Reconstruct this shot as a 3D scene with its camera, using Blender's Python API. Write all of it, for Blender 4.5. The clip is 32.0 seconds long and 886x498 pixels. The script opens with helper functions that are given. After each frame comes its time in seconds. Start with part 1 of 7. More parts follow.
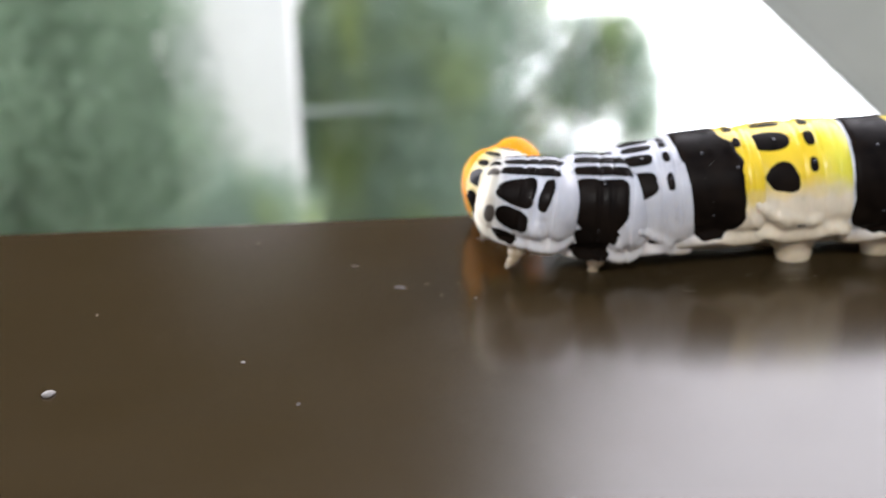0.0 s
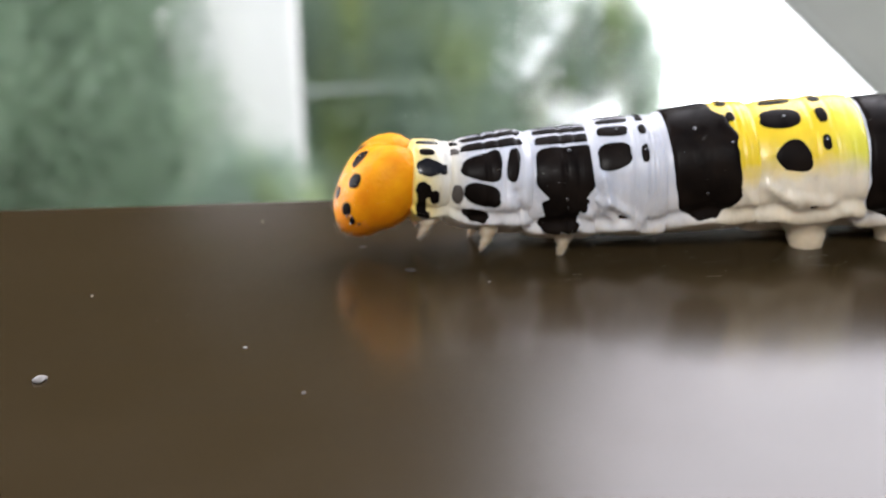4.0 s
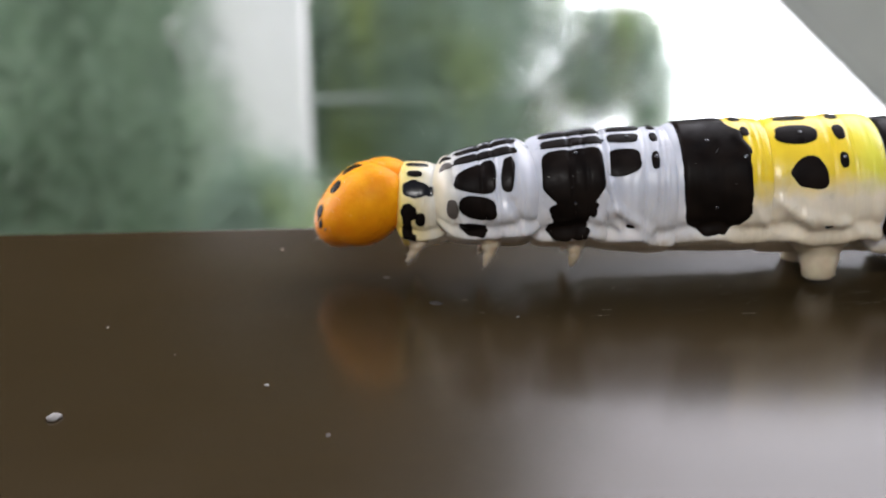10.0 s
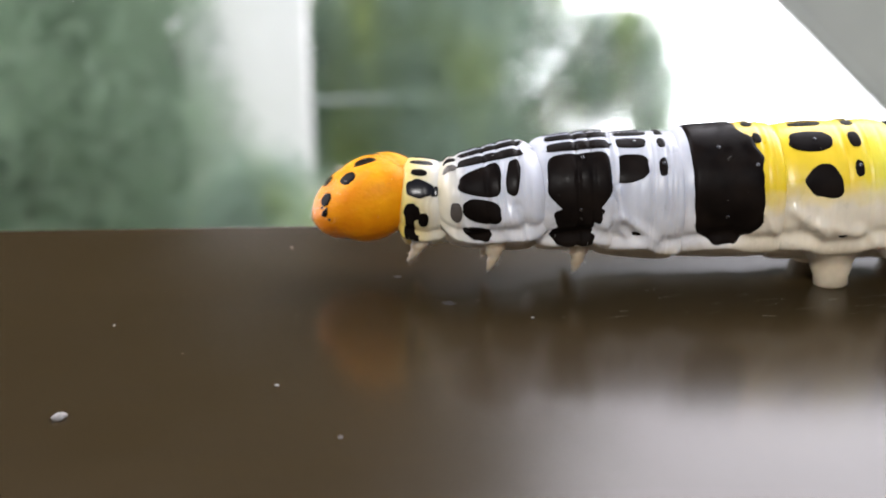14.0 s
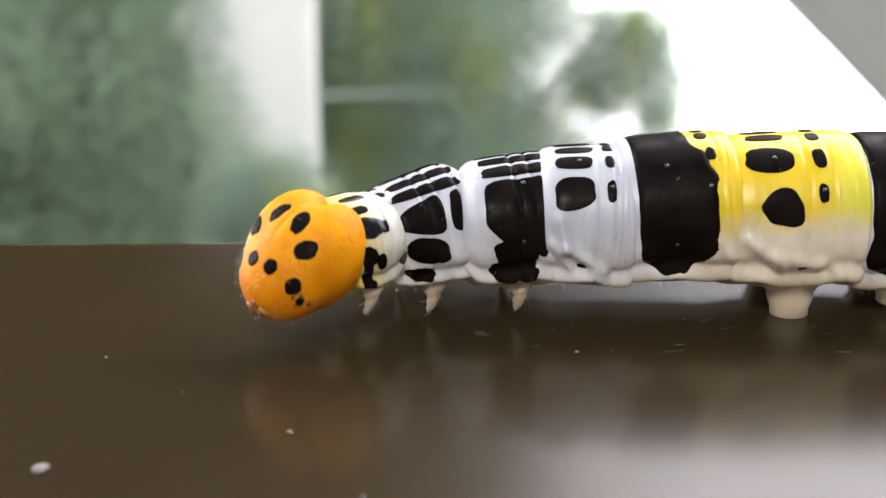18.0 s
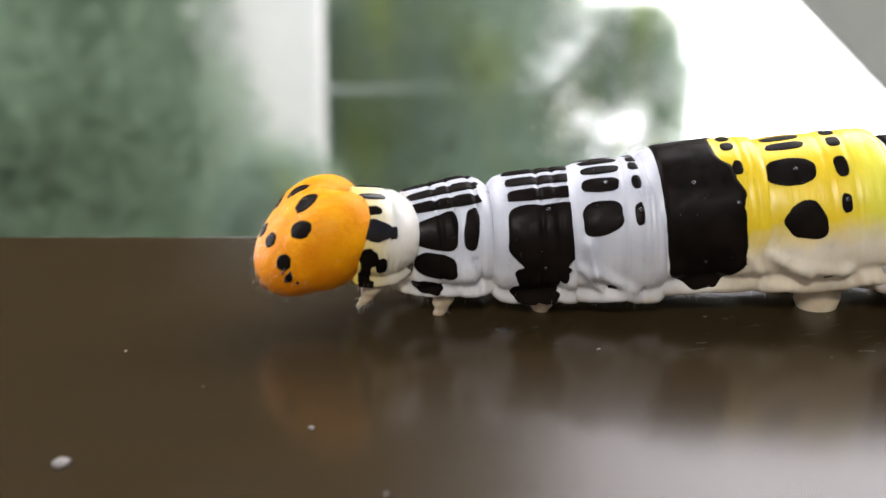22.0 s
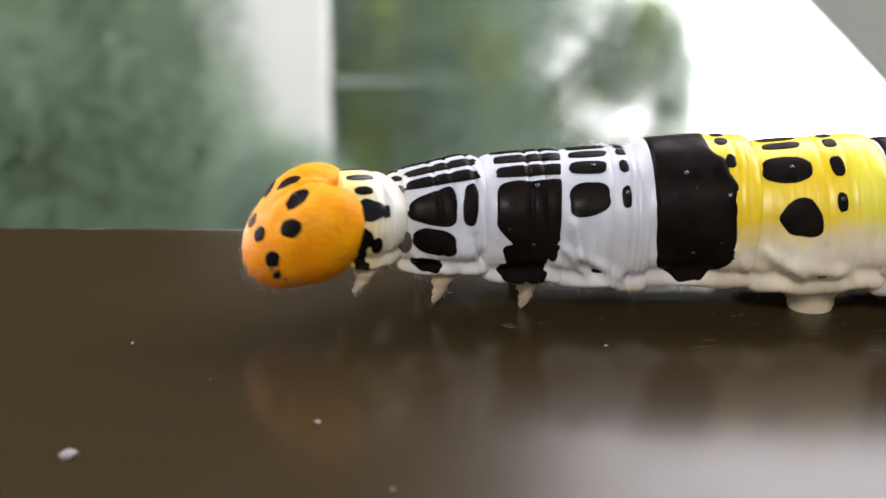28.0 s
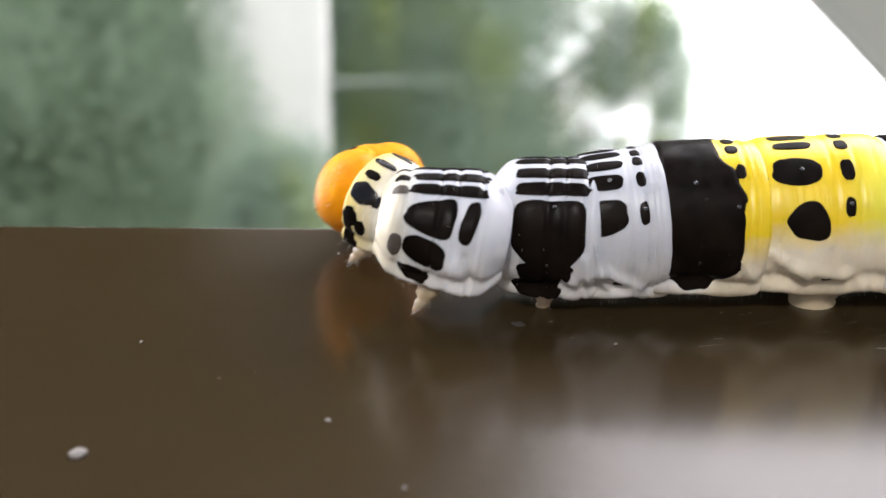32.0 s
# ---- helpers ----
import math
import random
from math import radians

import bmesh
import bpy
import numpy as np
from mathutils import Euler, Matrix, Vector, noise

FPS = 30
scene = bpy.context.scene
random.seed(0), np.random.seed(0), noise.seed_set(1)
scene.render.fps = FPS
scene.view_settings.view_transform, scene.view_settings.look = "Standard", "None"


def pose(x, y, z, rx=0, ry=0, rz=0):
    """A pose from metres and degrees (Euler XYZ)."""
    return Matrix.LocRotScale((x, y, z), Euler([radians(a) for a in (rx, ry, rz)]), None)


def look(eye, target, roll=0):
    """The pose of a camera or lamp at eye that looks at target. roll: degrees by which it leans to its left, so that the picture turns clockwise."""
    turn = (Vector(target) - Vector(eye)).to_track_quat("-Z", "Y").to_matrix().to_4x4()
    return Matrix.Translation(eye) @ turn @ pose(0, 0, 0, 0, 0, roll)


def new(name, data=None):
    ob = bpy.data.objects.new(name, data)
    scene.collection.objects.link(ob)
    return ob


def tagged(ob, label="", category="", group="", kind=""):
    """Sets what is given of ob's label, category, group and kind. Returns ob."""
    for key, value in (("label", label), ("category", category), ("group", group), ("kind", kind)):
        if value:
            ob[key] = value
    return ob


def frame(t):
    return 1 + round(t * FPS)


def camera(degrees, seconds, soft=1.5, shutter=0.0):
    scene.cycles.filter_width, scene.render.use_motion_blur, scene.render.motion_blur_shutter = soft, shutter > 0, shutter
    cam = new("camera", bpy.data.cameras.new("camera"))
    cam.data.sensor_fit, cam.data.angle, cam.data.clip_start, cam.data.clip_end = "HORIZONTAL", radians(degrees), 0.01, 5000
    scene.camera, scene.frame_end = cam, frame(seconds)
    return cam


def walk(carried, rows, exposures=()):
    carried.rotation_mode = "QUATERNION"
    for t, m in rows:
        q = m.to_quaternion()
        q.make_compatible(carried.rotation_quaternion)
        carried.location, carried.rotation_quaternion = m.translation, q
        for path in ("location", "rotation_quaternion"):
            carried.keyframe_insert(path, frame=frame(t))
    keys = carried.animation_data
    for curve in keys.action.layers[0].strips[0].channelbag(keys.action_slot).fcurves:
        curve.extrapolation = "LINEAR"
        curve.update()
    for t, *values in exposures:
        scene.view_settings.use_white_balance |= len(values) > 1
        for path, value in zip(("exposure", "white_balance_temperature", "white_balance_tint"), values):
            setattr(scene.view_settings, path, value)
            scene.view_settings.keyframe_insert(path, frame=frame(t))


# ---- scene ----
cam = camera(40, 32.0, shutter=0.3)
# the lens is wide open: sharp on the caterpillar, soft behind it
cam.data.dof.use_dof = True
cam.data.dof.focus_distance = 0.0685
cam.data.dof.aperture_fstop = 48
PATH = [
    (0, look((-0.00597, -0.07312, 0.03342), (-0.00277, -0.01299, 0.00894), -1.35)),
    (0.5, look((-0.00631, -0.06961, 0.03279), (-0.00319, -0.00960, 0.00801), -1.43)),
    (1, look((-0.00754, -0.06831, 0.03241), (-0.00466, -0.00846, 0.00722), -0.95)),
    (1.5, look((-0.00774, -0.06872, 0.03190), (-0.00512, -0.00892, 0.00655), -0.98)),
    (2, look((-0.00666, -0.06999, 0.03184), (-0.00383, -0.01026, 0.00637), -1.09)),
    (2.5, look((-0.00654, -0.07014, 0.03196), (-0.00345, -0.01049, 0.00633), -0.82)),
    (3, look((-0.00626, -0.07013, 0.03228), (-0.00311, -0.01044, 0.00673), -0.91)),
    (3.5, look((-0.00648, -0.06982, 0.03219), (-0.00334, -0.01009, 0.00674), -0.85)),
    (5.5, look((-0.00667, -0.06895, 0.03156), (-0.00357, -0.00919, 0.00618), -0.64)),
    (6, look((-0.00718, -0.06856, 0.03161), (-0.00413, -0.00877, 0.00629), -0.61)),
    (6.5, look((-0.00696, -0.06825, 0.03158), (-0.00383, -0.00848, 0.00622), -0.63)),
    (7, look((-0.00718, -0.06779, 0.03143), (-0.00408, -0.00804, 0.00603), -0.51)),
    (7.5, look((-0.00715, -0.06768, 0.03116), (-0.00396, -0.00795, 0.00574), -0.50)),
    (8, look((-0.00728, -0.06783, 0.03131), (-0.00417, -0.00808, 0.00591), -0.40)),
    (8.5, look((-0.00705, -0.06771, 0.03140), (-0.00409, -0.00792, 0.00609), -0.51)),
    (9, look((-0.00692, -0.06743, 0.03179), (-0.00386, -0.00763, 0.00651), -0.48)),
    (9.5, look((-0.00686, -0.06724, 0.03199), (-0.00382, -0.00738, 0.00684), -0.41)),
    (10, look((-0.00766, -0.06668, 0.03237), (-0.00487, -0.00671, 0.00744), -0.35)),
    (10.5, look((-0.00823, -0.06661, 0.03240), (-0.00577, -0.00660, 0.00753), -0.36)),
    (11, look((-0.00829, -0.06672, 0.03239), (-0.00585, -0.00669, 0.00759), -0.31)),
    (11.5, look((-0.00832, -0.06649, 0.03186), (-0.00586, -0.00642, 0.00714), -0.16)),
    (12, look((-0.00778, -0.06619, 0.03199), (-0.00511, -0.00616, 0.00721), -0.12)),
    (12.5, look((-0.00777, -0.06584, 0.03197), (-0.00501, -0.00581, 0.00717), 0.00)),
    (13, look((-0.00782, -0.06551, 0.03193), (-0.00503, -0.00551, 0.00710), 0.05)),
    (13.5, look((-0.00814, -0.06526, 0.03149), (-0.00530, -0.00525, 0.00669), -0.02)),
    (14, look((-0.00842, -0.06527, 0.03162), (-0.00563, -0.00528, 0.00677), 0.09)),
    (14.5, look((-0.00855, -0.06387, 0.03109), (-0.00573, -0.00389, 0.00620), 0.23)),
    (15, look((-0.00768, -0.06296, 0.03086), (-0.00468, -0.00300, 0.00594), 0.09)),
    (15.5, look((-0.00779, -0.06209, 0.03098), (-0.00468, -0.00219, 0.00592), 0.35)),
    (17.5, look((-0.00998, -0.05753, 0.02980), (-0.00744, 0.00242, 0.00481), 0.63)),
    (18, look((-0.00957, -0.05718, 0.02995), (-0.00705, 0.00274, 0.00489), 0.46)),
    (18.5, look((-0.00945, -0.05716, 0.02988), (-0.00695, 0.00276, 0.00483), 0.34)),
    (19, look((-0.00957, -0.05707, 0.03007), (-0.00693, 0.00275, 0.00479), 0.36)),
    (19.5, look((-0.00991, -0.05693, 0.02987), (-0.00751, 0.00296, 0.00471), 0.45)),
    (20, look((-0.01000, -0.05685, 0.02980), (-0.00771, 0.00304, 0.00462), 0.46)),
    (20.5, look((-0.01006, -0.05687, 0.02987), (-0.00781, 0.00299, 0.00463), 0.54)),
    (21, look((-0.01020, -0.05672, 0.02984), (-0.00803, 0.00313, 0.00459), 0.61)),
    (21.5, look((-0.01021, -0.05690, 0.02990), (-0.00801, 0.00293, 0.00461), 0.57)),
    (22, look((-0.01035, -0.05678, 0.02980), (-0.00818, 0.00305, 0.00451), 0.73)),
    (22.5, look((-0.01057, -0.05669, 0.02979), (-0.00850, 0.00314, 0.00446), 0.73)),
    (23, look((-0.01113, -0.05659, 0.02975), (-0.00917, 0.00323, 0.00440), 0.86)),
    (23.5, look((-0.01099, -0.05665, 0.02971), (-0.00906, 0.00318, 0.00436), 0.84)),
    (24, look((-0.01069, -0.05662, 0.02982), (-0.00873, 0.00314, 0.00433), 0.84)),
    (24.5, look((-0.01032, -0.05670, 0.02979), (-0.00828, 0.00308, 0.00436), 0.81)),
    (25, look((-0.01021, -0.05678, 0.02974), (-0.00830, 0.00302, 0.00435), 0.81)),
    (25.5, look((-0.01039, -0.05666, 0.02980), (-0.00842, 0.00309, 0.00430), 0.87)),
    (27.5, look((-0.01051, -0.05669, 0.02975), (-0.00858, 0.00305, 0.00420), 1.05)),
    (28, look((-0.01059, -0.05662, 0.02982), (-0.00859, 0.00308, 0.00420), 1.19)),
    (28.5, look((-0.01058, -0.05661, 0.02980), (-0.00858, 0.00309, 0.00417), 1.12)),
    (29, look((-0.01073, -0.05658, 0.02974), (-0.00885, 0.00313, 0.00413), 1.13)),
    (29.5, look((-0.01081, -0.05649, 0.02966), (-0.00892, 0.00323, 0.00407), 1.14)),
    (30, look((-0.01085, -0.05658, 0.02982), (-0.00885, 0.00309, 0.00411), 1.10)),
    (30.5, look((-0.01079, -0.05647, 0.02965), (-0.00885, 0.00324, 0.00403), 1.07)),
    (31, look((-0.01070, -0.05657, 0.02980), (-0.00865, 0.00310, 0.00411), 1.06)),
    (31.5, look((-0.01078, -0.05652, 0.02977), (-0.00873, 0.00315, 0.00408), 1.05)),
    (32, look((-0.01111, -0.05649, 0.02969), (-0.00907, 0.00321, 0.00404), 1.20)),
]
walk(cam, PATH, exposures=[(0, 0.19, 6250, 10), (1, 0.28, 6250, 10), (2, 0.62, 6250, 10), (3, 0.23, 6250, 10), (6, 0.24, 6250, 10), (7, 0.13, 6250, 10), (8, 0.03, 6250, 10), (9, -0.07, 6250, 10), (10, -0.15, 6250, 10), (11, 0.06, 6250, 10), (12, 0.33, 6250, 10), (13, -0.06, 6300, 10), (14, 0.13, 6300, 10), (15, -0.2, 6300, 10), (15.5, -0.15, 6300, 10), (18, 0.14, 6500, 10), (19, 0.18, 6500, 10), (20, 0.06, 6500, 10), (21, 0.06, 6500, 10), (22, 0.04, 6500, 10), (23, 0.07, 6500, 10), (24, 0.05, 6500, 10), (25, -0.01, 6500, 10), (28, 0.03, 6500, 10), (29, -0.1, 6500, 10), (30, 0.12, 6500, 10), (31, 0.13, 6500, 10), (32, 0.19, 6500, 10)])

# ---- world and light ----
BACKDROP_GLOW = 7.0
world = bpy.data.worlds.new("sky")
scene.world = world
world.use_nodes = True
sky = world.node_tree.nodes.new("ShaderNodeTexSky")
sky.sky_type, sky.sun_disc = "NISHITA", False
sky.sun_elevation, sky.sun_rotation = radians(45), radians(190)
world.node_tree.links.new(sky.outputs[0], world.node_tree.nodes["Background"].inputs["Color"])
world.node_tree.nodes["Background"].inputs["Strength"].default_value = 0.12
sun = new("sun", bpy.data.lights.new("sun", "SUN"))
sun.data.energy, sun.data.angle, sun.data.color = 1.45, radians(3), (1.0, 0.97, 0.92)
sun.matrix_world = look((-0.17 * 0.707, -0.985 * 0.707, 0.707), (0, 0, 0))
MM = 0.001


# ---- helpers of this scene ----
def part(name, bm, material, parent=None, label="", mm=True, smooth=True):
    """Links a bmesh (drawn in millimetres unless mm is off) as one mesh object under a thing or part."""
    if mm:
        bmesh.ops.scale(bm, vec=(MM, MM, MM), verts=bm.verts)
    me = bpy.data.meshes.new(name)
    bm.to_mesh(me)
    bm.free()
    if smooth:
        me.polygons.foreach_set("use_smooth", [True] * len(me.polygons))
    me.materials.append(material)
    ob = new(name, me)
    ob.parent = parent
    if label:
        ob["label"] = label
    return ob


def smoothstep(a, b, x):
    s = min(1.0, max(0.0, (x - a) / (b - a)))
    return s * s * (3 - 2 * s)


def grid_mesh(rows, closed=False):
    """A bmesh from rows of points; closed joins the ends of each row."""
    bm = bmesh.new()
    vs = [[bm.verts.new(p) for p in r] for r in rows]
    for a, b in zip(vs, vs[1:]):
        n = len(a)
        for j in range(n if closed else n - 1):
            bm.faces.new((a[j], a[(j + 1) % n], b[(j + 1) % n], b[j]))
    if closed:
        bm.faces.new(vs[0][::-1])
        bm.faces.new(vs[-1])
    bmesh.ops.recalc_face_normals(bm, faces=bm.faces)
    return bm


def tube(bm, a, b, ra, rb, n=8):
    a, b = Vector(a), Vector(b)
    q = (b - a).to_track_quat("Z", "Y")
    rings = []
    for p, r in ((a, ra), (b, rb)):
        rings.append([bm.verts.new(p + q @ Vector((r * math.cos(k * math.tau / n), r * math.sin(k * math.tau / n), 0))) for k in range(n)])
    for k in range(n):
        bm.faces.new((rings[0][k], rings[0][(k + 1) % n], rings[1][(k + 1) % n], rings[1][k]))
    bm.faces.new(rings[0][::-1])
    bm.faces.new(rings[1])


# ---- materials ----
def material(name):
    m = bpy.data.materials.new(name)
    m.use_nodes = True
    nt = m.node_tree
    return m, nt.nodes, nt.links, nt.nodes["Principled BSDF"]


def noise_node(nodes, links, scale, detail=4, coords="Object"):
    tc = nodes.new("ShaderNodeTexCoord")
    n = nodes.new("ShaderNodeTexNoise")
    n.inputs["Scale"].default_value = scale
    n.inputs["Detail"].default_value = detail
    links.new(tc.outputs[coords], n.inputs["Vector"])
    return n


def ramp_node(nodes, links, source, stops):
    r = nodes.new("ShaderNodeValToRGB")
    links.new(source, r.inputs["Fac"])
    e = r.color_ramp.elements
    while len(e) < len(stops):
        e.new(0.5)
    for k, (at, colour) in enumerate(stops):
        e[k].position, e[k].color = at, (*colour, 1)
    return r


def bump_node(nodes, links, bsdf, source, strength, distance):
    b = nodes.new("ShaderNodeBump")
    b.inputs["Strength"].default_value = strength
    b.inputs["Distance"].default_value = distance
    links.new(source, b.inputs["Height"])
    links.new(b.outputs["Normal"], bsdf.inputs["Normal"])


def mottled(name, a, b, scale, rough=0.5, bump=0.0, dist=0.001, metal=0.0, spec=0.5):
    m, nodes, links, bsdf = material(name)
    n = noise_node(nodes, links, scale)
    r = ramp_node(nodes, links, n.outputs["Fac"], [(0.3, a), (0.7, b)])
    links.new(r.outputs["Color"], bsdf.inputs["Base Color"])
    bsdf.inputs["Roughness"].default_value = rough
    bsdf.inputs["Metallic"].default_value = metal
    bsdf.inputs["Specular IOR Level"].default_value = spec
    if bump:
        n2 = noise_node(nodes, links, scale * 6)
        bump_node(nodes, links, bsdf, n2.outputs["Fac"], bump, dist)
    return m


def skin(name, belly, side, back, z0, z1, rear=None, x0=0.0, x1=1.0, side_rear=None):
    """Caterpillar skin: belly, side and back colours by height on the ring (mm), with an optional other colour of the back to the rear."""
    m, nodes, links, bsdf = material(name)
    tc = nodes.new("ShaderNodeTexCoord")
    sep = nodes.new("ShaderNodeSeparateXYZ")
    links.new(tc.outputs["Object"], sep.inputs[0])
    n = noise_node(nodes, links, 900, 3)
    mix = nodes.new("ShaderNodeMath")
    mix.operation = "MULTIPLY_ADD"
    links.new(n.outputs["Fac"], mix.inputs[0])
    mix.inputs[1].default_value = 0.0012
    links.new(sep.outputs["Z"], mix.inputs[2])
    mr = nodes.new("ShaderNodeMapRange")
    mr.inputs["From Min"].default_value, mr.inputs["From Max"].default_value = -0.0050, 0.0050
    links.new(mix.outputs[0], mr.inputs["Value"])
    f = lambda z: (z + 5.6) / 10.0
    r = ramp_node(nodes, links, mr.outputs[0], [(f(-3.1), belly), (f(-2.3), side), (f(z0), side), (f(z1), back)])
    colour = r.outputs["Color"]
    if rear:
        mx = nodes.new("ShaderNodeMapRange")
        mx.inputs["From Min"].default_value, mx.inputs["From Max"].default_value = x0 * MM, x1 * MM
        links.new(sep.outputs["X"], mx.inputs["Value"])
        r2 = ramp_node(nodes, links, mr.outputs[0], [(f(-3.1), belly), (f(-2.3), side_rear or side), (f(z0), side_rear or side), (f(z1), rear)])
        mm_ = nodes.new("ShaderNodeMix")
        mm_.data_type = "RGBA"
        links.new(mx.outputs[0], mm_.inputs["Factor"])
        links.new(colour, mm_.inputs["A"])
        links.new(r2.outputs["Color"], mm_.inputs["B"])
        colour = mm_.outputs["Result"]
    # cloudy translucency: the skin is a little greyer in patches
    cloud = noise_node(nodes, links, 420, 5)
    cr = ramp_node(nodes, links, cloud.outputs["Fac"], [(0.34, (0.84, 0.845, 0.855)), (0.60, (1.0, 1.0, 1.0))])
    cm = nodes.new("ShaderNodeMix")
    cm.data_type, cm.blend_type = "RGBA", "MULTIPLY"
    cm.inputs["Factor"].default_value = 1.0
    links.new(colour, cm.inputs["A"])
    links.new(cr.outputs["Color"], cm.inputs["B"])
    links.new(cm.outputs["Result"], bsdf.inputs["Base Color"])
    rr = ramp_node(nodes, links, cloud.outputs["Fac"], [(0.3, (0.24, 0.24, 0.24)), (0.7, (0.42, 0.42, 0.42))])
    links.new(rr.outputs["Color"], bsdf.inputs["Roughness"])
    bsdf.inputs["Subsurface Weight"].default_value = 0.25
    bsdf.inputs["Subsurface Radius"].default_value = (1.0, 0.8, 0.6)
    bsdf.inputs["Subsurface Scale"].default_value = 0.0005
    # fine creases run round the body
    mp = nodes.new("ShaderNodeMapping")
    mp.inputs["Scale"].default_value = (3.0, 0.45, 0.45)
    links.new(tc.outputs["Object"], mp.inputs["Vector"])
    n2 = nodes.new("ShaderNodeTexNoise")
    n2.inputs["Scale"].default_value = 900
    n2.inputs["Detail"].default_value = 4
    links.new(mp.outputs[0], n2.inputs["Vector"])
    bump_node(nodes, links, bsdf, n2.outputs["Fac"], 0.17, 0.00022)
    return m


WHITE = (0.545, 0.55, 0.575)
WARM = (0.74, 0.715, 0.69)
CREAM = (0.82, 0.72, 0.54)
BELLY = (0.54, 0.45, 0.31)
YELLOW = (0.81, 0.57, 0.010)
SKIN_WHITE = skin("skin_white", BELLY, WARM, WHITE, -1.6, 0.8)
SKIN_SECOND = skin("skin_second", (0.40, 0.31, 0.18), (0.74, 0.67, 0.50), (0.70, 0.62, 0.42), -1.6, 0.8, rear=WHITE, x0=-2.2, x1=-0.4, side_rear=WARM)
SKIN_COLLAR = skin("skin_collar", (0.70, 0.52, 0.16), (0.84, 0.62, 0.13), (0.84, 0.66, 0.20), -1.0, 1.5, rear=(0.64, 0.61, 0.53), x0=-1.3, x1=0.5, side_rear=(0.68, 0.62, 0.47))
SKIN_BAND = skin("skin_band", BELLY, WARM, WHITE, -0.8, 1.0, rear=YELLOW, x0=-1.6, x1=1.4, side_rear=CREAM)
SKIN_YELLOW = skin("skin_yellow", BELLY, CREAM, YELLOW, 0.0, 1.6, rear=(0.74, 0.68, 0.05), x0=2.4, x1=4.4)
SPOT = mottled("spot_black", (0.0030, 0.0021, 0.0016), (0.0095, 0.0064, 0.0045), 650, 0.45, 0.06, 0.0001, spec=0.045)
nodes_, links_ = SPOT.node_tree.nodes, SPOT.node_tree.links
wet_ = noise_node(nodes_, links_, 1100, 4)
gloss_ = ramp_node(nodes_, links_, wet_.outputs["Fac"], [(0.40, (0.28, 0.28, 0.28)), (0.62, (0.50, 0.50, 0.50))])
links_.new(gloss_.outputs["Color"], nodes_["Principled BSDF"].inputs["Roughness"])
SPOT_WET = mottled("spot_wet", (0.0035, 0.0028, 0.0025), (0.008, 0.006, 0.005), 900, 0.25, 0.05, 0.0001, spec=0.28)
PIT = mottled("bristle_base_black", (0.006, 0.005, 0.004), (0.012, 0.009, 0.007), 1500, 0.13, spec=1.0)
SPOT_GREY = mottled("spot_grey", (0.05, 0.042, 0.036), (0.09, 0.075, 0.06), 1500, 0.4, 0.04, 0.0001, spec=0.2)
HEAD_ORANGE = mottled("head_orange", (0.70, 0.235, 0.0012), (0.84, 0.36, 0.0025), 620, 0.45, 0.45, 0.00014, spec=0.13)
nodes_, links_ = HEAD_ORANGE.node_tree.nodes, HEAD_ORANGE.node_tree.links
tc_ = nodes_.new("ShaderNodeTexCoord")
sep_ = nodes_.new("ShaderNodeSeparateXYZ")
links_.new(tc_.outputs["Object"], sep_.inputs[0])
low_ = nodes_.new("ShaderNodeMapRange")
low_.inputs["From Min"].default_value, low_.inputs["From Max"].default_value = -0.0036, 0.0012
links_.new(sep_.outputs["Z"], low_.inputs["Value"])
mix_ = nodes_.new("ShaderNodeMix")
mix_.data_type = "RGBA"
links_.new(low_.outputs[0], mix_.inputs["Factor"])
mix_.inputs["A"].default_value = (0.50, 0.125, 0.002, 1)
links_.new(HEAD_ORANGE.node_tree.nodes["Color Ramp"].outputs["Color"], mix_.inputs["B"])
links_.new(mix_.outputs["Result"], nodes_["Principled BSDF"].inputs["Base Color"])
LEG = mottled("leg_beige", (0.31, 0.24, 0.15), (0.46, 0.37, 0.25), 1800, 0.4, 0.2, 0.0001)
PROLEG = mottled("proleg_cream", (0.50, 0.41, 0.27), (0.64, 0.54, 0.38), 900, 0.4, 0.12, 0.0001)
for m_ in (LEG, PROLEG, HEAD_ORANGE):
    b_ = m_.node_tree.nodes["Principled BSDF"]
    b_.inputs["Subsurface Weight"].default_value = 0.3
    b_.inputs["Subsurface Radius"].default_value = (1.0, 0.6, 0.3)
    b_.inputs["Subsurface Scale"].default_value = 0.0005
MOUTH = mottled("mouth_brown", (0.16, 0.055, 0.006), (0.42, 0.16, 0.02), 2500, 0.4, 0.2, 0.0001)
HAIR = mottled("hair_white", (0.70, 0.68, 0.62), (0.80, 0.78, 0.72), 300, 0.5)
SILK = mottled("silk", (0.22, 0.20, 0.17), (0.50, 0.47, 0.42), 800, 0.3)
SMEAR = mottled("dried_smear", (0.034, 0.027, 0.020), (0.055, 0.045, 0.036), 2500, 0.6)
DUST = mottled("dust", (0.17, 0.155, 0.135), (0.27, 0.25, 0.23), 3000, 0.7)


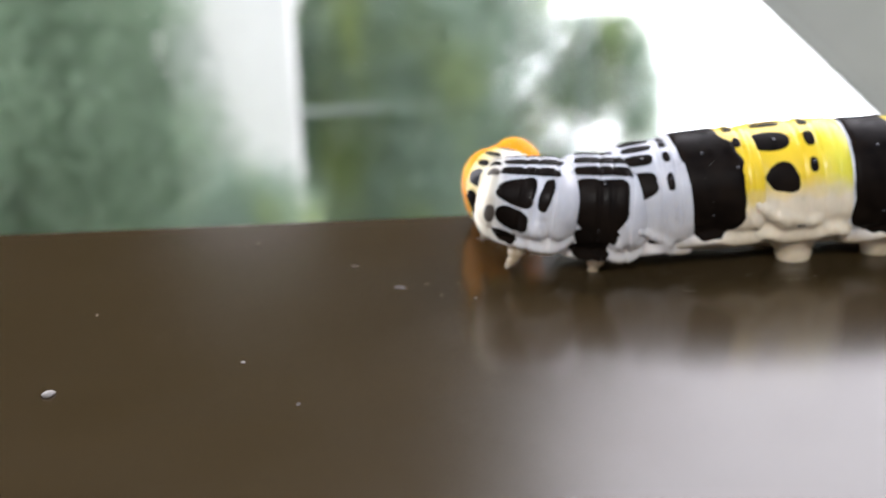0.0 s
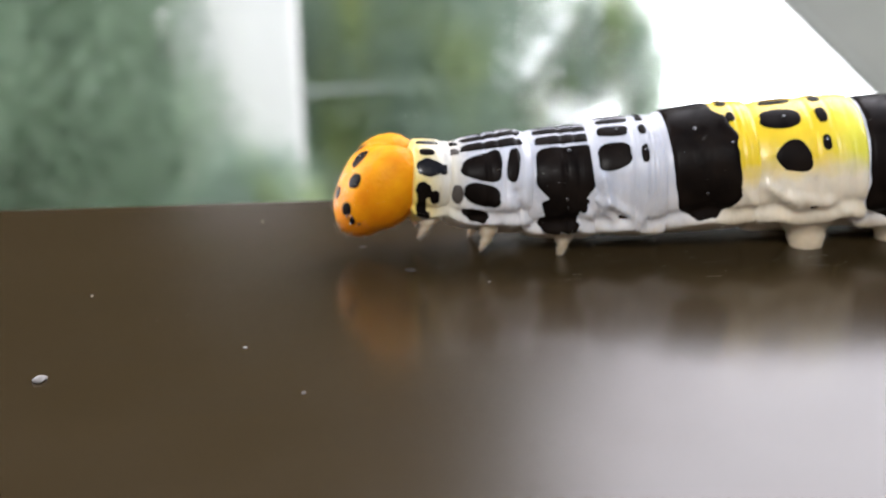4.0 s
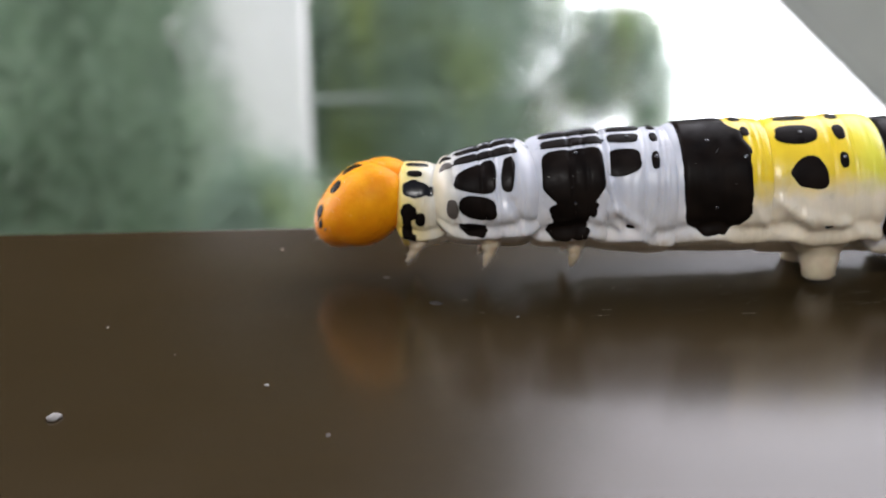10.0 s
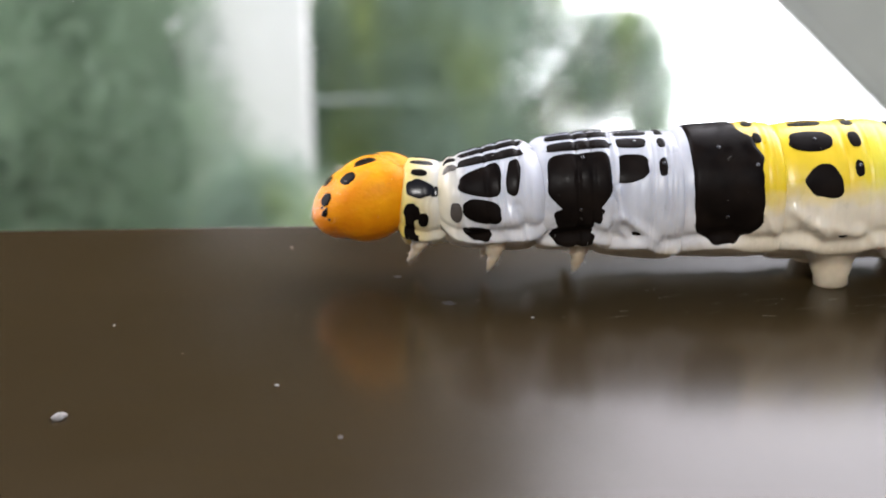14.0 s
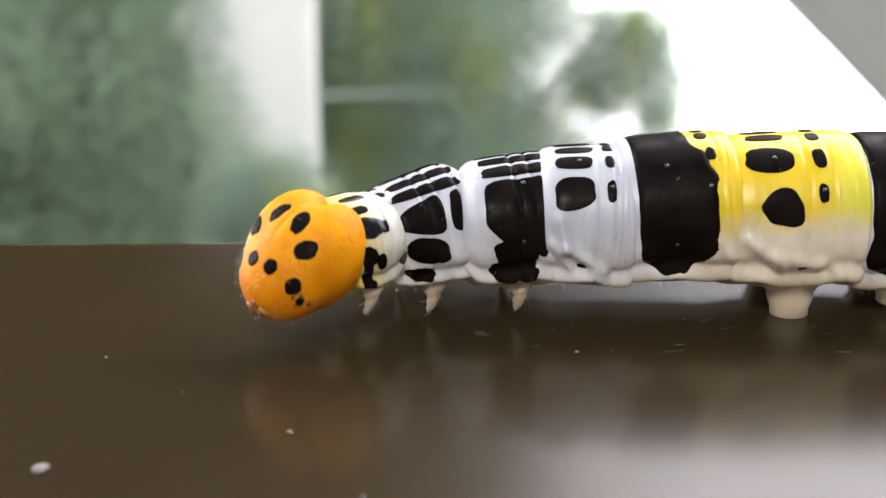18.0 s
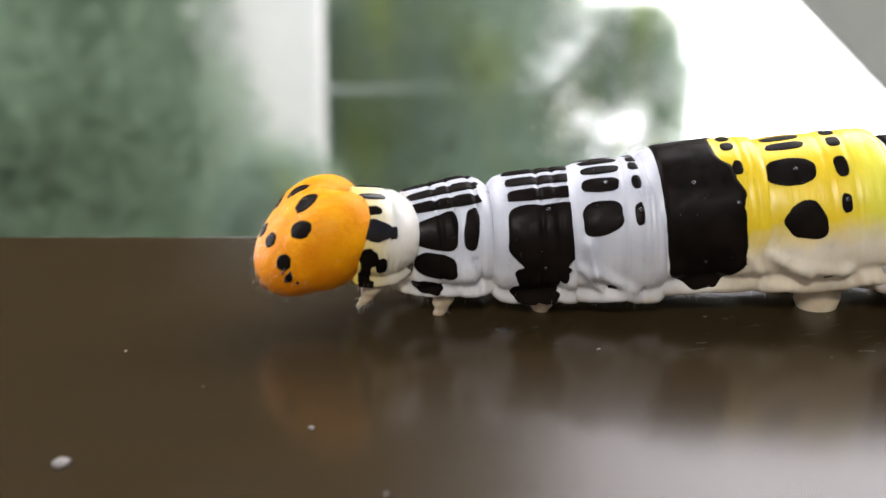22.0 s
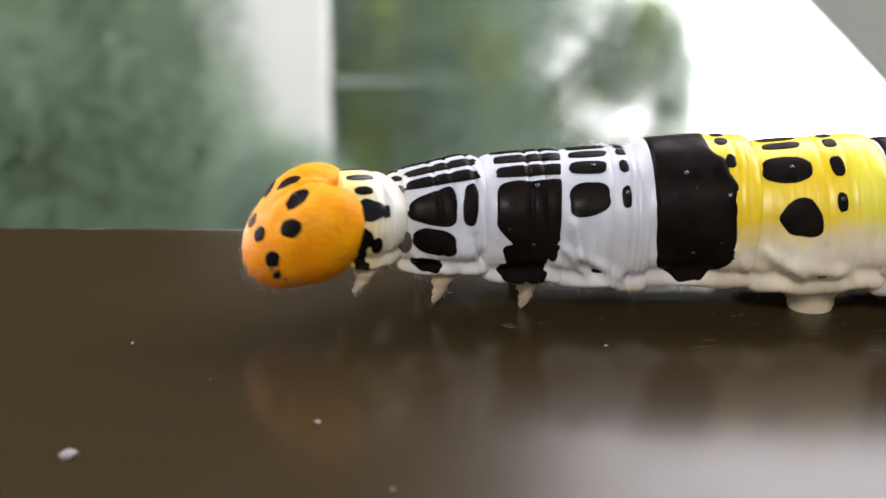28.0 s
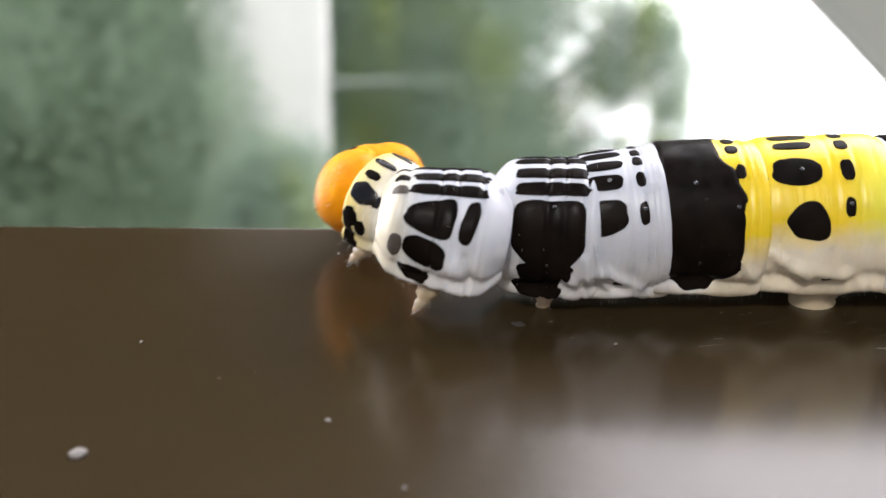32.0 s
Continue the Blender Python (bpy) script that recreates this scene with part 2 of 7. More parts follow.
def ledge_material():
    m, nodes, links, bsdf = material("ledge_lacquer")
    tc = nodes.new("ShaderNodeTexCoord")
    mp = nodes.new("ShaderNodeMapping")
    mp.inputs["Scale"].default_value = (1, 9, 9)
    links.new(tc.outputs["Object"], mp.inputs["Vector"])
    n = nodes.new("ShaderNodeTexNoise")
    n.inputs["Scale"].default_value = 60
    n.inputs["Detail"].default_value = 6
    links.new(mp.outputs[0], n.inputs["Vector"])
    r = ramp_node(nodes, links, n.outputs["Fac"], [(0.3, (0.0275, 0.0182, 0.0072)), (0.7, (0.0315, 0.0207, 0.0081))])
    links.new(r.outputs["Color"], bsdf.inputs["Base Color"])
    n2 = noise_node(nodes, links, 140, 4)
    r2 = ramp_node(nodes, links, n2.outputs["Fac"], [(0.3, (0.20, 0.20, 0.20)), (0.75, (0.24, 0.24, 0.24))])
    links.new(r2.outputs["Color"], bsdf.inputs["Roughness"])
    bsdf.inputs["Specular IOR Level"].default_value = 0.45
    n3 = noise_node(nodes, links, 2500, 3)
    bump_node(nodes, links, bsdf, n3.outputs["Fac"], 0.06, 0.00008)
    return m


LEDGE = ledge_material()
WALL = mottled("render_wall", (0.42, 0.40, 0.36), (0.50, 0.48, 0.44), 5, 0.8, 0.3, 0.003)
SHADING_WALL = mottled("shading_wall_brown", (0.11, 0.088, 0.068), (0.17, 0.138, 0.108), 6, 0.7, 0.3, 0.003)
GRASS = mottled("lawn", (0.035, 0.065, 0.02), (0.07, 0.11, 0.035), 0.9, 0.9, 0.5, 0.02)
BARK = mottled("bark", (0.10, 0.075, 0.05), (0.20, 0.16, 0.11), 8, 0.9, 0.6, 0.01)
PILLAR = mottled("pillar_paint", (0.86, 0.85, 0.83), (0.93, 0.92, 0.90), 2.5, 0.7, 0.2, 0.003)
CANVAS = mottled("canvas_grey", (0.36, 0.365, 0.33), (0.43, 0.435, 0.39), 3, 0.85, 0.2, 0.002)
RAIL = mottled("rail_paint", (0.30, 0.34, 0.31), (0.40, 0.44, 0.41), 4, 0.6)


def leaf_material(name, a, b, patch=None):
    """Leaves vary one by one, and by boughs: patch is the colour of the boughs with younger leaves."""
    m, nodes, links, bsdf = material(name)
    g = nodes.new("ShaderNodeNewGeometry")
    r = ramp_node(nodes, links, g.outputs["Random Per Island"], [(0.0, a), (1.0, b)])
    colour = r.outputs["Color"]
    if patch:
        tc = nodes.new("ShaderNodeTexCoord")
        mp = nodes.new("ShaderNodeMapping")
        mp.inputs["Scale"].default_value = (1.0, 0.5, 0.42)
        links.new(tc.outputs["Object"], mp.inputs["Vector"])
        n = nodes.new("ShaderNodeTexNoise")
        n.inputs["Scale"].default_value = 2.6
        n.inputs["Detail"].default_value = 3
        links.new(mp.outputs[0], n.inputs["Vector"])
        k = ramp_node(nodes, links, n.outputs["Fac"], [(0.50, (0, 0, 0)), (0.74, (1, 1, 1))])
        mx = nodes.new("ShaderNodeMix")
        mx.data_type = "RGBA"
        links.new(k.outputs["Color"], mx.inputs["Factor"])
        links.new(colour, mx.inputs["A"])
        mx.inputs["B"].default_value = (*patch, 1)
        colour = mx.outputs["Result"]
    links.new(colour, bsdf.inputs["Base Color"])
    bsdf.inputs["Roughness"].default_value = 0.5
    t = nodes.new("ShaderNodeBsdfTranslucent")
    links.new(colour, t.inputs["Color"])
    mix = nodes.new("ShaderNodeMixShader")
    mix.inputs[0].default_value = 0.62
    links.new(bsdf.outputs[0], mix.inputs[1])
    links.new(t.outputs[0], mix.inputs[2])
    links.new(mix.outputs[0], nodes["Material Output"].inputs["Surface"])
    return m


LEAF_DARK = leaf_material("leaf_dark", (0.31, 0.42, 0.30), (0.43, 0.53, 0.38), (0.23, 0.30, 0.22))
LEAF_LIGHT = leaf_material("leaf_light", (0.28, 0.37, 0.30), (0.40, 0.49, 0.38), (0.46, 0.54, 0.20))
LEAF_BLOCKER = leaf_material("leaf_blocker", (0.035, 0.045, 0.028), (0.06, 0.075, 0.04))


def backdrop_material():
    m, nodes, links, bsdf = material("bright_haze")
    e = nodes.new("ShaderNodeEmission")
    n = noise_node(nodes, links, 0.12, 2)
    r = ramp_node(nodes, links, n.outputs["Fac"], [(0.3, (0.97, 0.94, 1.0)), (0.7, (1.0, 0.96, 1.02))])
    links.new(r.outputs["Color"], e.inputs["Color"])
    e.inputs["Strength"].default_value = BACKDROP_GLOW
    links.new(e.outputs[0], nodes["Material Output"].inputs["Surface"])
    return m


# ---- large structure ----
def board(name, x0, x1, y0, y1, z0, z1, mat, bevel=0.0, segs=3):
    bm = bmesh.new()
    bmesh.ops.create_cube(bm, size=1.0)
    bmesh.ops.scale(bm, vec=(x1 - x0, y1 - y0, z1 - z0), verts=bm.verts)
    bmesh.ops.translate(bm, vec=((x0 + x1) / 2, (y0 + y1) / 2, (z0 + z1) / 2), verts=bm.verts)
    if bevel:
        bmesh.ops.bevel(bm, geom=bm.edges[:], offset=bevel, segments=segs, profile=0.5, affect="EDGES")
    return part(name, bm, mat, mm=False, smooth=False)


EDGE_Y = 0.01644
tagged(board("ledge", -0.70, 0.70, -0.16, EDGE_Y, -0.022, 0.0, LEDGE, 0.0008), "dark brown lacquered wooden ledge with a satin gloss", "ledge", kind="structure")
tagged(board("wall_1", -0.70, 0.70, -0.14, -0.01, -5.2, -0.022, WALL), "pale rendered wall under the ledge", "wall", kind="structure")
# unseen wall, added behind the camera to cut low light from the front
tagged(board("shading_wall", -6.0, 6.0, -2.5, -2.3, -5.2, 1.3, SHADING_WALL), "unseen dark brown wall added behind the camera to block low light", "wall", kind="structure")
bm = bmesh.new()
bmesh.ops.create_grid(bm, x_segments=60, y_segments=60, size=400)
for v in bm.verts:
    v.co.z = -5.2 + 0.05 * noise.noise(v.co * 0.05)
tagged(part("ground", bm, GRASS, mm=False), "green lawn below the ledge", "ground", kind="structure")
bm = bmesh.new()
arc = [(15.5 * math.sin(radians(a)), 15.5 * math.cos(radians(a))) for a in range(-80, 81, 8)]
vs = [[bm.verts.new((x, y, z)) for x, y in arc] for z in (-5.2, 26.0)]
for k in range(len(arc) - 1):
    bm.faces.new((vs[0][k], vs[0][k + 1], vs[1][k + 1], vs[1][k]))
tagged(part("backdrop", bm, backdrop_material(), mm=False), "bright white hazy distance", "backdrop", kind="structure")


# ---- outside: pillar, rail, awning, trees ----
def pillar(x, y, w, z0, z1):
    root = new("pillar")
    root.location = (x, y, z0)
    bm = bmesh.new()
    bmesh.ops.create_cube(bm, size=1.0)
    bmesh.ops.scale(bm, vec=(w, 0.4, z1 - z0), verts=bm.verts)
    bmesh.ops.translate(bm, vec=(0, 0, (z1 - z0) / 2), verts=bm.verts)
    bmesh.ops.bevel(bm, geom=bm.edges[:], offset=0.02, segments=2, affect="EDGES")
    part("shaft", bm, PILLAR, root, mm=False, smooth=False)
    bm = bmesh.new()
    bmesh.ops.create_cube(bm, size=1.0)
    bmesh.ops.scale(bm, vec=(w + 0.12, 0.52, 0.25), verts=bm.verts)
    bmesh.ops.translate(bm, vec=(0, 0, 0.125), verts=bm.verts)
    part("plinth", bm, PILLAR, root, mm=False, smooth=False)
    return tagged(root, "white painted masonry pillar between the trees", "pillar")


pillar(-0.99, 8.4, 0.85, -5.2, 3.0)


def awning():
    root = new("awning")
    root.location = (0.88, 3.0, -0.6)
    bm = bmesh.new()
    pts = [(-0.62, 0.68), (0.428, -0.277), (1.3, -1.074), (2.9, -1.074), (2.9, 2.05), (-0.62, 2.05)]
    f = bm.faces.new([bm.verts.new((x, 0, z)) for x, z in pts])
    ex = bmesh.ops.extrude_face_region(bm, geom=[f])
    bmesh.ops.translate(bm, vec=(0, 0.05, 0), verts=[v for v in ex["geom"] if isinstance(v, bmesh.types.BMVert)])
    bmesh.ops.recalc_face_normals(bm, faces=bm.faces)
    part("canvas", bm, CANVAS, root, mm=False, smooth=False)
    bm = bmesh.new()
    tube(bm, (-0.61, -0.02, 0.69), (1.31, -0.02, -1.065), 0.012, 0.012, 10)
    part("edge_pole", bm, CANVAS, root, mm=False)
    bm = bmesh.new()
    tube(bm, (2.6, 0.08, -4.6), (2.6, 0.08, 2.05), 0.03, 0.03, 10)
    part("post", bm, CANVAS, root, mm=False)
    return tagged(root, "grey canvas awning with a slanting edge", "awning")


awning()


def leaf_cloud(centre, radii, count, size, seed, keep=None, hollow=0.2):
    """Small folded leaves gathered in clumps within an ellipsoid."""
    gen = np.random.default_rng(seed)
    k = max(12, min(900, count // (40 if size > 0.015 else 16)))
    d = gen.normal(size=(k, 3))
    d *= (gen.uniform(hollow, 1.0, k) ** 0.6 / np.linalg.norm(d, axis=1))[:, None]
    clumps = np.array(centre) + d * np.array(radii)
    spread = min(0.20, 0.077 * (radii[0] + radii[2])) if size < 0.1 else 0.077 * (radii[0] + radii[2])
    p = clumps[gen.integers(0, k, count)] + gen.normal(size=(count, 3)) * np.array((spread, spread, spread * 0.8))
    if keep:
        p = p[keep(p, gen)]
    n = len(p)
    u = gen.normal(size=(n, 3))
    u /= np.linalg.norm(u, axis=1)[:, None]
    v = np.cross(u, gen.normal(size=(n, 3)))
    v /= np.linalg.norm(v, axis=1)[:, None]
    w = np.cross(u, v)
    s = (size * gen.uniform(0.6, 1.4, n))[:, None]
    quads = np.stack([p - u * s, p + (-0.1 * u + 0.45 * v + 0.12 * w) * s, p + u * s, p + (-0.1 * u - 0.45 * v + 0.12 * w) * s], axis=1)
    return quads.reshape(-1, 3)


def tree(name, x, y, blobs, mat, seed, label, keep=None):
    root = new(name)
    root.location = (x, y, -5.2)
    rnd = random.Random(seed)
    top = max(b[0][2] for b in blobs) + 5.0
    bm = bmesh.new()
    prev, pr = Vector((0, 0, -0.05)), 0.20
    for k in range(1, 7):
        nxt = Vector((rnd.uniform(-0.08, 0.08), rnd.uniform(-0.08, 0.08), top * k / 6))
        tube(bm, prev, nxt, pr, pr * 0.82, 9)
        prev, pr = nxt, pr * 0.82
    part("trunk", bm, BARK, root, mm=False)
    for (cx, cy, cz), radii, n, leaf in blobs:
        bm = bmesh.new()
        base = Vector((0, 0, max(0.4, (cz + 5.2) * 0.5)))
        for _ in range(5):
            tip = Vector((cx - x, cy - y, cz + 5.2)) + Vector((rnd.uniform(-0.6, 0.6) * radii[0], rnd.uniform(-0.6, 0.6) * radii[1], rnd.uniform(-0.5, 0.5) * radii[2]))
            tube(bm, base, tip, 0.06 if leaf > 0.015 else 0.012, 0.015 if leaf > 0.015 else 0.004, 6)
        part("limb", bm, BARK, root, mm=False)
        verts = leaf_cloud((cx - x, cy - y, cz + 5.2), radii, n, leaf, rnd.randrange(10 ** 6), keep)
        m4 = len(verts)
        me = bpy.data.meshes.new("crown")
        me.vertices.add(m4)
        me.vertices.foreach_set("co", verts.ravel())
        me.loops.add(m4)
        me.loops.foreach_set("vertex_index", np.arange(m4))
        me.polygons.add(m4 // 4)
        me.polygons.foreach_set("loop_start", np.arange(0, m4, 4))
        me.update(calc_edges=True)
        me.materials.append(mat)
        new("crown", me).parent = root
    return tagged(root, label, "tree")


def pruned(p, gen):
    """The tree beside the pillar ends in a slanting, feathery side (local space)."""
    return p[:, 0] - 2.9 < -1.12 + 0.20 * (3.7 - p[:, 2]) + gen.normal(0, 0.05, len(p))


tree("tree", -2.9, 8.0, [((-2.45, 8.0, -3.0), (1.5, 0.7, 2.6), 190000, 0.019), ((-2.5, 8.8, -3.0), (1.5, 0.4, 2.7), 75000, 0.034)], LEAF_DARK, 3, "grey-green leafy tree beside the white pillar", pruned)
tree("tree", 0.4, 9.4, [((0.30, 9.3, -3.3), (1.00, 0.9, 2.4), 170000, 0.019), ((0.25, 10.2, -3.3), (1.15, 0.4, 2.7), 40000, 0.034), ((-0.45, 9.5, -3.2), (0.30, 0.40, 2.2), 50000, 0.019),
    ((1.12, 9.3, -1.75), (0.34, 0.30, 0.50), 9000, 0.014), ((1.72, 9.3, -1.94), (0.36, 0.30, 0.14), 4000, 0.012), ((1.98, 9.3, -2.06), (0.26, 0.30, 0.23), 6500, 0.012), ((2.10, 9.3, -2.42), (0.26, 0.30, 0.36), 8500, 0.012),
    ((2.11, 9.3, -2.90), (0.25, 0.30, 0.34), 8500, 0.012), ((1.50, 9.3, -3.15), (0.55, 0.30, 0.25), 8000, 0.014), ((1.56, 9.3, -2.40), (0.48, 0.35, 0.62), 16000, 0.012), ((1.66, 9.3, -2.38), (0.30, 0.30, 0.40), 9000, 0.012)], LEAF_LIGHT, 5, "rounded green leafy tree against the bright distance")
# dark crowns out of view, added to block the bright backdrop in the ledge's reflection
tree("tree", -2.4, 12.0, [((-2.05, 12.0, 8.5), (3.25, 1.5, 6.5), 13000, 0.24), ((-0.6, 12.0, 2.2), (3.3, 1.2, 3.4), 13000, 0.24), ((-5.5, 11.0, 6.0), (3.4, 1.5, 9.0), 16000, 0.24), ((1.4, 12.0, 2.7), (1.6, 0.8, 3.7), 12000, 0.24)], LEAF_BLOCKER, 9, "tall dark leafy tree behind the others, added out of view to darken ledge reflections")
tree("shrub", -0.9, 7.3, [((-0.86, 7.3, -3.18), (0.46, 0.30, 0.85), 45000, 0.018), ((-0.3, 7.5, -4.2), (0.9, 0.3, 0.7), 20000, 0.018)], LEAF_LIGHT, 12, "low green shrub before the white pillar")

bm = bmesh.new()
tube(bm, (-0.63, 8.35, -2.30), (1.3, 9.2, -2.50), 0.02, 0.02, 8)
tagged(part("rail", bm, RAIL, mm=False), "thin pale metal rail between pillar and tree", "rail")


# ---- the caterpillar ----
class Ring:
    """One body ring: length in mm from x0 (front) to x1 (rear), radii there, grooves across it as (x, depth, width)."""

    def __init__(self, x0, x1, rf, rr, grooves=(), seed=0, tuck=1.0, bumps=(), ridges=(), hump=0.035, rear=None):
        self.hump, self.rear = hump, rear or tuck
        self.x0, self.x1, self.rf, self.rr, self.grooves, self.seed, self.tuck, self.bumps, self.ridges = x0, x1, rf, rr, grooves, seed, tuck, bumps, ridges

    def at(self, x, phi, lift=0.0):
        """The surface point at x and at the angle phi from the back (degrees, to the camera's side)."""
        s = (x - self.x0) / (self.x1 - self.x0)
        r = self.rf + (self.rr - self.rf) * min(1.15, max(-0.15, s))
        d = max(self.x0 - x, x - self.x1, 0.0)
        if d > 0:
            r *= 0.985 * (1 - 0.40 * (d / (self.rear if x > self.x1 else self.tuck)) ** 1.5)
        else:
            edge = min(x - self.x0, self.x1 - x)
            r *= 0.985 + 0.035 * (1 - math.exp(-edge / 0.4))
        a = abs(phi)
        r *= 1 + self.hump * math.exp(-((a / 38) ** 2))
        for gx, depth, width in self.grooves:
            r -= depth * math.exp(-(((x - gx) / width) ** 2)) * (1 - 0.7 * smoothstep(110, 150, a))
        for bx, bp, wx, wp, height in self.bumps:
            r += height * math.exp(-(((x - bx) / wx) ** 2) - ((a - bp) / wp) ** 2)
        # folds of the flank: soft ridges (or creases) along a line from (xa, pa) to (xb, pb)
        for xa, pa, xb, pb, width, height in self.ridges:
            k = 0.065
            ux, uy = xb - xa, (pb - pa) * k
            L2 = ux * ux + uy * uy
            s_ = min(1.0, max(0.0, ((x - xa) * ux + (a - pa) * k * uy) / L2))
            d2 = (x - xa - s_ * ux) ** 2 + ((a - pa) * k - s_ * uy) ** 2
            r += 2.0 * height * math.exp(-d2 / (width * width))
        fl = 128.5 + 4.0 * math.sin(x * 1.25 + self.seed) + 0.8 * math.sin(x * 2.9 + 2 * self.seed)
        g = 1.0 + 0.105 * math.exp(-(((a - fl) / 6.5) ** 2)) - 0.040 * math.exp(-(((a - fl + 12) / 5) ** 2)) - 0.13 * math.exp(-(((a - fl - 14) / 8) ** 2)) + 0.07 * smoothstep(152, 174, a)
        n = noise.noise(Vector((x * 0.7 + self.seed * 7.3, phi * 0.055, self.seed)))
        q = noise.noise(Vector((x * 0.8 - a * 0.026, a * 0.012 + self.seed * 3.1, 4.0)))
        q2 = noise.noise(Vector((x * 3.1 + 0.6 * n, a * 0.008 + self.seed * 5.7, 8.0)))
        low = smoothstep(76, 108, a) * (1 - 0.75 * smoothstep(118, 132, a))
        fold = 0.09 * (0.5 - abs(q) * 2.0) * low + 0.06 * (0.4 - abs(q2) * 2.0) * (0.10 + 0.90 * smoothstep(55, 90, a)) * (1 - 0.75 * smoothstep(108, 122, a))
        if lift:
            fold *= 0.3
        r = r * g + 0.05 * n * (0.3 + low) + fold + lift
        p = radians(phi)
        z = r * math.cos(p)
        # the belly is drawn in under the folds of the flanks
        flat = -0.715 * (self.rf + (self.rr - self.rf) * min(1.15, max(-0.15, s)))
        if z < flat:
            z = flat + 0.8 * (z - flat)
        return Vector((x, -r * math.sin(p) * (1 - 0.34 * smoothstep(131, 148, a)), z))

    def skin_mesh(self, nx=72, np_=150):
        rows = []
        for i in range(nx + 1):
            x = self.x0 - self.tuck + (self.x1 - self.x0 + self.tuck + self.rear) * i / nx
            rows.append([self.at(x, 360.0 * j / np_ - 180) for j in range(np_)])
        return grid_mesh(rows, closed=True)

    def spot_mesh(self, x, phi, hx, hp, tilt=0.0, power=2.5, wob=0.10, seed=0, n=56, lift=0.06, shear=0.0, taper=0.0, foot=0.0):
        bm = bmesh.new()
        c, s = math.cos(radians(tilt)), math.sin(radians(tilt))
        r_here = (self.rf + self.rr) / 2
        hy = radians(hp) * r_here

        def point(rho, k):
            a = math.tau * k / n
            e = (abs(math.cos(a)) ** power + abs(math.sin(a)) ** power) ** (-1 / power)
            e *= 1 + wob * noise.noise(Vector((1.7 * math.cos(a) + seed * 3.7, 1.7 * math.sin(a), seed)))
            u, v = rho * e * math.cos(a) * hx, rho * e * math.sin(a) * hy
            v *= 1 + taper * u / hx
            u *= 1 - foot * smoothstep(0.25, 0.95, v / hy)
            if power >= 5 and hx > 1.2 and not foot:
                for gx, depth, width in self.grooves:
                    v *= 1 - 0.28 * math.exp(-(((x + u - gx) / 0.09) ** 2))
            u += shear * v
            u, v = c * u - s * v, s * u + c * v
            h = lift * (1 - 0.35 * rho ** 4) if rho < 0.999 else -0.04
            return self.at(x + u, phi + math.degrees(v / r_here), h)

        mid = bm.verts.new(self.at(x, phi, lift))
        prev = None
        for rho in [k / 14 for k in range(1, 14)] + [0.975, 1.0]:
            ring = [bm.verts.new(point(rho, k)) for k in range(n)]
            for k in range(n):
                if prev:
                    bm.faces.new((prev[k], ring[k], ring[(k + 1) % n], prev[(k + 1) % n]))
                else:
                    bm.faces.new((mid, ring[k], ring[(k + 1) % n]))
            prev = ring
        bmesh.ops.recalc_face_normals(bm, faces=bm.faces)
        return bm

    def band_mesh(self, left, right, reach, lift=0.09, n=150, m=44):
        """A dark band over the back down to +-reach degrees; left and right give its edges at an angle."""
        rows = []
        for j in range(n + 1):
            row = []
            for i in range(m + 1):
                s = i / m
                low = reach - 7 * (2 * abs(s - 0.5)) ** 3 + 3.5 * noise.noise(Vector((s * 4.2, self.seed, 2.0 if 2 * j > n else 5.0)))
                phi = low * (2 * j / n - 1)
                a, b = left(phi), right(phi)
                edge = min(1.0, min(s, 1 - s) * 14, min(j, n - j) * 0.4)
                row.append(self.at(a + (b - a) * s, phi, lift * edge - 0.03 * (1 - edge)))
            rows.append(row)
        return grid_mesh(rows)


def hairs(ring, seed, count=46, length=0.5, low=False):
    rnd = random.Random(seed)
    bm = bmesh.new()
    for _ in range(count):
        x = rnd.uniform(ring.x0, ring.x1)
        phi = rnd.choice((1, -1)) * (rnd.uniform(118, 150) if low or rnd.random() < 0.4 else rnd.uniform(0, 120))
        a = ring.at(x, phi, -0.05)
        d = (ring.at(x, phi, 1.0) - ring.at(x, phi, 0.0)).normalized() + Vector((rnd.uniform(-0.5, 0.3), rnd.uniform(-0.3, 0.3), rnd.uniform(-0.3, 0.3)))
        L = length * rnd.uniform(0.4, 1.2)
        mid = a + d * L * 0.5
        tip = a + d * L + Vector((rnd.uniform(-0.1, 0.1), 0, rnd.uniform(-0.15, 0.05))) * L
        tube(bm, a, mid, 0.004, 0.003, 3)
        tube(bm, mid, tip, 0.003, 0.0015, 3)
    return bm


def fringe(ring, seed, parent):
    rnd = random.Random(seed)
    bm = bmesh.new()
    for _ in range(48):
        x, phi = rnd.uniform(ring.x0, ring.x1), rnd.choice((1, 1, -1)) * rnd.uniform(124, 137)
        a = ring.at(x, phi, -0.05)
        d = (ring.at(x, phi, 1.0) - ring.at(x, phi, 0.0)).normalized() + Vector((rnd.uniform(-0.4, 0.4), 0, rnd.uniform(-0.9, -0.2)))
        tube(bm, a, a + d * rnd.uniform(0.12, 0.42), 0.0032, 0.0014, 3)
    part("fringe", bm, HAIR, parent, "short pale hairs along the flank")["kind"] = "stuff"


caterpillar = new("caterpillar")
tagged(caterpillar, "white, black and yellow caterpillar with spotted orange head on brown ledge", "caterpillar")
RINGS = {}


